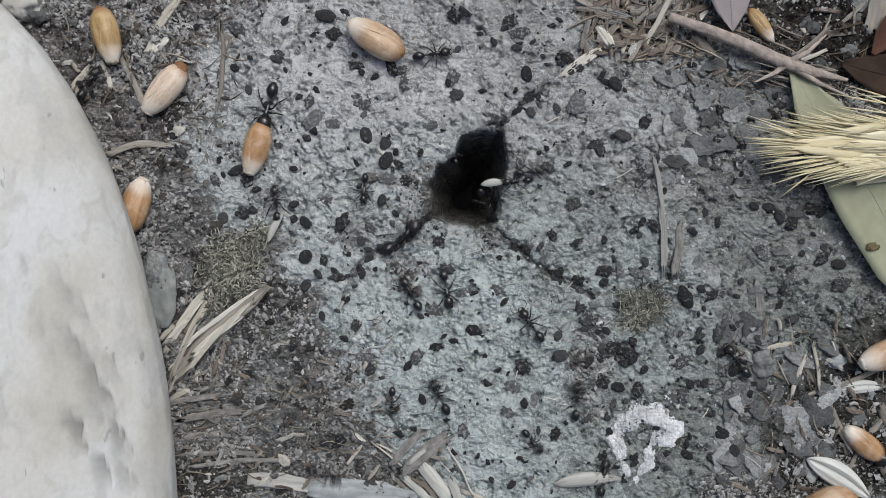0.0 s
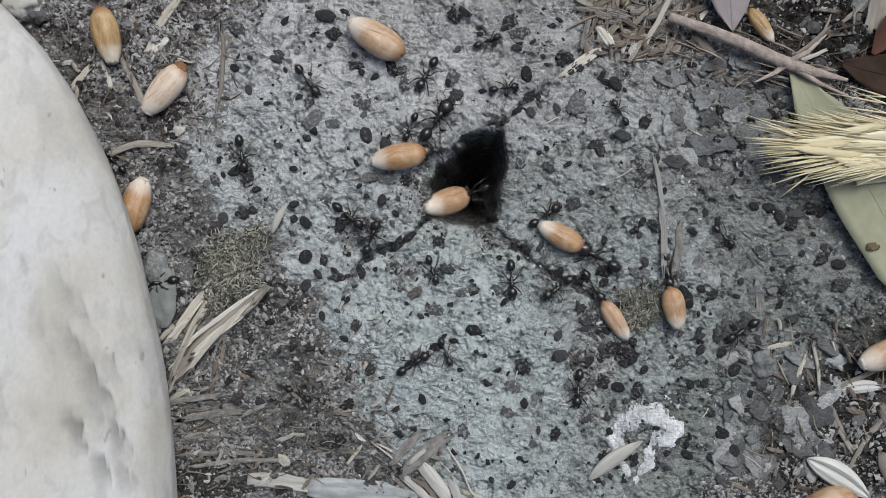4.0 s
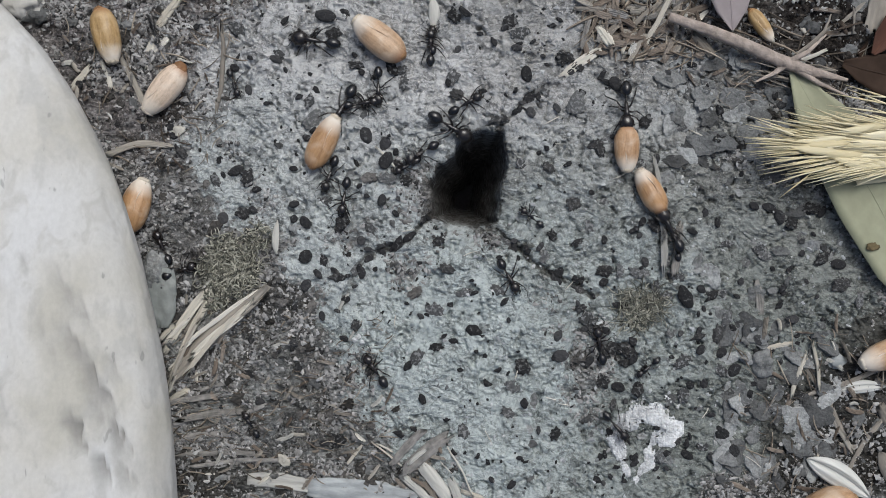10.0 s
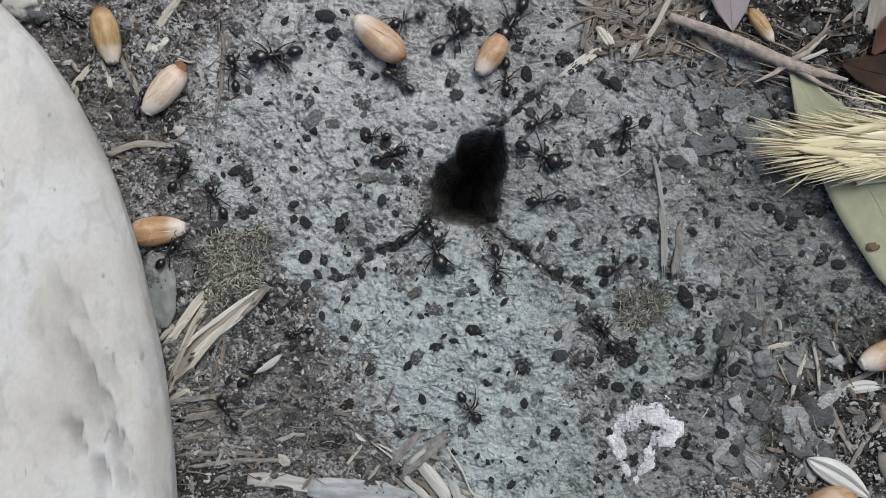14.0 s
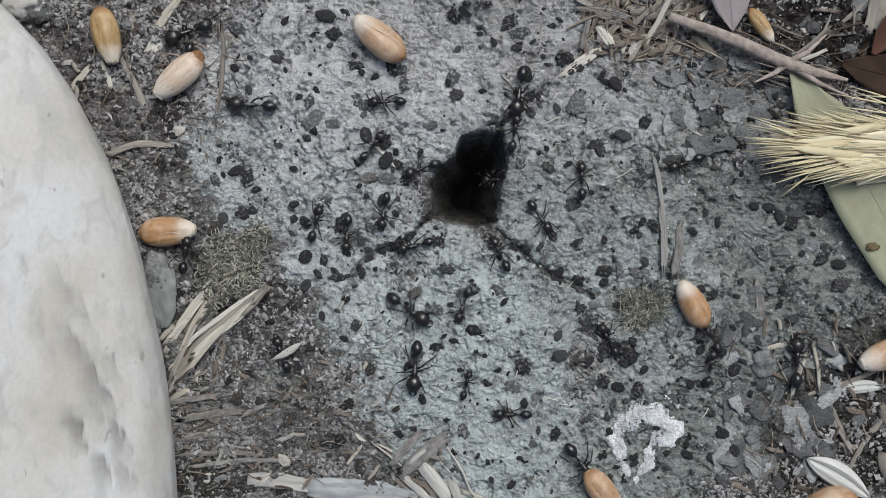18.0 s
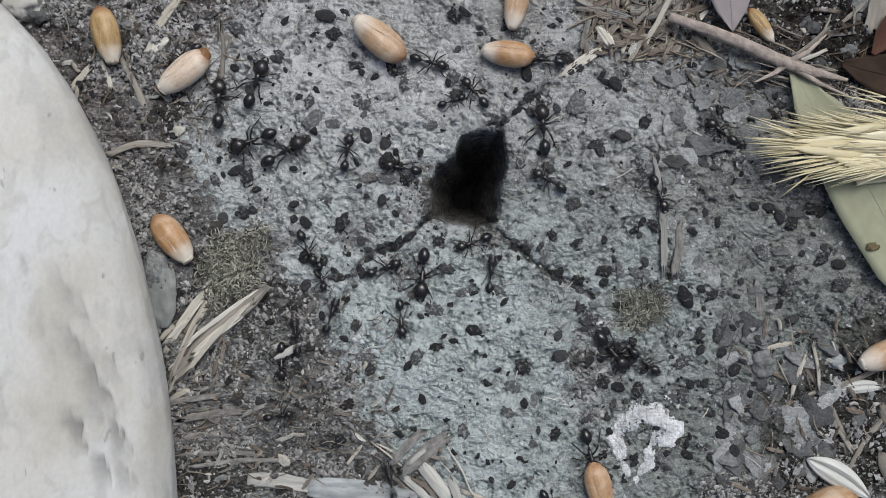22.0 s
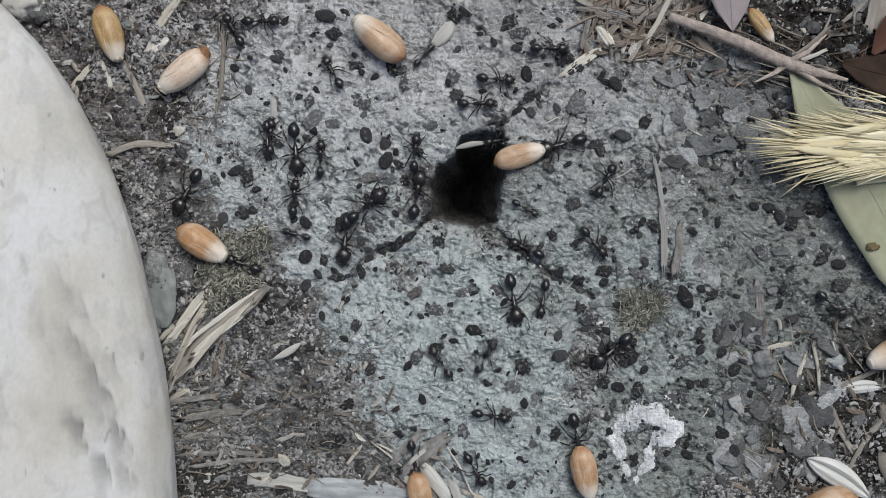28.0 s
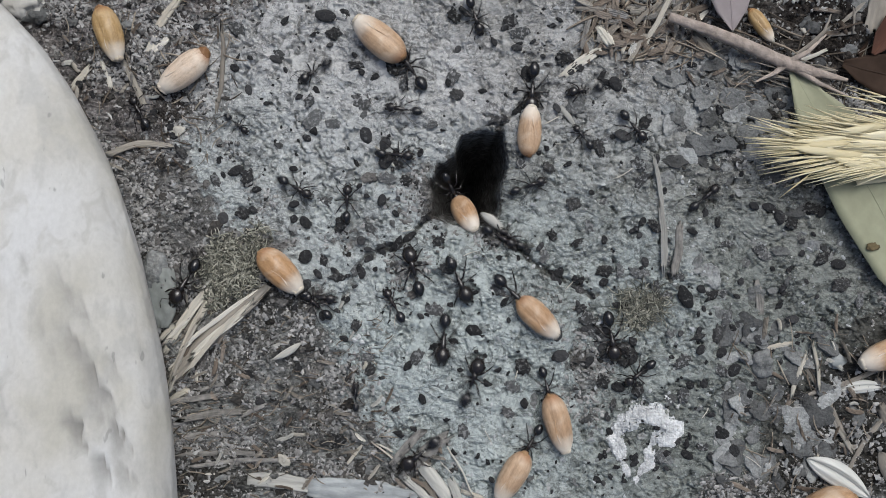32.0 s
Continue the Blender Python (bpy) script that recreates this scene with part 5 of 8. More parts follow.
def make_grain(label, length=95.0, width=44.0, skin=None, flip=1, germ_size=1.0, group="wheat grains", seed=0, turned=False):
    """A wheat grain along x on its side, brush end at -x, germ at +x."""
    base = new("wheat_grain")
    tagged(base, label, "wheat grain", group)
    a, b = length / 2, width / 2
    bm = bmesh.new()
    bmesh.ops.create_uvsphere(bm, u_segments=28, v_segments=22, radius=1.0)
    for v in bm.verts:
        x, y, z = v.co.z, v.co.x, v.co.y
        w = (1 - abs(x) ** 2.4) ** 0.5 / max(1e-6, math.sqrt(max(1e-9, 1 - x * x))) if abs(x) < 0.999 else 1
        taper = 1 + 0.13 * x * flip
        crease = 0.16 * math.exp(-((y - 0.25) / 0.16) ** 2) * (1 - x * x) if z > 0 else 0
        v.co = Vector((x * a, y * b * w * taper, (z * (1 - crease) + 0.05 * noise.noise(Vector((x * 2, y * 2, z + seed)))) * b * 0.86 * w * taper)) * U
    body = part("body", bm, skin or GRAIN, base)
    body.location.z = b * 0.8 * U
    rs = random.Random(seed)
    tip = blob(5 * U, b * 0.45 * U, b * 0.4 * U, 2, 0.4, 2.2, seed + 3)
    for _ in range(14):
        y, z = rs.uniform(-0.42, 0.42) * b, rs.uniform(-0.35, 0.4) * b
        tube_into(tip, [(5 * U, y * U, z * U), (0, y * U, z * U), ((-1.5 - rs.uniform(0, 2.5)) * U, (y + rs.uniform(-2, 2)) * U, z * U)], [0.8 * U, 0.6 * U, 0.15 * U], 4)
    part("brush", tip, GRAIN_TIP, base, "pale fuzzy brush end", m=pose(-(a - 5) * U, 0, b * 0.8 * U))
    germ = blob(10 * germ_size * U, b * 0.40 * germ_size * U, b * 0.36 * germ_size * U, 3, 0.25, 2.2, seed + 5)
    part("germ", germ, GRAIN_GERM, base, "brown germ end", m=pose((a - 8) * U, 1.5 * U, b * 0.86 * U))
    fold = tube([((-0.55 + 1.2 * s) * a * U, (0.25 * b + 2.5 * math.sin(s * 6 + seed)) * U, (b * 0.8 + b * 0.735 * math.sqrt(max(0.02, 1 - (0.55 - 1.2 * s) ** 2))) * U) for s in [k / 10 for k in range(11)]], [0.3 * U] + [0.9 * U] * 9 + [0.3 * U], 5)
    part("crease", fold, skin or GRAIN, base)
    if turned:
        for piece in base.children:
            piece.matrix_basis = pose(0, 0, 0, 0, 0, 180) @ piece.matrix_basis
    return base


# ---- ants ----
def build_ant(length, head, name_label, shell):
    """An ant along +x in true size; parts: head with jaws and eyes, thorax, waist, gaster, antennae, six legs."""
    L = length * U
    base = new("ant")
    tagged(base, name_label, "ant", "harvester ants round the nest mouth")
    h = blob(0.130 * head * L, 0.116 * head * L, 0.090 * head * L, 3, 0.06, 2, 1)
    for v in h.verts:
        v.co.y *= 1 - 0.22 * max(0, v.co.x / (0.135 * head * L))
    hd = part("head", h, ANT_BROWN, base, m=pose(0.31 * L, 0, 0.135 * L, 0, 14, 0))
    for s in (1, -1):
        part("jaw", tube([(0.10 * head * L, s * 0.06 * L, -0.02 * L), (0.155 * head * L, s * 0.055 * L, -0.03 * L), (0.19 * head * L, s * 0.012 * L, -0.035 * L)], [0.026 * L, 0.022 * L, 0.007 * L], 6, 0.6), ANT_BROWN, hd)
        part("eye", blob(0.02 * L, 0.012 * L, 0.02 * L, 1, off=(0.02 * L, s * 0.115 * head * L, 0.035 * L)), ANT_BLACK, hd)
    t = bmesh.new()
    tube_into(t, [(x * L, 0, z * L) for x, z in ((0.225, 0.13), (0.19, 0.14), (0.14, 0.155), (0.08, 0.155), (0.03, 0.145), (-0.02, 0.14), (-0.075, 0.125), (-0.10, 0.115))], [r * L for r in (0.020, 0.040, 0.056, 0.052, 0.036, 0.042, 0.035, 0.016)], 12)
    part("thorax", t, shell, base)
    w = bmesh.new()
    tube_into(w, [(x * L, 0, z * L) for x, z in ((-0.09, 0.115), (-0.12, 0.13), (-0.145, 0.125), (-0.165, 0.12), (-0.19, 0.13), (-0.215, 0.125))], [r * L for r in (0.012, 0.028, 0.014, 0.015, 0.032, 0.016)], 10)
    part("waist", w, shell, base)
    g = blob(0.150 * L, 0.110 * L, 0.10 * L, 3, 0.04, 2, 2)
    for v in g.verts:
        v.co.y *= 1 - 0.25 * max(0, -v.co.x / (0.155 * L))
        v.co *= 1 + 0.012 * math.sin(v.co.x / L * 95)
    part("gaster", g, ANT_BLACK, base, m=pose(-0.345 * L, 0, 0.145 * L, 0, -6, 0))
    for s in (1, -1):
        part("antenna", tube([(0.395 * L, s * 0.05 * L, 0.16 * L), (0.44 * L, s * 0.15 * L, 0.20 * L), (0.46 * L, s * 0.19 * L, 0.19 * L), (0.55 * L, s * 0.20 * L, 0.12 * L), (0.63 * L, s * 0.15 * L, 0.06 * L)], [0.008 * L, 0.007 * L, 0.008 * L, 0.007 * L, 0.008 * L], 5), ANT_LEG, base)
    for hip, reach, out in ((0.15, 0.24, 0.22), (0.08, -0.04, 0.27), (0.02, -0.33, 0.24)):
        for s in (1, -1):
            pts = [(0, 0, 0), (reach * 0.12 * L, s * 0.06 * L, 0.005 * L), (reach * 0.42 * L, s * out * 0.52 * L, 0.09 * L), (reach * 0.75 * L, s * out * 0.86 * L, -0.04 * L), (reach * 0.95 * L, s * out * 1.05 * L, -0.125 * L), (reach * 1.12 * L, s * out * 1.15 * L, -0.128 * L)]
            part("leg", tube(pts, [0.020 * L, 0.017 * L, 0.018 * L, 0.012 * L, 0.009 * L, 0.005 * L], 6), ANT_LEG, base, m=pose(hip * L, s * 0.035 * L, 0.125 * L))
    return base


ANT_LENGTH = {"s": 58, "m": 74, "l": 96}
ANT_KIND = {"s": build_ant(58, 0.92, "small black worker ant with thin legs", ANT_BLACK),
            "m": build_ant(74, 0.98, "black harvester ant with a shiny gaster", ANT_BROWN),
            "l": build_ant(96, 1.2, "big-headed blackish major ant", ANT_BROWN)}
for kind_size, kind_ant in ANT_KIND.items():
    kind_ant["size"] = kind_size
COLONY = {"s": 17, "m": 35, "l": 18}
SPARE = {k: [ANT_KIND[k]] + [copy_thing(ANT_KIND[k], Matrix()) for _ in range(n - 1)] for k, n in COLONY.items()}


def ant(size):
    """The next ant of a size."""
    return SPARE[size].pop(0)


# ---- what moves ----
def unwound(rows):
    """Turns made continuous, with rows put in where a turn is sharp."""
    out = [list(rows[0])]
    for r in rows[1:]:
        r = list(r)
        p = out[-1]
        d = (r[3] - p[3] + 180) % 360 - 180
        n = max(1, math.ceil(abs(d) / 70))
        for k in range(1, n + 1):
            f = k / n
            q = [p[i] + (r[i] - p[i]) * f for i in range(3)] + [p[3] + d * f]
            if len(r) > 4 or len(p) > 4:
                za = p[4] if len(p) > 4 else rest(p[1], p[2])
                zb = r[4] if len(r) > 4 else rest(r[1], r[2])
                if f < 1 or len(r) > 4:
                    q.append(za + (zb - za) * f)
            out.append(q)
    return out


def crawl(thing, rows, lift=2.0):
    """Rows of seconds, plan point, heading in degrees and, where it is off the ground, height."""
    if rows[0][0] > 0:
        rows = [(0.0, *rows[0][1:])] + list(rows)
    if rows[-1][0] < 32:
        rows = list(rows) + [(32.0, *rows[-1][1:])]
    keys, last = [], -1
    side = radians(len(thing.name) * 40 + sum(map(ord, thing.name)) * 53)
    for r in unwound(rows):
        t, u, v, a = r[:4]
        if len(r) > 4 and r[4] < -400:
            u, v = 828 + 400 * math.cos(side), 318 + 300 * math.sin(side)
        if frame(t) <= last:
            continue
        last = frame(t)
        ca, sa = math.cos(radians(a)), math.sin(radians(a))
        if len(r) > 4:
            z, pitch = r[4], (35 if -170 < r[4] < -25 else 0)
        else:
            z = max(rest(u, v, lift - 2), float(height(u, v, "walked")) + lift)
            pitch = -max(-25, min(25, math.degrees(math.atan2(float(height(u + 22 * ca, v - 22 * sa, "walked") - height(u - 22 * ca, v + 22 * sa, "walked")), 44))))
        x, y, w = place(u, v, z)
        keys.append((t, pose(x, y, w, 0, pitch, a)))
    walk(thing, keys)
    if thing.get("size"):
        stride(thing, [(r[0], r[1], r[2]) for r in rows])


def stride(creature, rows):
    """The legs swing in two threes while it walks."""
    legs = [o for o in creature.children if o.name.startswith("leg")]
    ticks = []
    for (t0, u0, v0), (t1, u1, v1) in zip(rows, rows[1:]):
        if math.hypot(u1 - u0, v1 - v0) > 14 and t1 - t0 < 4:
            n = max(2, round((t1 - t0) / 0.2))
            ticks += [t0 + (t1 - t0) * k / n for k in range(n)]
    ticks = [t for t in ticks if 0 < t < 32]
    for k, leg in enumerate(legs):
        p = leg.location.copy()
        phase = (k // 2 + k % 2) % 2
        amp = 13 if k // 2 != 1 else 17
        keys = [(0.0, pose(*p))]
        for i, t in enumerate(ticks):
            keys.append((t, pose(*p, 0, 0, amp * (1 if (i + phase) % 2 else -1) * (1 if k % 2 else -1))))
        keys.append((32.0, pose(*p)))
        walk(leg, keys)


def haul(grain, carrier, rows, back=0.0):
    """A grain and the ant that drags it. Rows: seconds, the grain's plan point, the way from grain to ant in degrees, height if off the ground."""
    crawl(grain, rows, 1.0)
    reach = grain.get("reach", 40.0) + 0.36 * ANT_LENGTH[carrier["size"]] - back
    crawl(carrier, [(r[0], r[1] + reach * math.cos(radians(r[3])), r[2] - reach * math.sin(radians(r[3])), r[3] + 180, *(r[4:5] if len(r) < 5 or r[4] < 0 else ())) for r in rows])

def motions():
    wheat = "tan wheat grain dragged by a black ant"
    # grains that lie or shift a little
    crawl(make_grain("glossy amber wheat grain lying on soil by the stone", 102, 48, AMBER_GRAIN, seed=1), [(0, 195, 67, 103), (23, 195, 67, 103), (24, 198, 65, 107), (32, 200, 64, 108)])
    crawl(make_grain("pale bleached wheat grain lying on soil", 108, 50, PALE_GRAIN, germ_size=1.3, seed=2), [(0, 297, 162, 50), (17, 297, 162, 50), (18, 322, 138, 41), (19, 325, 135, 33), (20, 325, 135, 30), (21, 331, 132, 37), (32, 331, 130, 38)])
    crawl(make_grain("plump tan wheat grain beside the white stone", 102, 52, seed=3), [(0, 245, 365, 252), (11.5, 246, 366, 252), (12, 253, 378, 232), (12.5, 262, 398, 205), (13, 281, 410, 188), (14.5, 281, 409, 188), (16.5, 304, 405, 186), (18, 303, 410, 184), (19, 298, 420, 150), (20, 312, 425, 128), (25.5, 312, 423, 128), (27.5, 350, 428, 140), (28, 366, 433, 148), (29, 395, 440, 142), (30, 420, 428, 151), (31, 459, 461, 133), (32, 500, 480, 135)])
    crawl(make_grain("golden wheat grain with a pale crease on clay", 112, 54, seed=4, turned=True), [(0, 665, 73, 149), (5, 666, 72, 148), (8, 668, 72, 145), (11, 671, 72, 140), (32, 671, 72, 140)])
    crawl(make_grain("slim amber wheat grain lying below the twig", 70, 27, AMBER_GRAIN, seed=5), [(0, 1344, 48, 124), (32, 1344, 48, 124)])
    crawl(make_grain("wheat grain with a white brush end among chips", 110, 52, seed=6), [(0, 1560, 626, 18), (26, 1560, 626, 18), (28, 1574, 622, 22), (29, 1560, 626, 18), (32, 1560, 626, 18)])
    crawl(make_grain("large plump wheat grain among straw litter", 120, 76, seed=7), [(0, 1448, 898, 20), (32, 1448, 898, 20)])
    # grains on their way to the nest
    g = make_grain(wheat, 98, 46, seed=11)
    haul(g, ant("l"), [(0, 457, 265, 75), (0.5, 501, 278, 88), (1, 541, 300, 96), (1.5, 545, 286, 62), (2, 615, 280, 48), (2.5, 662, 276, 50), (3, 660, 263, 48), (3.5, 668, 265, 50), (4, 705, 280, 10), (4.5, 765, 300, -10), (4.9, 820, 315, -10, -120), (5.3, 850, 330, -10, -420)])
    g = make_grain(wheat, 104, 48, seed=12)
    haul(g, ant("m"), [(0, 690, 1000, 85), (0.5, 691, 915, 85), (1, 694, 825, 86), (1.5, 700, 715, 82), (2, 722, 605, 74), (2.5, 756, 497, 72), (3, 774, 422, 74), (3.5, 752, 388, 32), (4, 780, 362, 20, -60), (4.5, 825, 330, 20, -250), (5, 800, 300, 20, -430)])
    g = make_grain(wheat, 88, 40, seed=13)
    haul(g, ant("l"), [(0, 1520, 780, -40), (0.5, 1430, 755, -40), (1, 1334, 722, -46), (1.5, 1240, 646, -55), (2, 1197, 558, -60), (2.5, 1147, 510, -40), (3, 1068, 478, -18), (3.5, 1047, 440, -28), (4.2, 960, 415, -30), (4.8, 880, 400, -60), (5.2, 830, 330, -100, -70), (5.5, 793, 287, -115, -20), (5.9, 800, 295, -115, -120), (6.5, 828, 318, -115, -420)])
    g = make_grain("slim striped wheat grain dragged by an ant", 80, 32, seed=14)
    haul(g, ant("m"), [(0, 1190, 1050, 75), (1.5, 1165, 930, 75), (2, 1146, 832, 72), (2.5, 1150, 738, 75), (3, 1122, 675, 82), (3.5, 1118, 618, 112), (4.5, 1050, 520, 125), (5.5, 979, 432, 124), (6, 868, 392, 100, -14), (6.4, 858, 390, 110, -30), (7, 842, 325, 110, -190), (7.5, 828, 318, 110, -420)])
    g = make_grain(wheat, 74, 40, seed=15)
    haul(g, ant("m"), [(0, 1200, 1060, 90), (2, 1196, 935, 90), (2.5, 1200, 836, 92), (3, 1208, 716, 93), (3.5, 1211, 610, 92), (4.5, 1150, 500, 115), (5.5, 1089, 393, 122), (6, 1021, 336, 108), (6.5, 917, 312, 150), (6.9, 850, 312, 160, -110), (7.4, 820, 318, 160, -420)])
    g = make_grain(wheat, 104, 46, seed=16, turned=True)
    haul(g, ant("l"), [(0, 900, 1100, 130), (4.6, 880, 960, 130), (5.5, 797, 803, 137), (6, 728, 711, 140), (6.5, 656, 655, 148), (7, 600, 622, 152), (7.5, 530, 543, 125), (8, 521, 453, 109), (8.5, 513, 380, 95), (9, 547, 284, 74), (9.5, 568, 265, 66), (10, 576, 251, 62), (10.5, 650, 192, 52), (11, 738, 151, 50), (11.5, 778, 156, 45), (12, 829, 160, 50), (12.5, 844, 190, 60), (13, 850, 256, 75, -28), (13.4, 835, 300, 75, -160), (13.9, 828, 318, 75, -430)], 10)
    g = make_grain(wheat, 84, 44, seed=17)
    haul(g, ant("l"), [(0, 1140, 1120, 90), (4.7, 1140, 940, 90), (5.5, 1136, 766, 97), (6, 1131, 638, 72), (6.5, 1158, 565, 55), (7, 1166, 567, 47), (7.5, 1159, 556, 75), (8, 1136, 524, 112), (8.5, 1107, 408, 98), (9, 1098, 316, 90), (9.5, 1097, 295, 90), (10, 1106, 267, 90), (10.5, 1107, 255, 110), (11, 1108, 229, 134), (11.5, 1078, 188, 130), (12, 1032, 120, 118), (12.5, 985, 116, 90), (13, 937, 112, 75), (13.5, 885, 84, 65), (14, 867, 103, 58), (14.5, 868, 114, 44), (15.2, 860, 165, 60), (15.8, 850, 235, 75, -30), (16.2, 835, 300, 75, -180), (16.6, 828, 318, 75, -430)])
    g = make_grain(wheat, 88, 42, seed=18)
    haul(g, ant("l"), [(0, 1120, 1120, -90), (6, 1130, 930, -90), (7, 1190, 790, -95), (7.5, 1232, 742, -90), (8, 1265, 664, -85), (8.5, 1248, 590, -70), (9, 1205, 535, -52), (9.5, 1190, 444, -58), (10, 1148, 340, -62), (10.5, 1092, 284, -55), (11, 1030, 240, -50), (11.5, 995, 190, -46), (12, 950, 157, -42), (12.5, 895, 196, -30), (12.8, 862, 240, -40, -60), (13.2, 840, 300, -40, -250), (13.6, 828, 318, -40, -430)])
    g = make_grain(wheat, 92, 46, seed=19)
    haul(g, ant("m"), [(0, 1330, 1080, -80), (15.4, 1310, 940, -80), (16.5, 1286, 822, -78), (17, 1226, 715, -68), (17.5, 1262, 640, -70), (18, 1221, 536, -60), (18.5, 1228, 460, -72), (19, 1244, 346, -88), (19.4, 1270, 322, -120), (19.7, 1290, 305, -175), (20, 1304, 298, 192), (20.3, 1250, 240, 240), (20.5, 1176, 175, 290), (21, 1074, 158, -28), (21.5, 950, 146, -18), (22, 898, 99, -8), (22.3, 850, 130, 15), (22.6, 806, 175, 32), (23, 816, 240, 40, -10), (23.3, 825, 290, 60, -130), (23.8, 828, 318, 60, -430)])
    g = make_grain("amber wheat grain held by an ant on clay", 96, 46, seed=20)
    haul(g, ant("l"), [(0, 1060, 1050, 90), (15.5, 1062, 960, 90), (16.5, 1075, 875, 110), (17, 1060, 868, 95), (18, 1066, 868, 128), (19, 1072, 866, 138), (20, 1060, 855, 82), (21, 1056, 862, 92), (22, 1058, 862, 104), (23, 1062, 858, 118), (24, 1056, 866, 92), (25, 1056, 866, 96), (27.5, 1031, 838, 102), (28, 1032, 832, 102), (28.5, 1034, 825, 96), (29, 1037, 808, 90), (29.5, 1032, 777, 98), (30, 1022, 750, 108), (30.5, 1012, 708, 110), (31, 1005, 653, 115), (31.5, 980, 615, 122), (32, 952, 562, 136)], 12)
    g = make_grain(wheat, 94, 42, seed=21)
    haul(g, ant("m"), [(0, 930, -200, 60), (21, 905, -60, 60), (22, 912, 12, 80), (22.5, 945, 60, 92), (23, 947, 92, 90), (23.5, 870, 112, 70), (24, 860, 155, 56), (24.5, 832, 150, 58), (25, 832, 186, 58), (25.5, 808, 238, 62, -20), (25.9, 822, 290, 62, -150), (26.4, 828, 318, 62, -430)])
    g = make_grain(wheat, 104, 46, seed=22, turned=True)
    haul(g, ant("m"), [(0, 1010, 1100, 115), (22.4, 1000, 950, 115), (23, 978, 890, 120), (23.5, 945, 830, 105), (24, 925, 758, 94), (24.5, 900, 648, 112), (25, 852, 575, 123), (25.5, 812, 492, 95), (26, 808, 430, 85), (26.4, 815, 380, 85, -60), (27, 828, 318, 85, -430)])
    g = make_grain("tan wheat grain pulled from the nest mouth", 92, 42, seed=23, turned=True)
    haul(g, ant("l"), [(0, 820, 330, 15, -430), (26.3, 820, 330, 15, -430), (26.9, 845, 300, 15, -120), (27.5, 882, 279, 10, -20), (28, 920, 277, 15), (28.5, 945, 272, 14), (29, 960, 279, 13), (29.5, 961, 278, 20), (30, 962, 267, 32), (30.5, 952, 258, 50), (31, 957, 248, 66), (31.5, 943, 241, 76), (32, 936, 232, 86)])
    g = make_grain("small golden wheat grain dragged by an ant", 86, 42, seed=24)
    haul(g, ant("m"), [(0, 760, 1080, 95), (27.2, 755, 960, 95), (28, 744, 875, 100), (28.5, 722, 790, 92), (29, 724, 720, 86), (29.5, 765, 615, 68), (30, 794, 514, 84), (30.5, 812, 420, 86), (31, 817, 396, 92, -6), (31.5, 812, 388, 100, -16), (32, 828, 388, 118, -40)])
    g = make_grain(wheat, 110, 46, seed=25)
    haul(g, ant("m"), [(0, 1060, 1080, 110), (30.3, 1050, 960, 110), (31, 1022, 868, 112), (31.5, 994, 800, 110), (32, 985, 746, 106)])
    g = make_grain(wheat, 100, 46, seed=26)
    haul(g, ant("m"), [(0, 860, 1100, 75), (30.6, 880, 970, 75), (31.5, 897, 880, 70), (32, 906, 838, 60)])

    # husks and chaff being moved
    def chaff(length, width, label="white husk carried by a small ant"):
        h = part("husk", husk_mesh(length, width, length), HUSK)
        tagged(h, label, "husk", "empty grain husks")
        h["reach"] = length * 0.42
        return h

    crawl(chaff(60, 13, "white pointed husk lying on clay"), [(0, 488, 402, 62), (1, 495, 386, 63), (8, 495, 386, 63), (9, 498, 400, 85), (10, 490, 420, 88), (10.5, 520, 450, 85), (11, 541, 480, 92), (11.5, 510, 530, 120), (12, 468, 566, 160), (13, 480, 637, 205), (14.5, 472, 645, 215), (16.5, 500, 622, 212), (17, 507, 622, 210), (32, 507, 622, 210)], 14)
    crawl(chaff(118, 26, "long whitish chaff blade on white crust"), [(0, 1040, 852, 5), (1, 1045, 852, 18), (2, 1060, 845, 35), (3, 1090, 815, 36), (8, 1084, 822, 35), (8.5, 1110, 860, 40), (9.2, 1130, 960, 40), (32, 1130, 980, 40)], 8)
    haul(chaff(46, 14), ant("s"), [(0, 874, 325, 5, -8), (0.6, 850, 330, 5, -120), (1.5, 850, 330, 5, -200), (2, 872, 288, 10, -10), (2.6, 850, 310, 10, -150), (3.2, 828, 318, 10, -430), (10, 828, 318, 10, -430), (11, 850, 318, -5, -30), (11.6, 835, 318, -5, -300), (16, 828, 318, -5, -430), (17, 872, 342, -25, -12), (17.6, 850, 330, -25, -200), (18.2, 828, 318, -25, -430)])
    haul(chaff(60, 20), ant("s"), [(0, 767, -200, 270), (9.2, 767, -80, 270), (10, 766, 26, 270), (11, 752, 36, 275), (12, 733, 50, 300), (12.5, 790, 80, 310), (13, 851, 125, 300), (13.4, 850, 200, 290), (13.8, 840, 270, 280, -80), (14.3, 828, 318, 280, -430)])
    haul(chaff(70, 22), ant("s"), [(0, 900, 1100, 110), (21.6, 890, 950, 110), (22.5, 875, 850, 240), (23, 860, 764, 242), (23.5, 825, 660, 260), (24, 768, 542, 268), (24.5, 730, 420, 268), (25, 686, 288, 262), (25.5, 650, 262, 240), (26, 720, 268, 200), (26.4, 800, 300, 170, -80), (27, 828, 318, 170, -430)])
    haul(chaff(48, 13), ant("s"), [(0, 560, 1100, 240), (21.8, 560, 950, 240), (23, 592, 710, 200), (24, 610, 610, 265), (25, 696, 440, 240), (25.5, 705, 412, 240), (26, 770, 370, 230), (26.4, 810, 340, 225, -100), (27, 828, 318, 225, -430)])
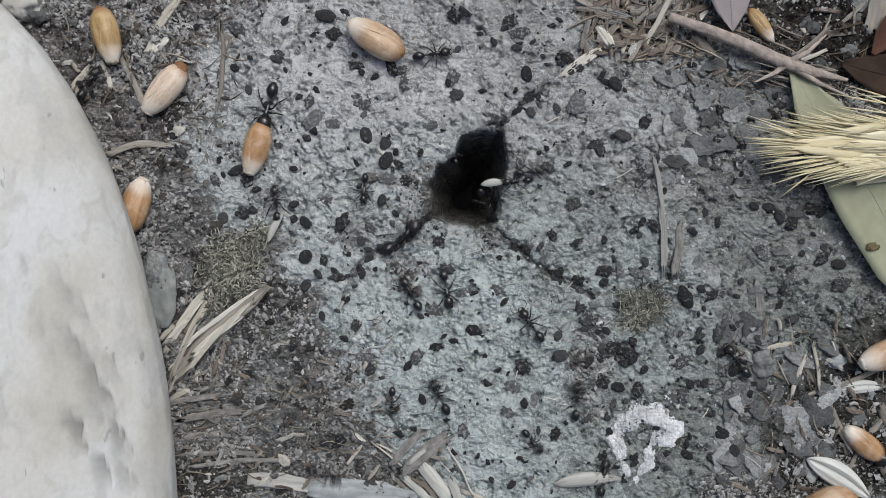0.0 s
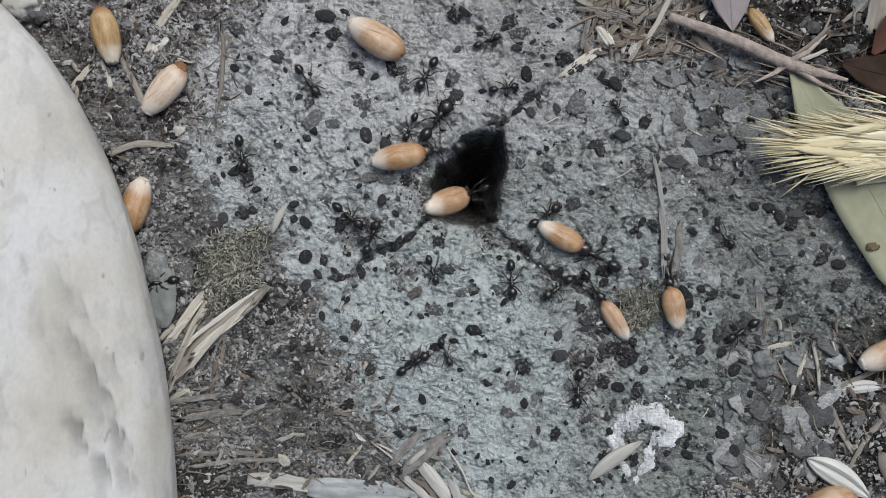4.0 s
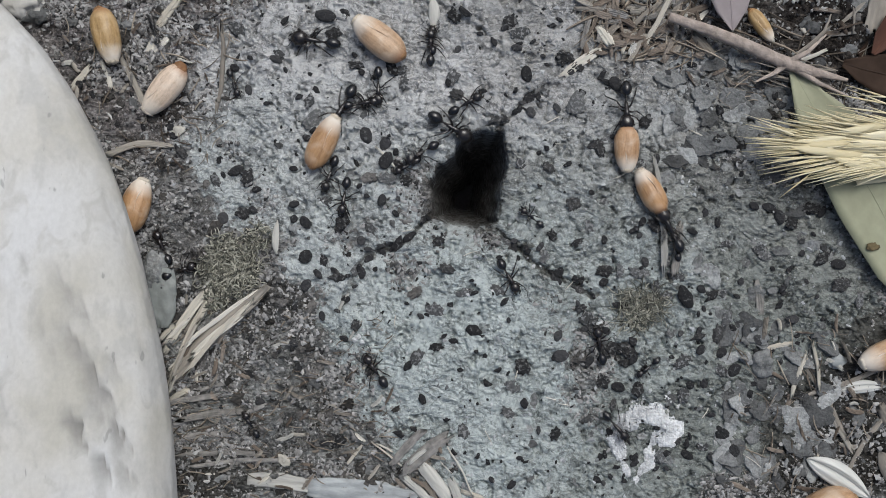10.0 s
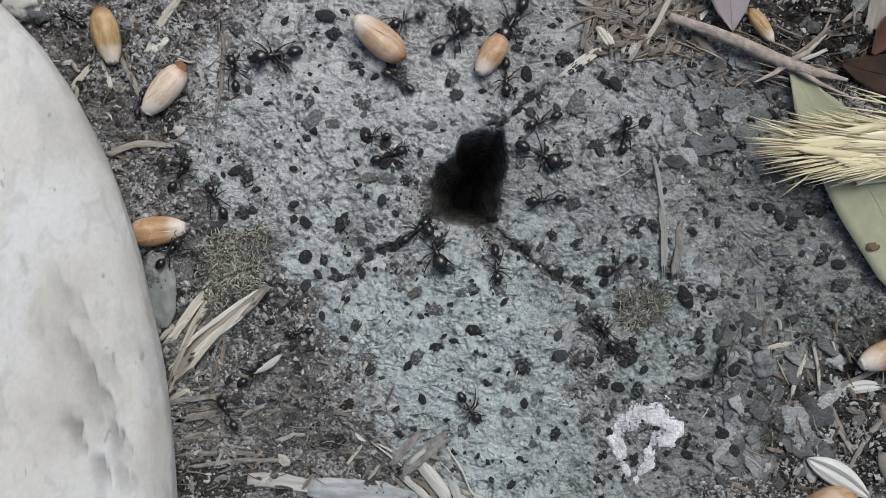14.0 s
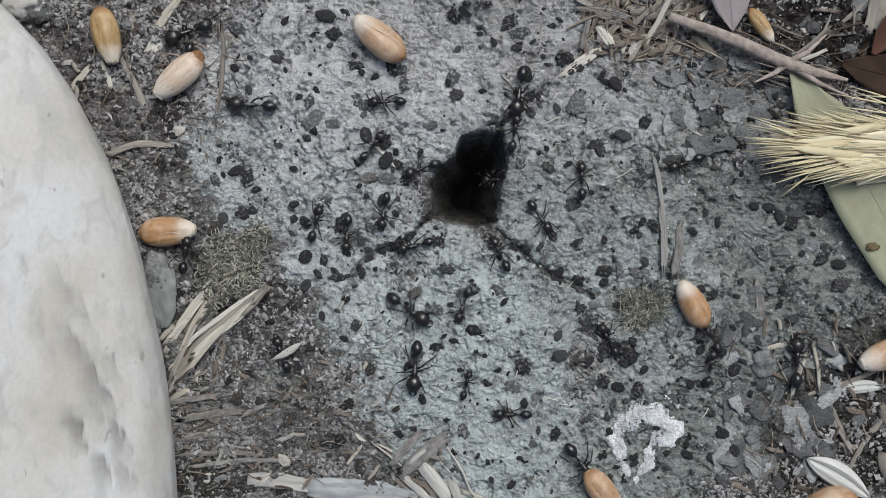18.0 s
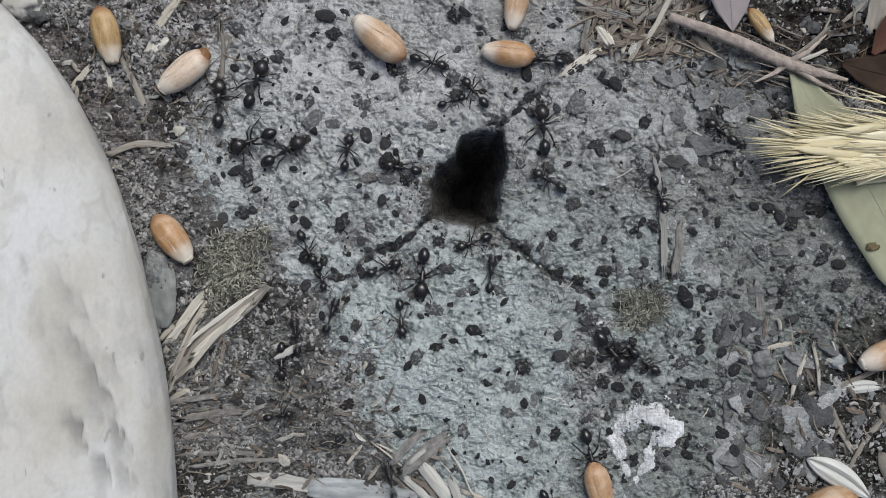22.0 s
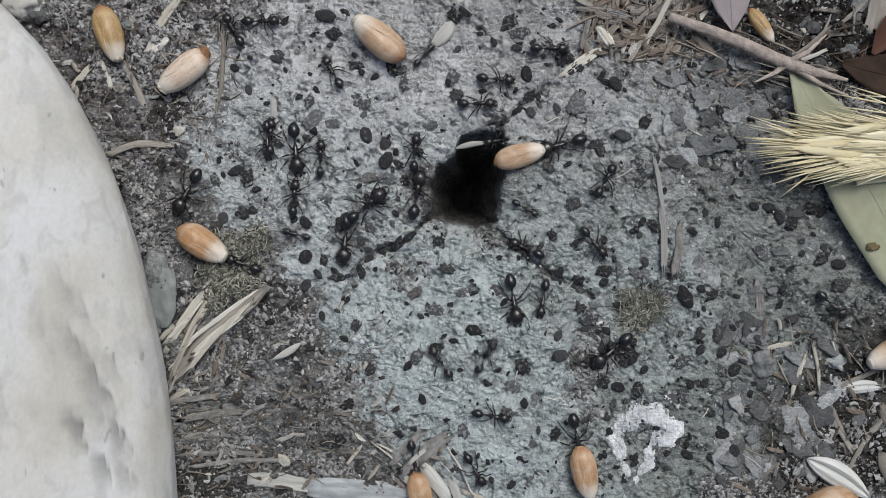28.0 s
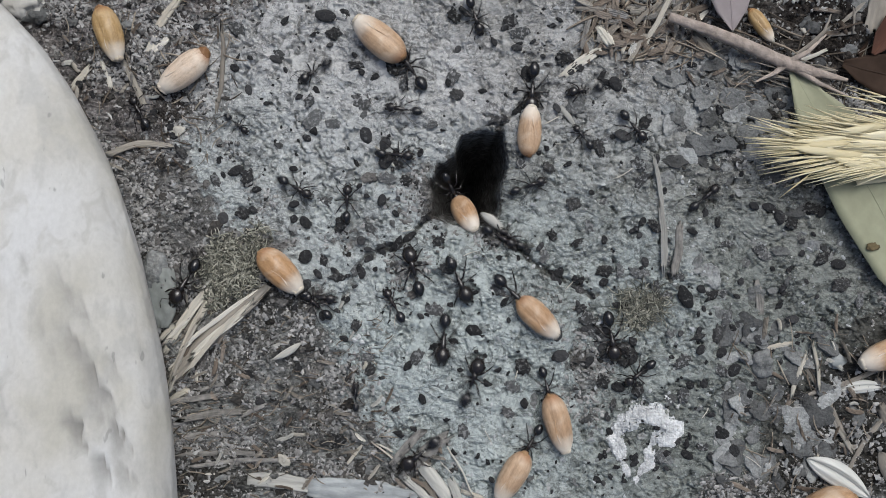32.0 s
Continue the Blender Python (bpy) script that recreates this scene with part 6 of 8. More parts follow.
    haul(chaff(62, 10, "thin white chaff needle at the nest mouth"), ant("s"), [(0, 850, 300, 5, -430), (24.6, 850, 300, 5, -430), (25.5, 876, 237, 2, -6), (26, 860, 270, 2, -100), (26.6, 840, 300, 2, -430), (27.3, 840, 290, 2, -200), (28, 835, 258, 10, -20), (28.5, 905, 240, 40), (29, 983, 215, 120), (29.5, 1075, 205, 175), (30, 1156, 195, 180), (30.5, 1190, 260, 180), (31, 1165, 335, 150), (31.5, 1085, 270, 170), (32, 1002, 206, -52)])
    haul(chaff(50, 12), ant("m"), [(0, 480, -200, 270), (26.6, 470, -80, 270), (27.5, 461, 230, 275), (28, 482, 195, 268), (28.5, 560, 230, 200), (29, 632, 258, 155), (29.5, 700, 300, 150), (30, 776, 344, 150), (30.4, 815, 335, 150, -100), (31, 828, 318, 150, -430)])
    haul(chaff(66, 26), ant("s"), [(0, 640, -200, 200), (26, 640, -80, 200), (27.5, 720, 126, 215), (28, 782, 62, 230), (28.6, 860, -20, 220), (29, 900, -100, 220), (32, 900, -150, 220)])
    haul(chaff(54, 16), ant("s"), [(0, 1700, 480, 240), (28.4, 1680, 470, 240), (29.3, 1380, 440, 240), (30, 1234, 415, 238), (30.5, 1150, 405, 160), (31, 1070, 388, 40), (31.5, 970, 392, -20), (32, 872, 394, -40, -4)])

    # the other ants
    crawl(ant("m"), [(0, 490, 360, 95), (0.3, 515, 348, 26), (0.7, 547, 332, 26), (1, 572, 320, 95), (1.3, 538, 315, 171), (1.7, 492, 307, 171), (2, 458, 302, 138), (2.3, 405, 314, -167), (2.7, 335, 330, -167), (3, 282, 342, -100), (3.5, 285, 500, -110), (5, 285, 500, 70), (5.3, 336, 443, 48), (5.7, 404, 367, 48), (6, 455, 310, 60), (6.3, 447, 271, 102), (6.7, 436, 219, 102), (7, 428, 180, 100), (7.3, 396, 201, -147), (7.7, 352, 229, -147), (8, 320, 250, 100), (8.45, 320, 154, 90), (9.05, 320, 26, 90), (9.5, 320, -70, 90), (10.01, 455, -70, 0), (10.7, 635, -70, 0), (11.21, 770, -70, -90), (11.45, 770, -26, -90), (11.76, 770, 32, -90), (12, 770, 75, -65), (13, 820, 85, 150), (13.3, 790, 71, 155), (13.7, 750, 52, 155), (14, 720, 38, -160), (14.49, 720, -70, -90), (14.91, 920, 950, -90), (15.39, 920, 866, 90), (16.02, 920, 754, 90), (16.5, 920, 670, 80), (17, 890, 850, -100), (17.3, 894, 815, 83), (17.7, 900, 767, 83), (18, 905, 732, -180), (18.3, 880, 728, 172), (18.7, 846, 724, 172), (19, 820, 720, -120), (19.33, 820, 789, -90), (19.77, 820, 881, -90), (20.1, 820, 950, 90), (21.37, 852, 644, 84), (23.05, 894, 236, 84), (24.32, 925, -70, 90), (25, 925, 55, -50), (25.5, 890, 155, -70), (26.1, 864, 168, -152), (26.9, 830, 186, -152), (27.5, 805, 200, 130), (28, 845, 185, 0), (28.3, 870, 178, 16), (28.7, 904, 168, 16), (29, 930, 160, -55), (29.3, 974, 168, -10), (29.7, 1032, 178, -10), (30, 1075, 185, 0), (30.3, 1075, 138, 90), (30.7, 1075, 76, 90), (31, 1075, 30, 30), (31.45, 1075, -70, 90)])
    crawl(ant("s"), [(0, 645, 335, -95), (1, 590, 375, -20), (2, 628, 345, 10), (2.3, 659, 296, 58), (2.7, 701, 230, 58), (3, 732, 180, 30), (3.5, 735, 205, -140), (4.1, 724, 230, -112), (4.9, 710, 264, -112), (5.5, 700, 290, -50), (6, 770, 300, 95), (6.3, 751, 280, 132), (6.7, 727, 252, 132), (7, 708, 232, -92), (7.3, 706, 266, -94), (7.7, 702, 311, -94), (8, 700, 345, -90), (9, 690, 290, 130), (10, 720, 295, -150), (10.3, 711, 346, -100), (10.7, 699, 414, -100), (11, 690, 465, -120), (11.46, 768, 395, 47), (11.71, 797, 358, 47, -60), (11.96, 818, 329, 47, -140), (12.31, 735, 271, -133, -430), (12.39, 817, 328, -138, -140), (12.62, 763, 389, -138), (13, 530, 590, -170), (14, 530, 588, -170), (14.5, 530, 588, 10), (15.1, 540, 562, 68), (15.9, 554, 526, 68), (16.5, 565, 500, 80), (17, 550, 495, -90), (17.3, 506, 508, -163), (17.7, 448, 526, -163), (18, 405, 540, -160), (18.3, 388, 506, 116), (18.7, 366, 460, 116), (19, 350, 425, 30), (19.3, 350, 396, 90), (19.7, 350, 358, 90), (20, 350, 330, 20), (20.3, 377, 342, -24), (20.7, 413, 358, -24), (21, 440, 370, -5), (21.3, 479, 406, -43), (21.7, 531, 454, -43), (22, 570, 490, -80), (23, 575, 425, -120), (23.3, 516, 413, 168), (23.7, 438, 397, 168), (24, 378, 384, -100), (24.3, 446, 412, -25), (24.7, 545, 432, 0), (25, 600, 410, 20), (25.5, 640, 400, -30), (26.5, 660, 425, -100), (27.5, 612, 424, -165), (28, 525, 415, 165), (28.5, 433, 375, 155), (29, 345, 355, 170), (29.3, 338, 330, 106), (29.7, 328, 296, 106), (30, 320, 270, 0), (30.3, 353, 228, 52), (30.7, 397, 172, 52), (31, 430, 130, 90), (31.3, 427, 157, -96), (31.7, 423, 193, -96), (32, 420, 220, -40)])
    crawl(ant("l"), [(0, 712, 420, 40), (0.3, 735, 361, 68), (0.7, 767, 281, 68), (1, 790, 222, 30), (1.3, 776, 262, -110), (1.7, 756, 315, -110), (2, 742, 355, -160), (2.3, 753, 327, 69), (2.7, 767, 290, 69), (3, 778, 262, 80), (3.5, 775, 215, 60), (5.5, 770, 230, 50), (6, 775, 245, 70), (7, 780, 228, 40), (8, 775, 205, -10), (9, 775, 195, 10), (10, 795, 225, -30), (11, 755, 220, 155), (12, 765, 165, 80), (13, 765, 165, 20), (13.3, 776, 136, 70), (13.7, 790, 98, 70), (14, 800, 70, 40), (14.5, 810, 30, 70), (16.5, 855, 50, -40), (17, 920, 95, -45), (17.3, 919, 116, -92), (17.7, 919, 144, -92), (18, 918, 165, -100), (19, 915, 195, 40), (19.3, 940, 188, 16), (19.7, 974, 178, 16), (20, 1000, 170, -5), (21, 955, 185, -175), (22, 960, 230, 95), (22.3, 952, 209, 110), (22.7, 942, 181, 110), (23, 935, 160, -150), (23.43, 877, 231, -124), (23.65, 853, 272, -124, -60), (23.9, 836, 306, -124, -140), (24.25, 772, 324, -124, -430), (30.61, 772, 324, -95, -430), (31.03, 827, 333, -95, -140), (31.31, 824, 373, -95, -60), (31.55, 820, 423, -95), (32, 812, 495, -65)])
    crawl(ant("m"), [(0, 728, 520, 120), (0.3, 699, 486, 130), (0.7, 661, 440, 130), (1, 632, 405, 60), (2, 622, 432, -130), (3, 640, 484, -155), (3.5, 650, 445, 10), (4.1, 660, 416, 70), (4.9, 674, 378, 70), (5.5, 685, 350, -35), (6, 720, 385, 30), (7, 720, 385, 20), (8, 740, 382, 10), (8.3, 734, 332, 97), (8.7, 726, 265, 97), (9, 720, 215, 140), (10, 745, 272, -150), (10.3, 738, 316, -100), (10.7, 728, 376, -100), (11, 720, 420, 30), (11.3, 728, 360, 83), (11.7, 738, 280, 83), (12, 745, 220, 30), (13, 755, 210, -160), (13.3, 740, 190, 128), (13.7, 720, 164, 128), (14, 705, 145, 145), (14.5, 580, 90, 130), (15.1, 613, 92, -3), (15.9, 657, 94, -3), (16.5, 690, 95, -120), (17, 682, 150, -80), (18, 685, 182, -180), (18.3, 656, 190, -164), (18.7, 618, 202, -164), (19, 590, 210, -180), (20, 580, 220, 20), (21, 635, 225, -120), (22, 615, 270, 80), (22.3, 638, 244, 49), (22.7, 668, 210, 49), (23, 690, 185, 170), (23.3, 646, 142, 135), (23.7, 588, 84, 135), (24, 545, 40, 140), (24.3, 548, 61, -82), (24.7, 552, 89, -82), (25, 555, 110, -80), (25.5, 560, 110, -50), (27.5, 570, 95, -30), (28, 590, 130, 120), (28.3, 556, 133, -175), (28.7, 510, 137, -175), (29, 475, 140, 85), (29.3, 475, 77, 90), (29.7, 475, -7, 90), (30, 475, -70, 90), (30.38, 842, -70, -90), (31, 842, 45, -100), (32, 840, 30, -70)])
    crawl(ant("m"), [(0, 790, 512, -80), (1, 858, 512, 115), (1.3, 802, 514, -178), (1.7, 728, 516, -178), (2, 672, 518, -120), (2.3, 643, 502, 151), (2.7, 604, 481, 151), (3, 575, 465, 160), (3.5, 625, 385, 15), (5.5, 590, 378, -165), (6, 582, 378, -170), (6.3, 542, 346, 141), (6.7, 488, 302, 141), (7, 448, 270, -120), (7.3, 482, 297, -39), (7.7, 526, 333, -39), (8, 560, 360, -70), (8.3, 538, 384, -133), (8.7, 508, 416, -133), (9, 485, 440, -100), (9.3, 436, 452, -166), (9.7, 370, 468, -166), (10, 320, 480, 20), (10.3, 377, 448, 30), (10.7, 453, 404, 30), (11, 510, 372, 0), (11.3, 460, 377, -174), (11.7, 394, 385, -174), (12, 345, 390, -150), (12.3, 370, 405, -30), (12.7, 404, 425, -30), (13, 430, 440, 110), (13.3, 416, 414, 118), (13.7, 398, 380, 118), (14, 385, 355, 120), (14.5, 385, 355, -60), (15.1, 438, 380, -26), (15.9, 508, 414, -26), (16.5, 560, 440, 20), (17, 580, 430, 70), (18, 615, 415, -95), (18.3, 596, 470, -109), (18.7, 570, 544, -109), (19, 550, 600, -60), (20, 520, 570, 60), (20.3, 514, 534, 99), (20.7, 506, 486, 99), (21, 500, 450, -60), (21.3, 500, 507, -90), (21.7, 500, 583, -90), (22, 500, 640, -90), (22.3, 461, 628, 163), (22.7, 409, 612, 163), (23, 370, 600, -150), (24, 430, 630, 30), (25, 430, 660, -110), (25.5, 330, 640, -150), (26.1, 297, 552, 110), (26.9, 253, 434, 110), (27.5, 220, 345, 120), (28, 215, 350, 100), (29, 225, 320, 60), (30, 225, 320, 60), (30.3, 234, 281, 77), (30.7, 246, 229, 77), (31, 255, 190, 120), (32, 250, 200, 120)])
    crawl(ant("m"), [(0, 940, 575, 125), (1, 985, 532, 170), (1.67, 880, 403, 126), (2.03, 855, 362, 126, -60), (2.28, 837, 330, 126, -140), (2.63, 883, 283, 126, -430), (3.7, 883, 283, -118, -430), (4.12, 821, 331, -118, -140), (4.4, 807, 367, -118, -60), (4.96, 787, 411, -118), (5.27, 750, 475, -120), (5.69, 702, 561, -120), (6, 665, 625, -75), (6.3, 622, 594, 144), (6.7, 564, 552, 144), (7, 520, 520, 140), (7.3, 553, 508, 20), (7.7, 597, 492, 20), (8, 630, 480, 60), (8.3, 612, 454, 125), (8.7, 588, 420, 125), (9, 570, 395, -175), (10, 610, 350, -100), (11, 545, 375, -180), (11.3, 548, 350, 83), (11.7, 552, 317, 83), (12, 555, 292, 8), (12.3, 596, 291, 1), (12.7, 650, 291, 1), (13, 690, 290, -10), (14, 690, 275, 20), (14.5, 740, 325, 40), (16.5, 735, 270, 60), (17, 760, 235, 50), (18, 745, 300, -160), (18.4, 784, 306, -12, -60), (18.65, 813, 315, -12, -140), (19, 883, 283, -12, -430), (19.87, 883, 283, -91, -430), (20.29, 828, 303, 89, -140), (20.57, 829, 263, 89, -60), (20.72, 829, 213, 89), (21, 830, 185, 90), (22, 840, 165, 130), (23, 825, 175, -100), (23.3, 801, 200, -133), (23.7, 769, 234, -133), (24, 745, 260, -145), (24.3, 746, 284, -86), (24.7, 748, 316, -86), (25, 750, 340, -90), (25.5, 760, 350, 90), (27.5, 740, 300, 80), (28, 735, 270, 85), (29, 740, 245, -80), (29.3, 738, 267, -94), (29.7, 736, 296, -94), (30, 735, 318, 150), (30.3, 704, 293, 142), (30.7, 662, 260, 142), (31, 630, 235, -180), (31.3, 651, 247, -30), (31.7, 679, 263, -30), (32, 700, 275, -5)])
    crawl(ant("m"), [(0, 1020, 708, 85), (0.3, 1087, 696, 10), (0.7, 1175, 680, 10), (1, 1242, 668, 30), (1.41, 1242, 753, -90), (1.95, 1242, 865, -90), (2.36, 1242, 950, -90), (3.02, 1148, 950, 180), (3.9, 1024, 950, 180), (4.56, 930, 950, 90), (4.84, 930, 899, 90), (5.22, 930, 831, 90), (5.5, 930, 780, 120), (6, 970, 740, -92), (6.3, 970, 803, -90), (6.7, 970, 887, -90), (7, 970, 950, -90), (7.56, 970, 950, 90), (7.99, 970, 874, 90), (8.57, 970, 772, 90), (9, 970, 695, 170), (9.37, 970, 772, -90), (9.85, 970, 874, -90), (10.22, 970, 950, -90), (11.68, 1040, 950, 90), (12.08, 1040, 880, 90), (12.6, 1040, 786, 90), (13, 1040, 715, 80), (13.3, 1049, 678, 77), (13.7, 1061, 628, 77), (14, 1070, 590, 120), (14.5, 1070, 620, 100), (16.5, 1070, 600, 100), (17, 1070, 600, -85), (17.3, 1126, 615, -15), (17.7, 1200, 635, -15), (18, 1255, 650, 80), (18.3, 1277, 594, 69), (18.7, 1305, 520, 69), (19, 1327, 465, 90), (19.3, 1301, 458, 164), (19.7, 1266, 448, 164), (20, 1240, 440, 20), (20.3, 1255, 380, 76), (20.7, 1275, 300, 76), (21, 1290, 240, 140), (22, 1275, 235, 140), (22.3, 1226, 209, 152), (22.7, 1160, 174, 152), (23, 1110, 148, -180), (23.3, 1164, 177, -28), (23.7, 1236, 216, -28), (24, 1290, 245, 130), (24.45, 1290, 150, 90), (25.05, 1290, 24, 90), (25.5, 1290, -70, -90), (25.87, 1178, 236, -110), (26.37, 1028, 644, -110), (26.74, 915, 950, -90), (26.97, 915, 908, 90), (27.27, 915, 852, 90), (27.5, 915, 810, 95), (28, 870, 735, -10), (28.3, 900, 764, -44), (28.7, 940, 802, -44), (29, 970, 830, -80), (30, 980, 855, -160), (30.43, 980, 950, 90), (30.89, 558, -70, 90), (31.22, 558, -11, -90), (31.67, 558, 69, -90), (32, 558, 128, -145)])
    crawl(ant("s"), [(0, 942, 780, -50), (0.3, 974, 769, 20), (0.7, 1016, 753, 20), (1, 1048, 742, -140), (1.3, 1048, 812, -90), (1.69, 1048, 905, -90), (1.99, 1048, 975, 90), (2.09, 205, -95, 90), (2.36, 205, 20, -90), (2.73, 205, 172, -90), (3, 205, 287, -140), (5, 205, 287, 40), (5.3, 211, 246, 82), (5.7, 219, 191, 82), (6, 225, 150, 30), (6.3, 243, 120, 59), (6.7, 267, 80, 59), (7, 285, 50, 50), (7.3, 327, 59, -12), (7.7, 383, 71, -12), (8, 425, 80, 60), (8.3, 466, 60, 27), (8.7, 520, 32, 27), (9, 560, 12, -170), (9.3, 516, 53, -136), (9.7, 458, 109, -136), (10, 415, 150, -70), (10.3, 418, 173, -83), (10.7, 422, 205, -83), (11, 425, 228, -165), (12, 375, 190, 130), (12.3, 390, 152, 68), (12.7, 410, 102, 68), (13, 425, 65, 95), (13.62, 425, -95, -90), (14.12, 545, 226, -70), (14.79, 705, 654, -70), (15.29, 825, 975, -90), (15.65, 825, 903, 90), (16.14, 825, 807, 90), (16.5, 825, 735, 160), (17, 825, 745, 0), (18, 825, 680, 75), (19, 780, 680, -85), (19.39, 780, 768, -90), (19.91, 780, 886, -90), (20.3, 780, 975, -90), (23.39, 735, 975, 180), (27.5, 675, 975, 180), (30.59, 630, 975, 90), (31.01, 630, 892, 90), (31.58, 630, 782, 90), (32, 630, 700, 90)])
    crawl(ant("m"), [(0, 1066, 843, 80), (0.3, 1087, 782, 71), (0.7, 1114, 701, 71), (1, 1135, 640, 100), (2, 1135, 640, 100), (2.3, 1134, 614, 93), (2.7, 1132, 578, 93), (3, 1130, 552, -110), (3.5, 1015, 700, -60), (5.5, 1045, 645, 145), (6, 1045, 640, 150), (7, 1035, 635, 150), (8, 1065, 620, 90), (9, 1050, 620, 100), (10, 1060, 610, 100), (11, 1062, 620, 100), (12, 1060, 620, 100), (13, 1065, 610, 110), (13.3, 1074, 568, 78), (13.7, 1086, 512, 78), (14, 1095, 470, -150), (14.5, 920, 435, 160), (15.1, 948, 424, 20), (15.9, 986, 410, 20), (16.5, 1015, 400, 150), (17, 955, 370, 160), (18, 955, 385, -55), (18.3, 950, 422, -97), (18.7, 944, 472, -97), (19, 940, 510, 95), (19.3, 934, 462, 97), (19.7, 926, 398, 97), (20, 920, 350, 80), (20.3, 965, 341, 11), (20.7, 1025, 329, 11), (21, 1070, 320, -40), (21.3, 1040, 320, 180), (21.7, 1000, 320, 180), (22, 970, 320, 150), (22.3, 1002, 304, 28), (22.7, 1044, 282, 28), (23, 1075, 265, -40), (23.3, 1034, 298, -141), (23.7, 980, 342, -141), (24, 940, 375, 130), (24.3, 946, 344, 79), (24.7, 954, 302, 79), (25, 960, 270, -10), (25.5, 970, 290, 170), (26.1, 954, 335, -110), (26.9, 932, 395, -110), (27.5, 915, 440, -30), (28, 930, 440, 155), (28.3, 906, 440, 180), (28.7, 874, 440, 180), (29, 850, 440, -100), (29.3, 862, 500, -79), (29.7, 878, 580, -79), (30, 890, 640, -70), (30.26, 876, 574, 102), (30.61, 858, 487, 102), (30.87, 845, 421, 101), (31.34, 837, 372, 101, -60), (31.59, 831, 333, 101, -140), (31.94, 734, 242, 101, -430)])
    crawl(ant("m"), [(0, 765, 98, 10), (1, 760, 102, -175), (2, 756, 142, -88), (3, 760, 140, -80), (3.5, 760, 140, -85), (5.5, 735, 115, 130), (6, 722, 98, 130), (7, 710, 72, 170), (8, 690, 135, -140), (9, 660, 130, -160), (10, 670, 155, -90), (10.54, 767, 243, -46), (10.84, 797, 279, -46, -60), (11.09, 818, 307, -46, -140), (11.44, 771, 295, 134, -430), (11.64, 816, 326, -146, -140), (11.74, 791, 349, -146, -60), (12.18, 755, 376, -146), (12.43, 708, 404, -149), (12.75, 646, 442, -149), (13, 600, 470, -165), (13.3, 640, 452, 24), (13.7, 694, 428, 24), (14, 735, 410, 40), (14.5, 740, 410, 45), (16.5, 745, 390, 40), (17, 735, 395, -150), (18, 735, 435, -165), (19, 725, 425, 150), (19.3, 720, 402, 101), (19.7, 714, 372, 101), (20, 710, 350, 80), (21, 715, 290, 160), (22, 710, 298, 170), (23, 750, 280, -120), (24, 720, 340, -80), (24.3, 696, 367, -132), (24.7, 664, 403, -132), (25, 640, 430, -140), (25.5, 620, 325, 100), (26.1, 588, 338, -157), (26.9, 546, 356, -157), (27.5, 515, 370, -85), (28, 522, 350, 85), (28.3, 550, 350, 0), (28.7, 587, 350, 0), (29, 615, 350, -15), (30, 615, 360, 15), (31, 600, 375, 20), (32, 615, 360, 88)])
    crawl(ant("s"), [(0, 694, 710, -92), (0.3, 733, 712, -2), (0.7, 786, 714, -2), (1, 825, 715, -90), (2, 867, 716, 80), (2.3, 843, 707, 159), (2.7, 812, 695, 159), (3, 788, 686, 175), (3.5, 775, 585, -50), (4.1, 793, 634, -70), (4.9, 817, 700, -70), (5.5, 835, 750, -60), (6, 880, 700, 88), (6.3, 889, 678, 68), (6.7, 901, 648, 68), (7, 910, 625, -70), (7.3, 960, 668, -41), (7.7, 1026, 726, -41), (8, 1075, 770, 60), (8.3, 1096, 756, 34), (8.7, 1124, 736, 34), (9, 1145, 722, -10), (9.3, 1145, 700, 90), (9.7, 1145, 672, 90), (10, 1145, 650, -140), (10.44, 1145, 748, -90), (11.01, 1145, 878, -90), (11.45, 1145, 975, 90), (11.7, 836, 654, 134), (12.04, 424, 226, 134), (12.29, 115, -95, 90), (12.5, 115, -48, -90), (12.79, 115, 14, -90), (13, 115, 60, -160), (14, 130, 35, 150), (14.5, 95, 60, 20), (15.1, 95, -95, -90), (15.44, 345, 975, -90), (15.76, 345, 910, 90), (16.18, 345, 824, 90), (16.5, 345, 760, 60), (17, 345, 760, -120), (17.27, 345, 824, -90), (17.63, 345, 910, -90), (17.9, 345, 975, -90), (18, 540, 975, 90), (18.3, 540, 903, 90), (18.7, 540, 807, 90), (19, 540, 735, 130), (20, 525, 715, 140), (21, 510, 700, 100), (22, 495, 735, 10), (23, 540, 720, -160), (23.3, 512, 726, -168), (23.7, 474, 734, -168), (24, 445, 740, -110), (24.3, 445, 810, -90), (24.7, 445, 904, -90), (25, 445, 975, -90)])
    crawl(ant("m"), [(0, 778, 700, 115), (0.3, 819, 676, 30), (0.7, 874, 644, 30), (1, 915, 620, 60), (2, 948, 636, 125), (3, 935, 572, 10), (3.5, 1000, 490, 85), (4.1, 982, 514, -127), (4.9, 958, 546, -127), (5.5, 940, 570, -120), (6, 890, 590, -92), (7, 840, 590, 90), (7.3, 819, 585, 166), (7.7, 791, 578, 166), (8, 770, 573, -15), (8.3, 804, 545, 39), (8.7, 850, 508, 39), (9, 885, 480, -55), (10, 900, 490, -60), (10.3, 903, 542, -87), (10.7, 907, 612, -87), (11, 910, 665, -85), (11.3, 872, 660, 173), (11.7, 822, 654, 173), (12, 785, 650, -92), (12.3, 826, 666, -22), (12.7, 880, 688, -22), (13, 920, 705, -60), (13.3, 893, 710, -171), (13.7, 857, 716, -171), (14, 830, 720, -55), (14.33, 830, 804, -90), (14.77, 830, 916, -90), (15.1, 830, 1000, -90)])
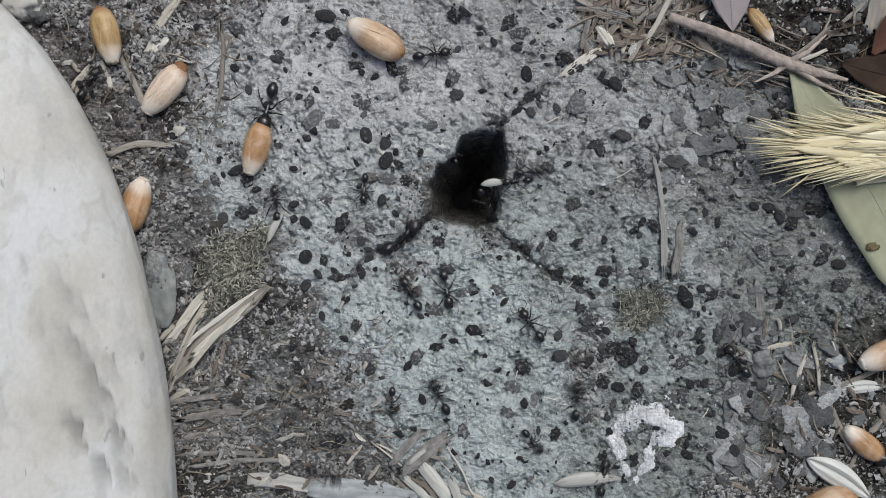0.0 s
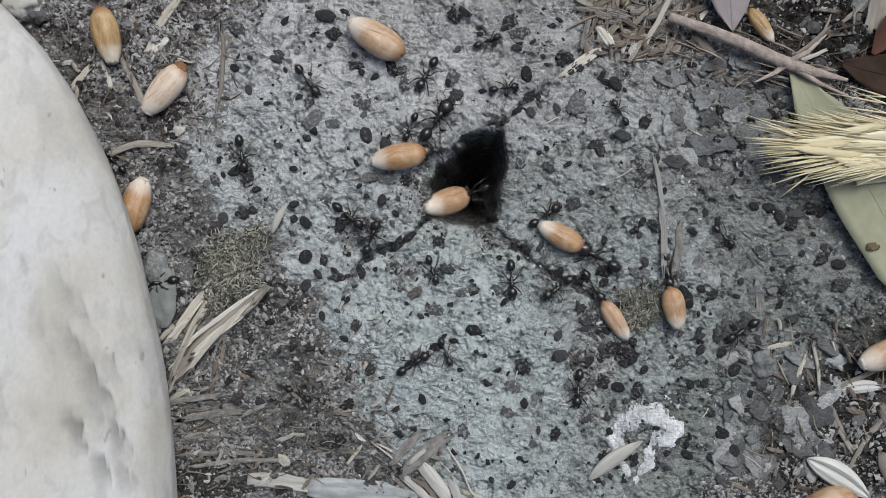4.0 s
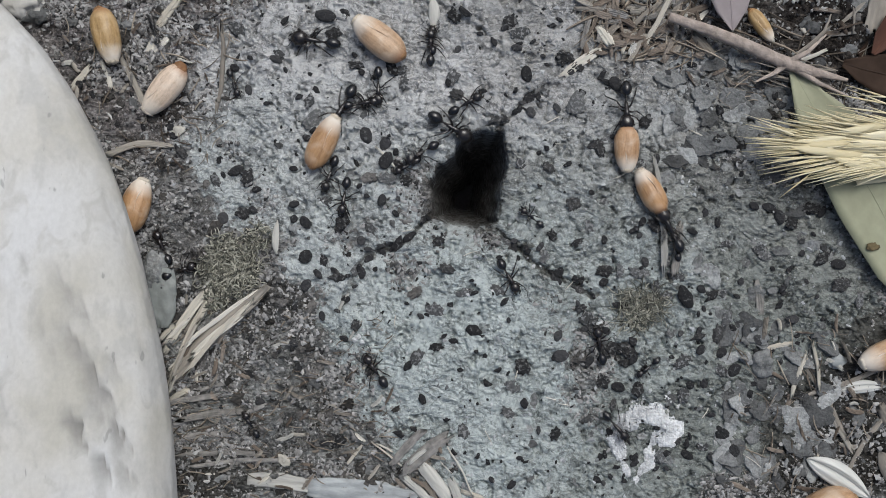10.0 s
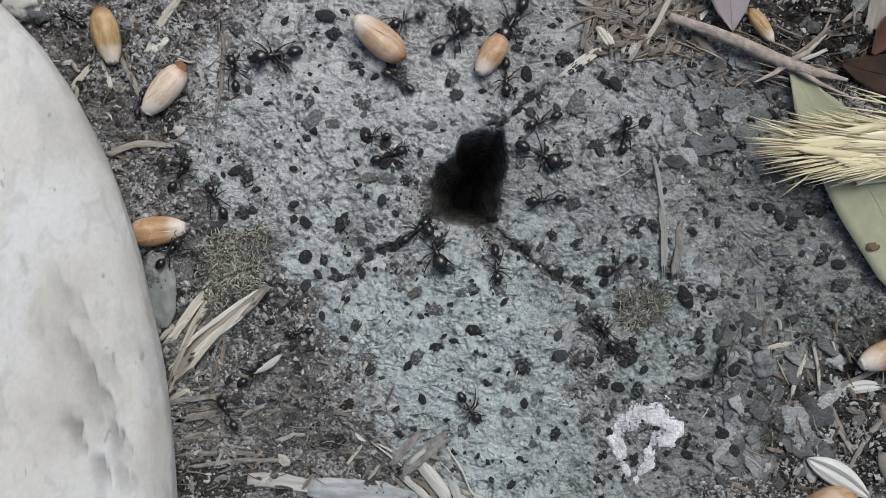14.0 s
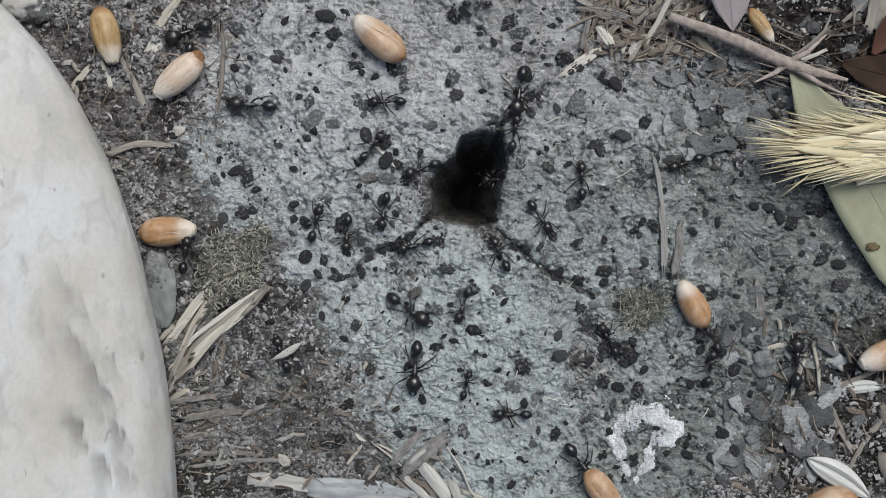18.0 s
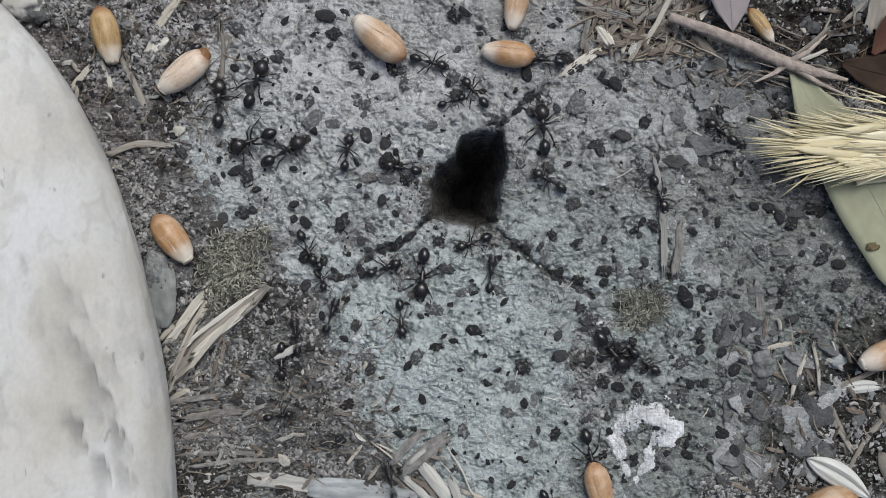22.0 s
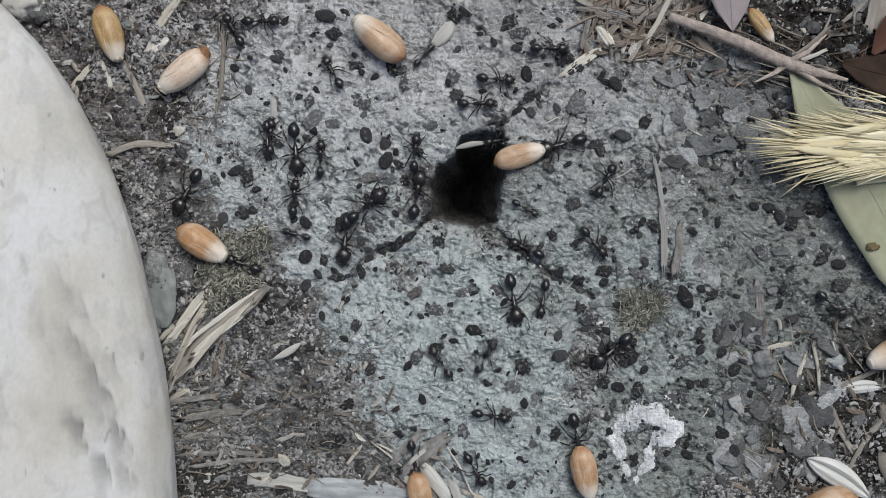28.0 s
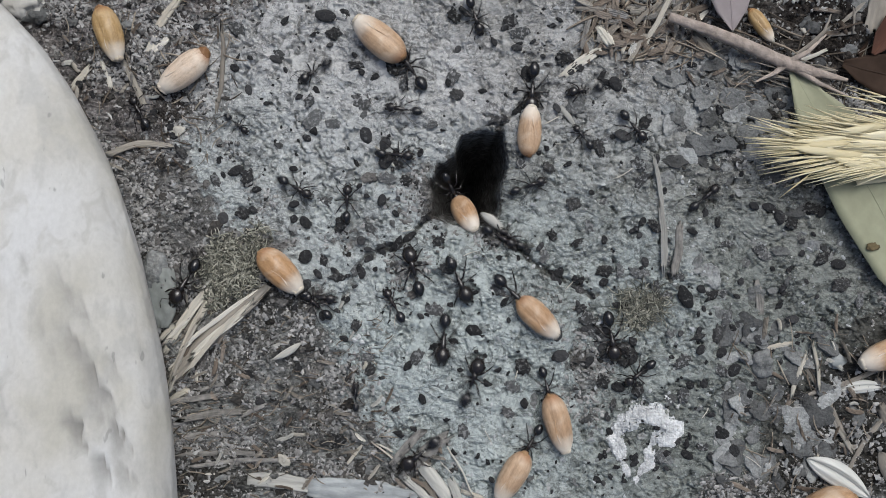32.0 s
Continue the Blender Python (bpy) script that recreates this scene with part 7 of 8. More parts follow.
    crawl(ant("s"), [(0, 938, 305, 5), (0.3, 991, 331, -26), (0.7, 1062, 367, -26), (1, 1115, 393, 40), (1.3, 1062, 352, 142), (1.7, 991, 296, 142), (2, 938, 255, 30), (2.3, 969, 255, 1), (2.7, 1009, 254, 1), (3, 1040, 254, -25), (3.5, 1095, 225, 130), (5.5, 1095, 170, 60), (6, 1090, 170, 85), (6.3, 1117, 156, 27), (6.7, 1153, 138, 27), (7, 1180, 125, -140), (7.3, 1159, 182, -110), (7.7, 1131, 258, -110), (8, 1110, 315, -120), (8.3, 1082, 328, -155), (8.7, 1044, 346, -155), (9, 1015, 360, -120), (9.3, 992, 368, -162), (9.7, 962, 378, -162), (10, 940, 385, 140), (10.3, 931, 363, 112), (10.7, 919, 334, 112), (11, 910, 312, 20), (11.3, 946, 346, -43), (11.7, 994, 391, -43), (12, 1030, 425, -60), (12.55, 906, 367, 152), (12.84, 868, 344, 152, -60), (13.09, 841, 325, 152, -140), (13.44, 882, 254, -28, -430), (19.74, 882, 254, -80, -430), (20.16, 825, 303, 100, -140), (20.44, 820, 264, 100, -60), (20.63, 812, 215, 100), (21, 800, 165, 150), (22, 800, 180, 20), (22.3, 803, 152, 84), (22.7, 807, 114, 84), (23, 810, 85, 70), (23.3, 855, 100, -18), (23.7, 915, 120, -18), (24, 960, 135, 20), (25, 945, 140, -65), (25.5, 1055, 155, -20), (25.82, 1055, 88, 90), (26.25, 1055, -2, 90), (26.57, 1055, -70, 90)])
    side = rest(290, 446) + 24  # leaning on the plump grain
    crawl(ant("m"), [(0, 1302, 638, 125), (1, 1300, 625, -60), (2, 1345, 650, 90), (2.3, 1340, 626, 101), (2.7, 1334, 594, 101), (3, 1330, 570, 88), (3.5, 1333, 570, -90), (4.1, 1304, 590, -146), (4.9, 1264, 616, -146), (5.5, 1235, 635, 170), (6, 1210, 655, -10), (6.43, 1210, 751, -90), (6.99, 1210, 879, -90), (7.42, 1210, 975, -90), (7.71, 934, 975, 180), (8.11, 566, 975, 180), (8.4, 290, 975, 90), (8.88, 290, 819, 90), (9.52, 290, 611, 90), (10, 290, 437, 115), (11, 286, 428, 108), (11.5, 276, 412, 78, side), (12, 276, 420, 75, side), (12.4, 282, 441, 57, side), (13, 286, 450, 42, side), (13.5, 296, 446, 48, side), (14.2, 303, 450, 52, side), (14.5, 299, 457, 45, side), (16.5, 333, 462, 72, side), (17, 317, 472, 75, side), (17.5, 336, 455, 68, side), (18, 330, 450, 82, side), (18.4, 306, 412, 135), (18.7, 284, 380, 135), (19, 265, 360, 140), (19.3, 270, 320, 84), (19.7, 276, 266, 84), (20, 280, 225, -160), (20.3, 247, 196, 139), (20.7, 203, 158, 139), (21, 170, 130, 30), (21.29, 170, 62, 90), (21.66, 170, -28, 90), (21.95, 170, -95, 90)])
    crawl(ant("m"), [(0, 575, 838, -20), (0.51, 575, 1000, -90), (4.18, 524, 1000, 180), (9.08, 456, 1000, 180), (12.76, 405, 1000, 90), (13.13, 405, 919, 90), (13.63, 405, 811, 90), (14, 405, 730, 120), (14.31, 405, 811, -90), (14.74, 405, 919, -90), (15.05, 405, 1000, 90), (15.4, 1205, -120, 90), (15.88, 1205, -14, -90), (16.52, 1205, 128, -90), (17, 1205, 235, -110), (18, 1210, 290, -160), (18.3, 1192, 254, 117), (18.7, 1168, 206, 117), (19, 1150, 170, -60), (19.3, 1160, 222, -79), (19.7, 1174, 292, -79), (20, 1185, 345, -130), (20.3, 1176, 314, 106), (20.7, 1164, 272, 106), (21, 1155, 240, -80), (21.3, 1158, 272, -85), (21.7, 1162, 314, -85), (22, 1165, 345, -70), (23, 1140, 300, -120), (24, 1075, 315, -70), (24.3, 1066, 342, -108), (24.7, 1054, 378, -108), (25, 1045, 405, -90), (25.5, 1050, 350, 20), (27.5, 1070, 315, 15), (28, 1070, 320, 60), (29, 1120, 335, 10), (29.3, 1094, 330, 170), (29.7, 1060, 324, 170), (30, 1035, 320, 70), (30.3, 1047, 298, 62), (30.7, 1063, 268, 62), (31, 1075, 245, 50), (32, 1120, 225, -50)])
    crawl(ant("m"), [(0, 160, 150, 60), (0.3, 217, 114, 32), (0.7, 293, 66, 32), (1, 350, 30, 20), (1.45, 350, -70, -90), (4.74, 624, 236, -48), (9.12, 990, 644, -48), (12.4, 1265, 950, -90), (12.88, 1265, 862, 90), (13.52, 1265, 744, 90), (14, 1265, 655, 60), (14.5, 1445, 570, 30), (14.79, 1506, 570, 0), (15.18, 1588, 570, 0), (15.47, 1650, 570, -180), (15.85, 485, 950, -90), (16.2, 485, 888, 90), (16.66, 485, 806, 90), (17, 485, 745, 130), (17.3, 490, 709, 83), (17.7, 496, 661, 83), (18, 500, 625, 110), (19, 455, 640, -100), (19.45, 455, 733, -90), (20.05, 455, 857, -90), (20.5, 455, 950, 90), (21.69, 558, 644, 71), (23.28, 696, 236, 71), (24.47, 800, -70, 90), (25, 800, 30, -30), (25.5, 815, 40, -40), (26.1, 845, 55, -27), (26.9, 885, 75, -27), (27.5, 915, 90, -30), (28, 972, 88, 0), (29, 1025, 50, 30), (30, 1030, 30, 70), (31, 1020, 40, -120), (31.3, 1024, 76, -83), (31.7, 1030, 124, -83), (32, 1035, 160, -170)])
    crawl(ant("s"), [(0.29, 797, 278, 133, -60), (0.54, 768, 241, 133), (1, 705, 185, 45), (1.3, 745, 191, -9), (1.7, 798, 199, -9), (2, 838, 205, 10), (3, 832, 185, 85), (3.5, 870, 160, 60), (4.1, 894, 157, 7), (4.9, 926, 153, 7), (5.5, 950, 150, 15), (6, 935, 120, -92), (6.3, 935, 168, -90), (6.7, 935, 232, -90), (7, 935, 280, -160), (8, 950, 280, 150), (9, 950, 280, 150), (9.26, 912, 287, -163), (9.4, 871, 302, -163, -60), (9.65, 842, 314, -163, -140), (10, 770, 266, -163, -430), (11.9, 770, 266, -33, -430), (12.32, 815, 310, -33, -140), (12.6, 790, 288, 147, -60), (13, 745, 265, 80), (13.3, 721, 258, 164), (13.7, 689, 249, 164), (14, 665, 242, -180), (14.5, 695, 260, 60), (16.5, 715, 215, 130), (17, 720, 165, 60), (17.3, 758, 118, 51), (17.7, 808, 55, 51), (18, 845, 8, 0), (18.4, 845, -95, 90)])
    crawl(ant("m"), [(0.08, 864, 351, -38, -60), (0.4, 898, 382, -38), (1, 1000, 450, -62), (2, 1050, 483, 55), (2.3, 1020, 453, 135), (2.7, 980, 414, 135), (3, 950, 384, 150), (3.5, 950, 395, -40), (4.1, 966, 380, 42), (4.9, 988, 360, 42), (5.5, 1005, 345, 150), (5.89, 915, 334, 171), (6.1, 872, 326, 171, -60), (6.35, 843, 320, 171, -140), (6.7, 807, 319, 171, -430), (6.88, 814, 323, -161, -140), (6.97, 785, 336, -161, -60), (7.33, 745, 352, -161), (8, 605, 395, 90), (8.3, 605, 366, 90), (8.7, 605, 326, 90), (9, 605, 297, 130), (10, 585, 310, -110), (10.3, 549, 301, 166), (10.7, 501, 289, 166), (11, 465, 280, 145), (11.3, 453, 244, 108), (11.7, 437, 196, 108), (12, 425, 160, 100), (13, 420, 110, 95), (14, 415, 130, 100), (14.5, 440, 60, -160), (15.1, 418, 72, -152), (15.9, 388, 88, -152), (16.5, 365, 100, -170), (17, 345, 108, -170), (18, 330, 112, -110), (19, 345, 100, -170), (20, 340, 95, -180), (21, 345, 90, -120), (22, 330, 100, -150), (23, 330, 80, 60), (23.3, 370, 88, -10), (23.7, 424, 98, -10), (24, 465, 105, -70), (25, 488, 140, -50), (25.5, 520, 150, 150), (26.1, 484, 120, 140), (26.9, 436, 80, 140), (27.5, 400, 50, 135), (28, 415, 55, 120), (29, 380, 50, 160), (30, 410, 55, -120), (30.3, 365, 46, 169), (30.7, 305, 34, 169), (31, 260, 25, -180), (31.43, 260, -120, 90)])
    crawl(ant("m"), [(0, 462, -41, -61), (0.3, 462, 13, -90), (0.7, 462, 84, -90), (1, 462, 138, -65), (2, 447, 152, -65), (2.3, 440, 178, -104), (2.7, 432, 214, -104), (3, 425, 240, -55), (3.5, 425, 245, -70), (4.1, 431, 281, -81), (4.9, 439, 329, -81), (5.5, 445, 365, -65), (6, 603, 305, -40), (7, 600, 302, -40), (8, 605, 300, -40), (8.3, 623, 280, 47), (8.7, 647, 254, 47), (9, 665, 235, 10), (10, 640, 185, 10), (10.55, 756, 257, -35), (10.85, 791, 286, -35, -60), (11.1, 816, 309, -35, -140), (11.45, 844, 372, -35, -430), (12.71, 844, 372, 108, -430), (13.13, 833, 332, 108, -140), (13.41, 842, 370, -72, -60), (13.62, 855, 418, -72), (14, 878, 470, -85), (14.5, 860, 440, -60), (16.5, 925, 450, -70), (17, 930, 430, -40), (18, 885, 450, 115), (19, 835, 435, -150), (20, 815, 470, 90), (20.3, 770, 440, 146), (20.7, 710, 400, 146), (21, 665, 370, -100), (21.3, 670, 402, -82), (21.7, 676, 444, -82), (22, 680, 475, 20), (22.51, 768, 394, 47), (22.78, 797, 358, 47, -60), (23.03, 818, 329, 47, -140), (23.38, 844, 372, -133, -430), (26.18, 844, 372, 122, -430), (26.6, 836, 331, 122, -140), (26.88, 852, 365, -58, -60), (27.27, 875, 407, -58), (27.49, 900, 444, -55), (27.78, 934, 493, -55), (28, 960, 530, -100), (29, 960, 590, -100), (30, 960, 610, -100), (30.3, 1011, 625, -16), (30.7, 1079, 645, -16), (31, 1130, 660, -140)])
    crawl(ant("s"), [(0.78, 881, 225, -174, -430), (1.2, 813, 320, -174, -140), (1.48, 783, 324, -174, -60), (1.66, 740, 329, -174), (2, 680, 333, -160), (3, 720, 338, -80), (3.5, 755, 475, -65), (5.5, 773, 483, -110), (6, 640, 590, -80), (6.3, 666, 626, -55), (6.7, 700, 674, -55), (7, 725, 710, -120), (7.3, 678, 750, -139), (7.7, 616, 804, -139), (8, 570, 845, -40), (8.47, 570, 975, 90), (8.89, 441, 654, 112), (9.46, 269, 226, 112), (9.88, 140, -95, 90), (10.22, 140, -28, -90), (10.66, 140, 62, -90), (11, 140, 130, -40), (11.3, 160, 175, -67), (11.7, 186, 235, -67), (12, 205, 280, -100), (13, 205, 280, 80), (13.3, 218, 252, 65), (13.7, 236, 214, 65), (14, 250, 185, 80), (14.37, 250, 101, 90), (14.85, 250, -11, 90), (15.22, 250, -95, 90)])
    crawl(ant("m"), [(1.03, 712, 1000, 90), (1.32, 712, 932, 90), (1.71, 712, 842, 90), (2, 712, 775, 40), (3, 670, 750, 85), (3.5, 695, 675, -25), (4.1, 740, 640, 37), (4.9, 800, 594, 37), (5.5, 845, 560, 70), (6, 815, 620, -100), (6.3, 790, 624, -172), (6.7, 756, 628, -172), (7, 730, 632, 175), (8, 712, 695, -80), (9, 660, 655, 130), (10, 665, 655, 125), (10.3, 634, 620, 132), (10.7, 592, 574, 132), (11, 560, 540, 110), (12, 540, 570, 170), (12.3, 510, 591, -145), (12.7, 470, 619, -145), (13, 440, 640, -160), (14, 450, 660, 40), (14.5, 435, 600, 40), (15.1, 500, 549, 38), (15.9, 586, 481, 38), (16.5, 650, 430, 40), (17, 660, 435, 40), (17.3, 708, 466, -33), (17.7, 772, 508, -33), (18, 820, 540, -110), (18.3, 792, 573, -131), (18.7, 754, 617, -131), (19, 725, 650, -130), (19.3, 694, 680, -136), (19.7, 652, 720, -136), (20, 620, 750, -80), (20.3, 658, 774, -33), (20.7, 708, 806, -33), (21, 745, 830, -120), (21.55, 745, 1000, 90), (22.34, 626, 664, 109), (23.39, 468, 216, 109), (24.18, 350, -120, 90), (24.43, 350, -60, -90), (24.75, 350, 20, -90), (25, 350, 80, 40), (25.7, 350, -120, -90), (26.2, 497, 216, -66), (26.86, 693, 664, -66), (27.35, 840, 1000, -90), (28, 840, 830, -60), (28.55, 840, 1000, -90)])
    crawl(ant("s"), [(1.51, 955, 331, -106, -430), (1.93, 832, 304, 74, -140), (2.21, 841, 265, 74, -60), (2.49, 853, 217, 74), (3, 883, 132, 92), (3.5, 820, 85, 120), (4.1, 870, 72, 15), (4.9, 936, 54, 15), (5.5, 985, 40, -30), (6, 985, 45, 150), (6.53, 985, -70, -90), (6.82, 840, 236, -115), (7.2, 646, 644, -115), (7.48, 500, 950, -90), (8, 500, 852, 80), (8.3, 491, 830, 113), (8.7, 479, 802, 113), (9, 470, 780, -160), (10, 445, 750, 120), (10.3, 415, 732, 149), (10.7, 375, 708, 149), (11, 345, 690, -170), (11.38, 345, 768, -90), (11.88, 345, 872, -90), (12.25, 345, 950, -90)])
    crawl(ant("m"), [(1.9, 732, 384, 117, -430), (2.32, 835, 331, -63, -140), (2.6, 848, 367, -63, -60), (2.74, 868, 412, -63), (3, 885, 430, -60), (3.5, 905, 500, -85), (5.5, 893, 475, -90), (6, 750, 540, 175), (7, 740, 545, 175), (7.3, 742, 520, 87), (7.7, 744, 486, 87), (8, 745, 460, 130), (8.3, 762, 394, 76), (8.7, 784, 306, 76), (9, 800, 240, 60), (10, 825, 185, 30), (11, 815, 170, 120), (12, 855, 185, 20), (13, 900, 180, -100), (14, 960, 215, -160), (14.35, 897, 253, -142), (14.54, 863, 284, -142, -60), (14.79, 840, 309, -142, -140), (15.14, 732, 384, -142, -430), (15.85, 732, 384, 20, -430), (16.27, 814, 323, 20, -140), (16.55, 786, 337, -160, -60), (16.71, 745, 354, -160), (17, 700, 365, -80), (18, 680, 375, -100), (18.3, 665, 418, -109), (18.7, 645, 476, -109), (19, 630, 520, -110), (20, 615, 480, 90), (21, 680, 500, -100), (21.3, 689, 520, -65), (21.7, 701, 546, -65), (22, 710, 565, -85), (22.3, 731, 618, -68), (22.7, 759, 688, -68), (23, 780, 740, -120), (24, 770, 750, -160), (25, 770, 755, -160), (25.5, 770, 755, -160), (27.5, 770, 770, 95), (28, 780, 640, 125), (28.3, 772, 594, 100), (28.7, 760, 532, 100), (29, 752, 485, 90), (29.3, 742, 520, -106), (29.7, 730, 566, -106), (30, 720, 600, -85), (31, 725, 595, 90), (32, 698, 540, 120)])
    crawl(ant("s"), [(0.7, 769, 237, -10, -430), (1.12, 843, 321, -10, -140), (1.4, 872, 327, -10, -60), (1.96, 915, 336, -10), (2.27, 1014, 352, -9), (2.69, 1146, 374, -9), (3, 1245, 390, -92), (3.5, 1245, 390, -92), (4.1, 1290, 428, -40), (4.9, 1350, 478, -40), (5.5, 1395, 515, -120), (6, 1370, 470, 130), (6.3, 1324, 438, 146), (6.7, 1262, 396, 146), (7, 1215, 365, 150), (7.3, 1212, 414, -93), (7.7, 1208, 480, -93), (8, 1205, 530, -80), (8.3, 1205, 508, 90), (8.7, 1205, 478, 90), (9, 1205, 455, 90), (10, 1195, 435, 100), (10.29, 1110, 410, 163), (10.68, 997, 376, 163), (10.97, 912, 350, 162), (11.5, 871, 335, 162, -60), (11.75, 842, 323, 162, -140), (12.1, 769, 237, 162, -430), (26.9, 769, 237, -27, -430), (27.32, 841, 325, -27, -140), (27.6, 868, 343, -27, -60), (28, 930, 370, -30), (29, 970, 383, 5), (29.3, 966, 427, -96), (29.7, 960, 486, -96), (30, 955, 530, -80), (30.61, 873, 408, 121), (30.94, 851, 365, 121, -60), (31.19, 836, 331, 121, -140), (31.54, 769, 237, 121, -430)])
    crawl(ant("s"), [(1.91, 495, 950, 90), (2.39, 495, 866, 90), (3.02, 495, 754, 90), (3.5, 495, 670, 100), (4.1, 536, 702, -38), (4.9, 590, 744, -38), (5.5, 630, 775, 110), (6, 550, 620, -92), (6.45, 550, 719, -90), (7.05, 550, 851, -90), (7.5, 550, 950, 90), (8.4, 456, 644, 107), (9.6, 330, 236, 107), (10.5, 235, -70, 90), (11, 235, 25, 50), (11.43, 235, -70, 90)])
    crawl(ant("l"), [(4.4, 843, 343, -160, -430), (4.82, 814, 323, -160, -140), (5.1, 786, 337, -160, -60), (5.5, 740, 350, -110), (6, 655, 380, -130), (6.4, 745, 353, 20), (6.62, 786, 337, 20, -60), (6.87, 814, 323, 20, -140), (7.22, 843, 343, 20, -430), (10.37, 843, 343, 75, -430), (10.79, 832, 304, 75, -140), (11.07, 840, 265, 75, -60), (11.4, 851, 217, 75), (12, 885, 108, 30), (12.3, 874, 136, -111), (12.7, 860, 172, -111), (13, 850, 200, -120), (13.3, 882, 222, -36), (13.7, 924, 252, -36), (14, 955, 275, -25), (14.26, 911, 284, -161), (14.4, 871, 300, -161, -60), (14.65, 842, 313, -161, -140), (15, 843, 343, -161, -430), (18.7, 843, 343, 166, -430), (19.12, 813, 314, 166, -140), (19.4, 784, 304, 166, -60), (19.96, 743, 292, 166), (20.27, 672, 275, 167), (20.69, 576, 252, 167), (21, 505, 235, -150), (22, 505, 270, 30), (22.3, 562, 282, -12), (22.7, 638, 298, -12), (23, 695, 310, 25), (24, 655, 265, 145), (25, 650, 235, 50), (25.5, 725, 265, -20), (27.5, 680, 300, -110), (28, 650, 365, 40), (28.4, 743, 345, 15), (28.62, 784, 332, 15, -60), (28.87, 813, 322, 15, -140), (29.22, 843, 343, 15, -430), (29.97, 843, 343, 81, -430), (30.39, 826, 333, 81, -140), (30.67, 821, 372, -99, -60), (31.14, 815, 422, -99), (31.4, 806, 475, -100), (31.74, 794, 547, -100), (32, 785, 600, -95)])
    crawl(ant("l"), [(3.82, 880, 396, 131, -430), (4.24, 838, 329, 131, -140), (4.52, 857, 360, -49, -60), (4.86, 885, 398, -49), (5.5, 975, 490, 30), (6, 1095, 460, 150), (6.24, 1038, 432, 154), (6.55, 963, 395, 154), (6.79, 906, 367, 152), (7.21, 868, 344, 152, -60), (7.46, 841, 325, -28, -140), (7.81, 880, 396, -28, -430), (12.86, 880, 396, 65, -430), (13.28, 822, 332, -115, -140), (13.56, 809, 368, -115, -60), (13.71, 790, 413, -115), (14, 770, 440, -70), (14.5, 805, 485, -70), (15.1, 786, 532, -113), (15.9, 760, 594, -113), (16.5, 740, 640, -85), (17, 745, 645, -85), (18, 735, 650, -95), (18.3, 700, 689, -131), (18.7, 654, 741, -131), (19, 620, 780, -90), (20, 605, 830, -120), (20.55, 605, 1000, -90)])
    crawl(ant("m"), [(5.47, 815, -70, -90), (6, 815, 30, -130), (6.3, 818, 69, -86), (6.7, 822, 121, -86), (7, 825, 160, -120), (7.3, 800, 192, -129), (7.7, 766, 234, -129), (8, 740, 265, 90), (8.3, 742, 224, 88), (8.7, 744, 170, 88), (9, 745, 130, 30), (10, 762, 85, 90), (10.3, 784, 84, 2), (10.7, 813, 83, 2), (11, 835, 82, 20), (12, 790, 30, 60), (13, 850, 45, -100), (13.3, 864, 74, -65), (13.7, 882, 112, -65), (14, 895, 140, -90), (14.5, 905, 135, -90), (15.1, 953, 174, -39), (15.9, 1017, 226, -39), (16.5, 1065, 265, -100), (17, 1020, 300, 150), (18, 1028, 320, 90), (18.3, 1011, 306, 142), (18.7, 987, 288, 142), (19, 970, 275, -145), (20, 935, 260, 130), (21, 930, 260, -50), (21.3, 902, 311, -119), (21.7, 864, 379, -119), (22, 835, 430, -160), (22.3, 878, 430, 0), (22.7, 936, 430, 0), (23, 980, 430, -20), (23.3, 989, 450, -65), (23.7, 1001, 476, -65), (24, 1010, 495, -95), (24.3, 989, 522, -128), (24.7, 961, 558, -128), (25, 940, 585, -155), (25.5, 915, 660, -100), (26.1, 896, 696, -118), (26.9, 870, 744, -118), (27.5, 850, 780, 90), (28, 860, 630, 60), (28.25, 853, 568, 96), (28.57, 844, 484, 96), (28.82, 837, 422, 96), (29.27, 833, 373, 96, -60), (29.52, 830, 333, 96, -140), (29.87, 917, 249, 96, -430), (30.27, 832, 304, -107, -140), (30.5, 841, 265, 73, -60), (30.68, 854, 218, 73), (31, 870, 180, 95), (31.3, 824, 184, -174), (31.7, 762, 190, -174), (32, 715, 195, 170)])
    crawl(ant("m"), [(6.4, 236, -95, -90), (6.88, 236, 42, -90), (7.52, 236, 225, -90), (8, 236, 362, -85), (9, 236, 365, -85), (10, 240, 362, -80), (11, 265, 385, -120), (12, 270, 380, 60), (12.3, 302, 359, 34), (12.7, 344, 331, 34), (13, 375, 310, 130), (14, 320, 310, 60), (14.5, 400, 215, 95), (15.1, 457, 204, 10), (15.9, 533, 190, 10), (16.5, 590, 180, -90), (17, 560, 375, 35), (17.3, 590, 340, 49), (17.7, 630, 294, 49), (18, 660, 260, 50), (18.38, 745, 284, -19), (18.59, 785, 300, -19, -60), (18.84, 814, 313, -19, -140), (19.19, 954, 302, -19, -430), (26.19, 954, 302, 153, -430), (26.61, 841, 325, 153, -140), (26.89, 868, 343, -27, -60), (27.28, 907, 365, -27), (27.5, 950, 384, -24), (27.78, 1007, 410, -24), (28, 1050, 430, -50), (29, 1050, 475, -10), (30, 1065, 470, -30), (31, 1115, 470, 0), (31.3, 1154, 434, 43), (31.7, 1206, 386, 43), (32, 1245, 350, 40)])
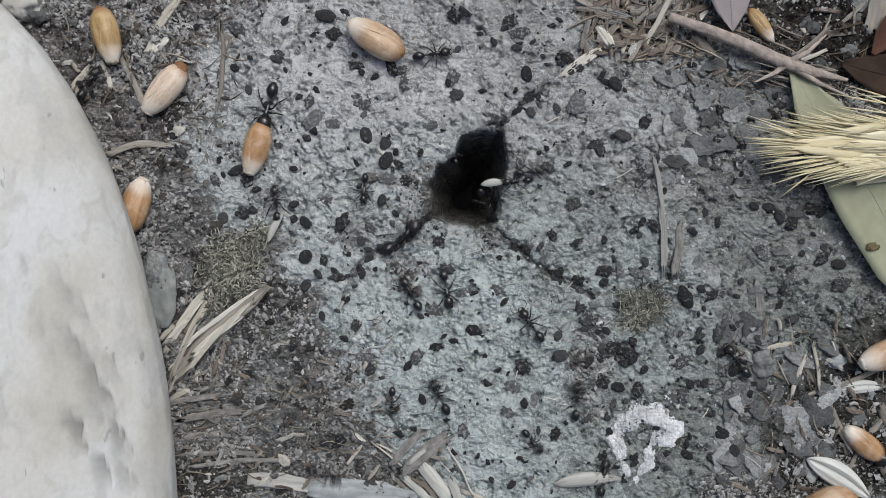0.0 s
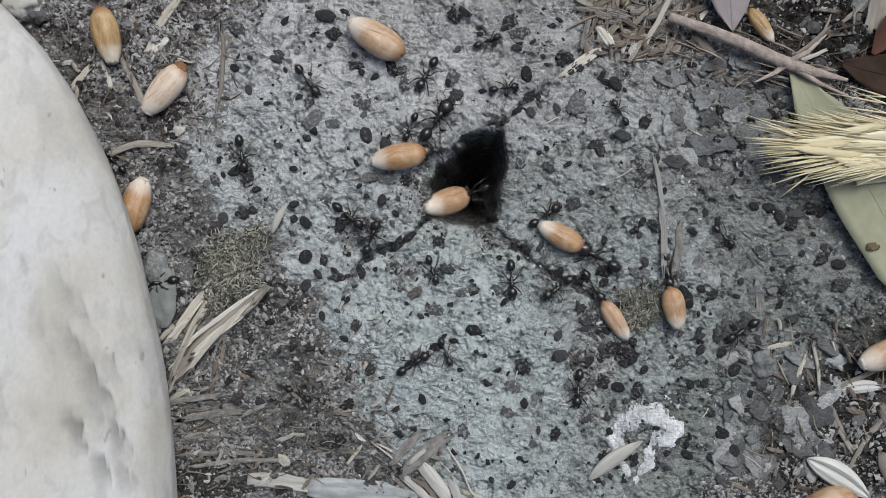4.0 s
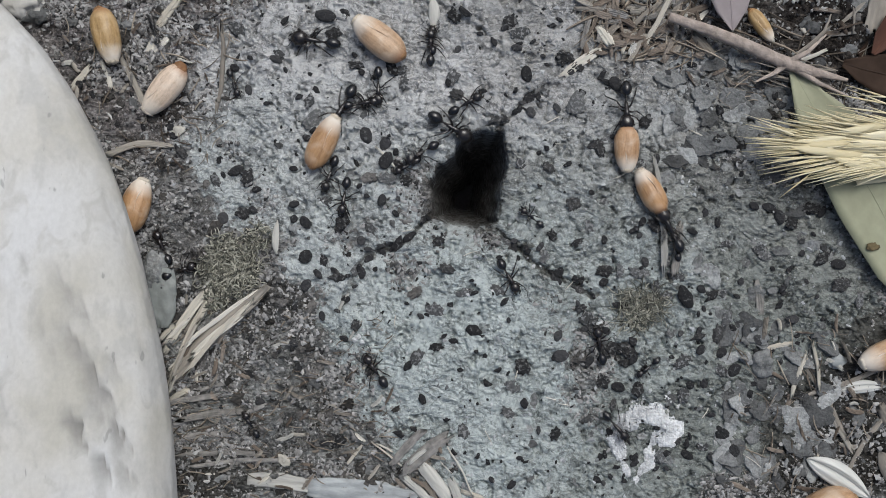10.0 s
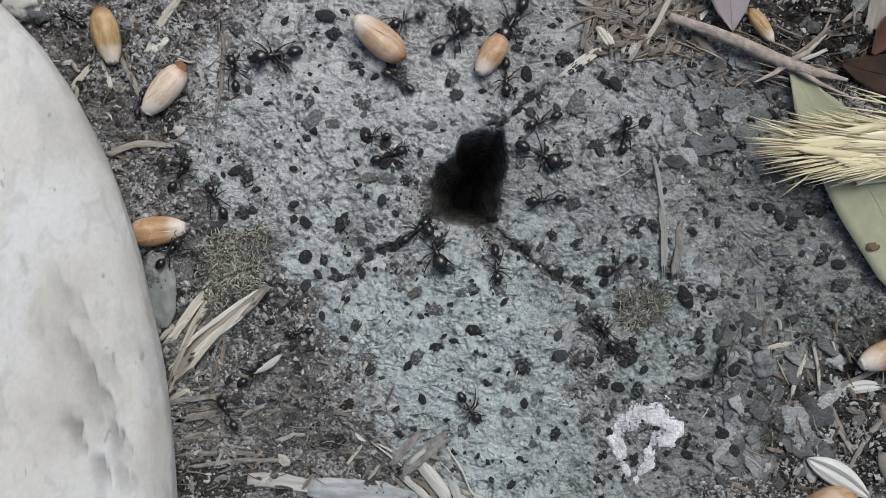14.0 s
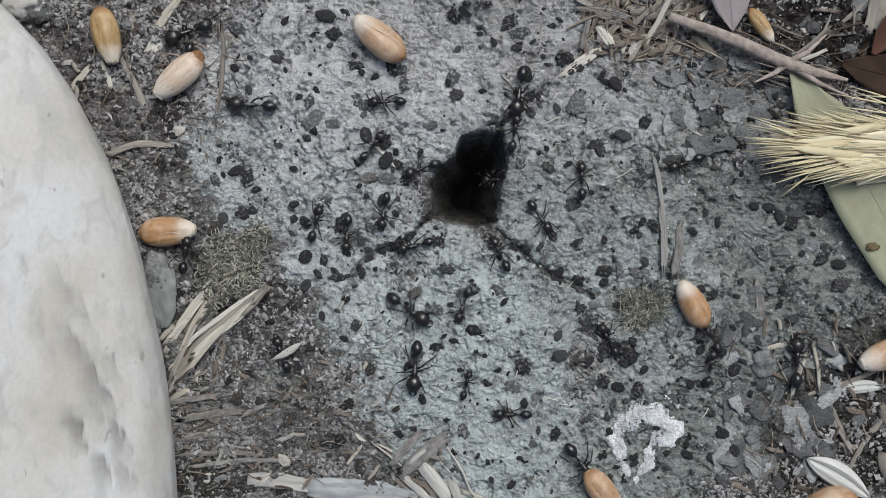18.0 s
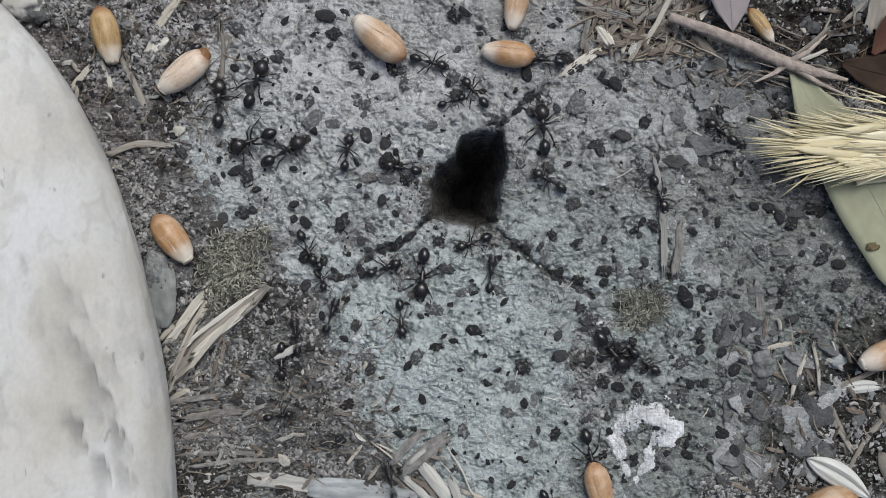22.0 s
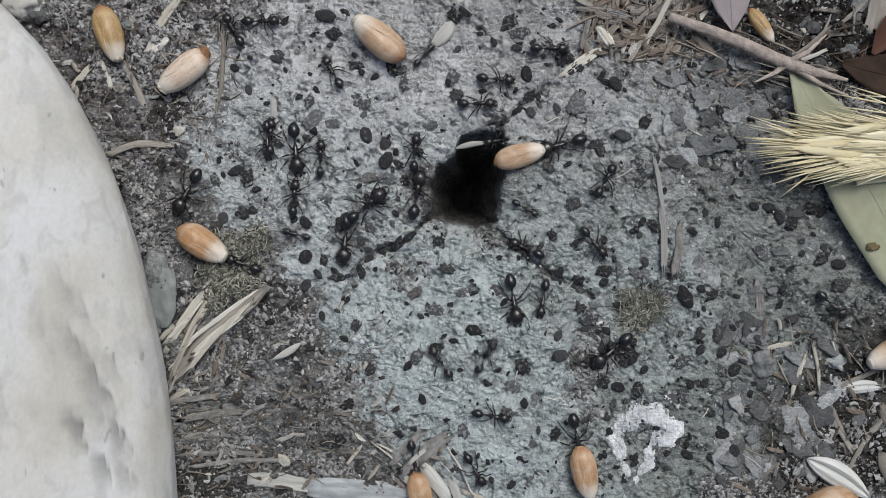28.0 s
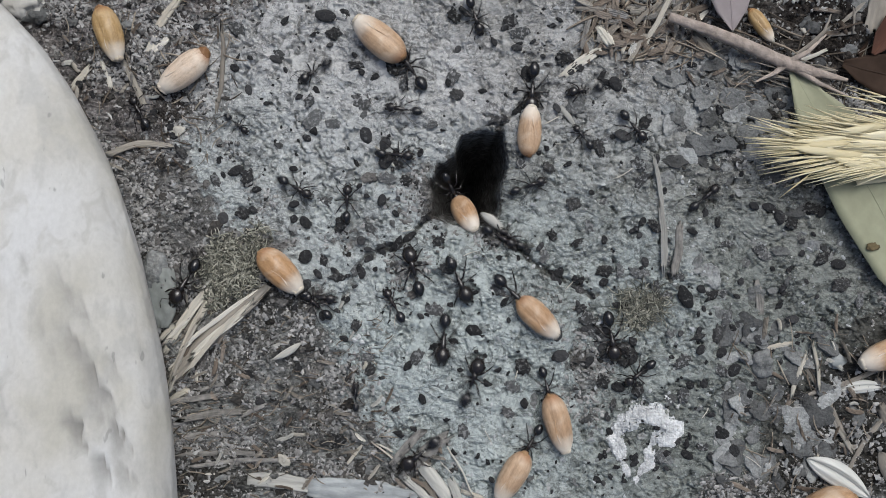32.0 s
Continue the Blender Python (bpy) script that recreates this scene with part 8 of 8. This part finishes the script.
    crawl(ant("l"), [(7.04, 731, 355, -34, -430), (7.46, 816, 310, -34, -140), (7.74, 791, 287, 146, -60), (8.18, 755, 259, 146), (8.43, 708, 231, 149), (8.75, 646, 193, 149), (9, 600, 165, 70), (9.3, 588, 138, 114), (9.7, 572, 102, 114), (10, 560, 75, 170), (11, 495, 100, -165), (12, 495, 100, -165), (13, 495, 105, -165), (14, 490, 100, -170), (14.5, 490, 105, 5), (15.1, 522, 104, 3), (15.9, 564, 102, 3), (16.5, 595, 100, 80), (17, 632, 130, -60), (17.3, 577, 147, -163), (17.7, 503, 171, -163), (18, 448, 188, 175), (18.3, 429, 226, -116), (18.7, 404, 277, -116), (19, 385, 315, -130), (19.3, 403, 292, 51), (19.7, 427, 262, 51), (20, 445, 240, 130), (21, 430, 195, 120), (22, 390, 185, 90), (22.3, 354, 188, -175), (22.7, 306, 192, -175), (23, 270, 195, 160), (24, 240, 140, 80), (25, 240, 135, 90), (25.5, 245, 140, 90), (26.1, 204, 118, 151), (26.9, 150, 88, 151), (27.5, 110, 65, 150), (28.12, 110, -120, -90), (28.41, 334, 216, -56), (28.79, 632, 664, -56), (29.07, 855, 1000, -90), (29.35, 855, 935, 90), (29.72, 855, 847, 90), (30, 855, 782, 15), (31, 850, 830, 100), (31.3, 818, 821, 164), (31.7, 776, 809, 164), (32, 745, 800, -140)])
    crawl(ant("m"), [(10.13, 768, 408, -7, -430), (10.55, 843, 320, -7, -140), (10.83, 873, 325, -7, -60), (11.24, 915, 331, -7), (11.47, 966, 337, -6), (11.77, 1034, 344, -6), (12, 1085, 350, -60), (13, 1035, 325, 175), (13.3, 1014, 334, -157), (13.7, 986, 346, -157), (14, 965, 355, -175), (14.5, 955, 380, 150), (16.5, 950, 340, 10), (17, 955, 328, 175), (17.3, 942, 300, 116), (17.7, 924, 263, 116), (18, 910, 235, 80), (18.3, 889, 218, 142), (18.7, 861, 196, 142), (19, 840, 180, 85), (19.3, 813, 164, 149), (19.7, 777, 142, 149), (20, 750, 125, -170), (20.3, 717, 119, 170), (20.7, 673, 111, 170), (21, 640, 105, 150), (21.3, 676, 107, -3), (21.7, 724, 110, -3), (22, 760, 112, -15), (23, 760, 112, 150), (24, 720, 145, -30), (25, 755, 185, -40), (25.5, 700, 200, 30), (27.5, 755, 165, 85), (28, 878, 142, -5), (28.3, 879, 117, 89), (28.7, 879, 85, 89), (29, 880, 60, 120), (29.6, 880, -70, 90)])
    crawl(ant("s"), [(10.4, 1275, -95, -90), (10.88, 1275, 10, -90), (11.52, 1275, 150, -90), (12, 1275, 255, -20), (12.45, 1275, 150, 90), (13.05, 1275, 10, 90), (13.5, 1275, -95, 90)])
    crawl(ant("m"), [(10.65, 1100, -120, -90), (11.05, 1100, -33, -90), (11.6, 1100, 83, -90), (12, 1100, 170, -170), (12.3, 1078, 178, -162), (12.7, 1048, 188, -162), (13, 1025, 195, -150), (13.3, 1049, 208, -29), (13.7, 1081, 226, -29), (14, 1105, 240, 80), (14.5, 1100, 175, -50), (15.1, 1109, 212, -77), (15.9, 1121, 262, -77), (16.5, 1130, 300, -130), (17, 1105, 325, 120), (17.21, 1048, 324, 179), (17.5, 973, 322, 179), (17.71, 916, 321, 179), (18.09, 873, 319, 179, -60), (18.34, 843, 318, 179, -140), (18.69, 842, 314, 179, -430)])
    crawl(ant("m"), [(14.06, 1035, 950, 90), (14.5, 1035, 865, 60), (15.1, 1028, 816, 99), (15.9, 1018, 750, 99), (16.5, 1010, 700, 140), (17, 990, 710, 88), (17.3, 1016, 677, 52), (17.7, 1050, 633, 52), (18, 1075, 600, 120), (19, 1070, 590, 110), (20, 1075, 590, 120), (21, 1075, 590, -80), (21.3, 1094, 605, -38), (21.7, 1120, 625, -38), (22, 1140, 640, -40), (22.3, 1178, 618, 31), (22.7, 1228, 588, 31), (23, 1265, 565, -100), (23.93, 1265, 680, -90), (25.17, 1265, 834, -90), (26.1, 1265, 950, 90), (26.2, 1650, 480, 0), (26.59, 1576, 480, 180), (27.11, 1478, 480, 180), (27.5, 1405, 480, 150), (28, 1470, 540, -40), (28.25, 1524, 540, 0), (28.6, 1596, 540, 0), (28.85, 1650, 540, -180), (28.95, 460, 950, -90), (29.27, 460, 881, 90), (29.68, 460, 789, 90), (30, 460, 720, 150), (30.3, 448, 668, 103), (30.7, 432, 598, 103), (31, 420, 545, 40), (31.3, 464, 539, 8), (31.7, 522, 531, 8), (32, 565, 525, -10)])
    crawl(ant("m"), [(14.9, 916, 220, -162, -430), (15.32, 814, 323, -162, -140), (15.6, 785, 335, -162, -60), (16.09, 744, 350, -162), (16.36, 684, 368, -163), (16.73, 605, 392, -163), (17, 545, 410, 160), (18, 560, 395, 75), (18.3, 545, 364, 115), (18.7, 525, 322, 115), (19, 510, 290, 95), (19.3, 540, 302, -22), (19.7, 580, 318, -22), (20, 610, 330, -120), (20.3, 589, 333, -172), (20.7, 561, 337, -172), (21, 540, 340, -140), (21.3, 542, 370, -87), (21.7, 544, 410, -87), (22, 545, 440, -65), (22.3, 566, 420, 43), (22.7, 594, 394, 43), (23, 615, 375, 145), (23.3, 589, 350, 136), (23.7, 554, 316, 136), (24, 528, 290, 92), (24.3, 511, 269, 130), (24.7, 487, 241, 130), (25, 470, 220, 70), (25.5, 475, 220, -130), (27.5, 475, 285, -70), (28, 475, 250, -88), (29, 505, 285, -80), (30, 478, 285, -40), (31, 483, 270, -70), (31.3, 496, 289, -56), (31.7, 512, 314, -56), (32, 525, 333, -30)])
    crawl(ant("l"), [(15.53, 580, 1000, 90), (15.97, 580, 907, 90), (16.56, 580, 783, 90), (17, 580, 690, 100), (17.3, 624, 647, 44), (17.7, 682, 591, 44), (18, 725, 548, -35), (19, 750, 530, -5), (19.3, 756, 502, 78), (19.7, 764, 464, 78), (20, 770, 435, 30), (21, 760, 480, -110), (22, 748, 485, -95), (22.3, 729, 521, -118), (22.7, 704, 569, -118), (23, 685, 605, -65), (24, 670, 560, 130), (24.3, 673, 536, 83), (24.7, 677, 504, 83), (25, 680, 480, 60), (25.5, 665, 465, 60), (26.1, 648, 452, 141), (26.9, 626, 434, 141), (27.5, 610, 420, 95), (28, 612, 425, -95), (28.3, 628, 450, -58), (28.7, 649, 484, -58), (29, 665, 510, -60), (30, 690, 495, -15), (31, 720, 480, 20), (32, 733, 480, 105)])
    crawl(ant("l"), [(17.29, 335, -70, -90), (17.5, 335, -31, -90), (17.79, 335, 21, -90), (18, 335, 60, -160), (18.6, 335, -70, 90), (19, 381, -70, 0), (19.54, 442, -70, 0), (19.94, 488, -70, -90), (20.26, 488, -13, -90), (20.68, 488, 63, -90), (21, 488, 120, -85), (22, 455, 150, 70), (22.3, 515, 141, 9), (22.7, 595, 129, 9), (23, 655, 120, -15), (24, 640, 150, -65), (25, 660, 195, -30), (25.5, 640, 170, -70), (26.1, 603, 196, -145), (26.9, 555, 230, -145), (27.5, 518, 255, -115), (28, 525, 265, -85), (29, 570, 265, -45), (29.66, 742, 297, -12), (30.02, 784, 307, -12, -60), (30.27, 813, 315, 168, -140), (30.62, 730, 326, 168, -430)])
    crawl(ant("l"), [(16.62, 1675, 640, -180), (17.03, 1594, 640, 180), (17.59, 1486, 640, 180), (18, 1405, 640, 88), (18.3, 1418, 577, 78), (18.7, 1436, 493, 78), (19, 1450, 430, 100), (19.29, 1518, 430, 0), (19.66, 1608, 430, 0), (19.95, 1675, 430, 0)])
    crawl(ant("l"), [(18.82, 1130, 1000, 90), (19.17, 1130, 922, 90), (19.65, 1130, 818, 90), (20, 1130, 740, 60), (20.3, 1086, 695, 134), (20.7, 1028, 635, 134), (21, 985, 590, 130), (21.3, 1014, 599, -18), (21.7, 1052, 611, -18), (22, 1080, 620, -50), (23, 1075, 600, -80), (24, 1070, 600, -70), (25, 1075, 600, -60), (25.5, 1075, 600, -80), (27.5, 1075, 620, -120), (28, 1080, 620, -140), (29, 1080, 620, -120), (30, 1080, 620, -120), (31, 1085, 595, -80), (32, 1080, 595, -80)])
    crawl(ant("l"), [(18.7, 841, 285, 175, -430), (19.12, 813, 317, 175, -140), (19.4, 783, 313, 175, -60), (19.96, 740, 309, 175), (20.27, 647, 301, 175), (20.69, 523, 291, 175), (21, 430, 283, -180), (22, 450, 250, -160), (22.3, 436, 268, -127), (22.7, 418, 292, -127), (23, 405, 310, -100), (24, 405, 310, -100), (25, 400, 305, -125), (25.5, 350, 305, -165), (27.5, 335, 340, -125), (28, 335, 340, -120), (29, 335, 340, -120), (29.3, 336, 361, -86), (29.7, 338, 389, -86), (30, 340, 410, -170), (30.3, 337, 437, -96), (30.7, 333, 473, -96), (31, 330, 500, -120)])
    crawl(ant("l"), [(19.81, 878, 338, 139, -430), (20.23, 817, 308, 139, -140), (20.51, 794, 282, 139, -60), (20.68, 761, 249, 139), (21, 720, 225, 100), (21.27, 761, 249, -41), (21.41, 794, 282, -41, -60), (21.66, 817, 308, -41, -140), (22.01, 878, 338, -41, -430), (22.78, 878, 338, 128, -430), (23.2, 837, 330, 128, -140), (23.48, 856, 361, -52, -60), (23.66, 882, 401, -52), (24, 920, 435, 10), (25, 925, 465, -50), (25.5, 885, 490, -120), (27.5, 865, 505, -105), (28, 908, 530, -80), (28.3, 903, 563, -99), (28.7, 895, 607, -99), (29, 890, 640, -95), (29.3, 902, 661, -60), (29.7, 918, 689, -60), (30, 930, 710, -120), (31, 915, 740, 85), (31.3, 891, 720, 141), (31.7, 859, 694, 141), (32, 835, 675, 70)])
    crawl(ant("m"), [(26.11, 915, 391, 172, -430), (26.53, 813, 316, 172, -140), (26.81, 783, 310, 172, -60), (27.22, 741, 303, 172), (27.45, 689, 296, 172), (27.77, 620, 287, 172), (28, 568, 280, 88), (28.66, 741, 303, -8), (29.01, 783, 310, -8, -60), (29.26, 813, 316, -8, -140), (29.61, 915, 391, -8, -430), (30.9, 915, 391, 174, -430), (31.32, 843, 320, 174, -140), (31.6, 873, 324, -6, -60), (32, 935, 330, 20)])
    crawl(ant("l"), [(26.9, 952, 244, -163, -430), (27.32, 814, 322, -163, -140), (27.6, 785, 334, -163, -60), (28, 738, 345, 80), (28.3, 778, 298, 50), (28.7, 830, 236, 50), (29, 870, 190, 110), (29.3, 842, 202, -157), (29.7, 804, 218, -157), (30, 775, 230, -150), (31, 755, 170, 95), (32, 728, 125, 125)])
    crawl(ant("m"), [(27.41, 465, -95, -90), (28, 465, 40, 0), (28.5, 465, -95, 90)])
    crawl(ant("m"), [(30.9, 766, 350, -61, -430), (31.32, 835, 331, -61, -140), (31.6, 850, 366, -61, -60), (32, 885, 420, -30)])
    top = rest(405, 470) + 13  # walking over the moss
    crawl(ant("m"), [(20.9, 560, 965, 95), (22.5, 509, 480, 95), (23.0, 503, 500, 140), (23.3, 478, 498, 175), (23.6, 407, 488, 178, top), (23.8, 387, 472, 162, top), (24, 380, 466, 152, top), (24.3, 382, 471, 158, top), (24.6, 387, 474, 165, top), (25, 389, 476, 172, top), (25.5, 392, 478, 170, top), (26.5, 405, 472, 162, top), (27.5, 420, 465, 155, top), (28, 431, 467, 160, top), (28.5, 446, 474, 160, top), (29, 450, 484, 150, top), (29.5, 456, 480, 148, top), (30, 487, 463, 137), (31, 524, 508, 142), (32, 562, 540, 138)])


motions()
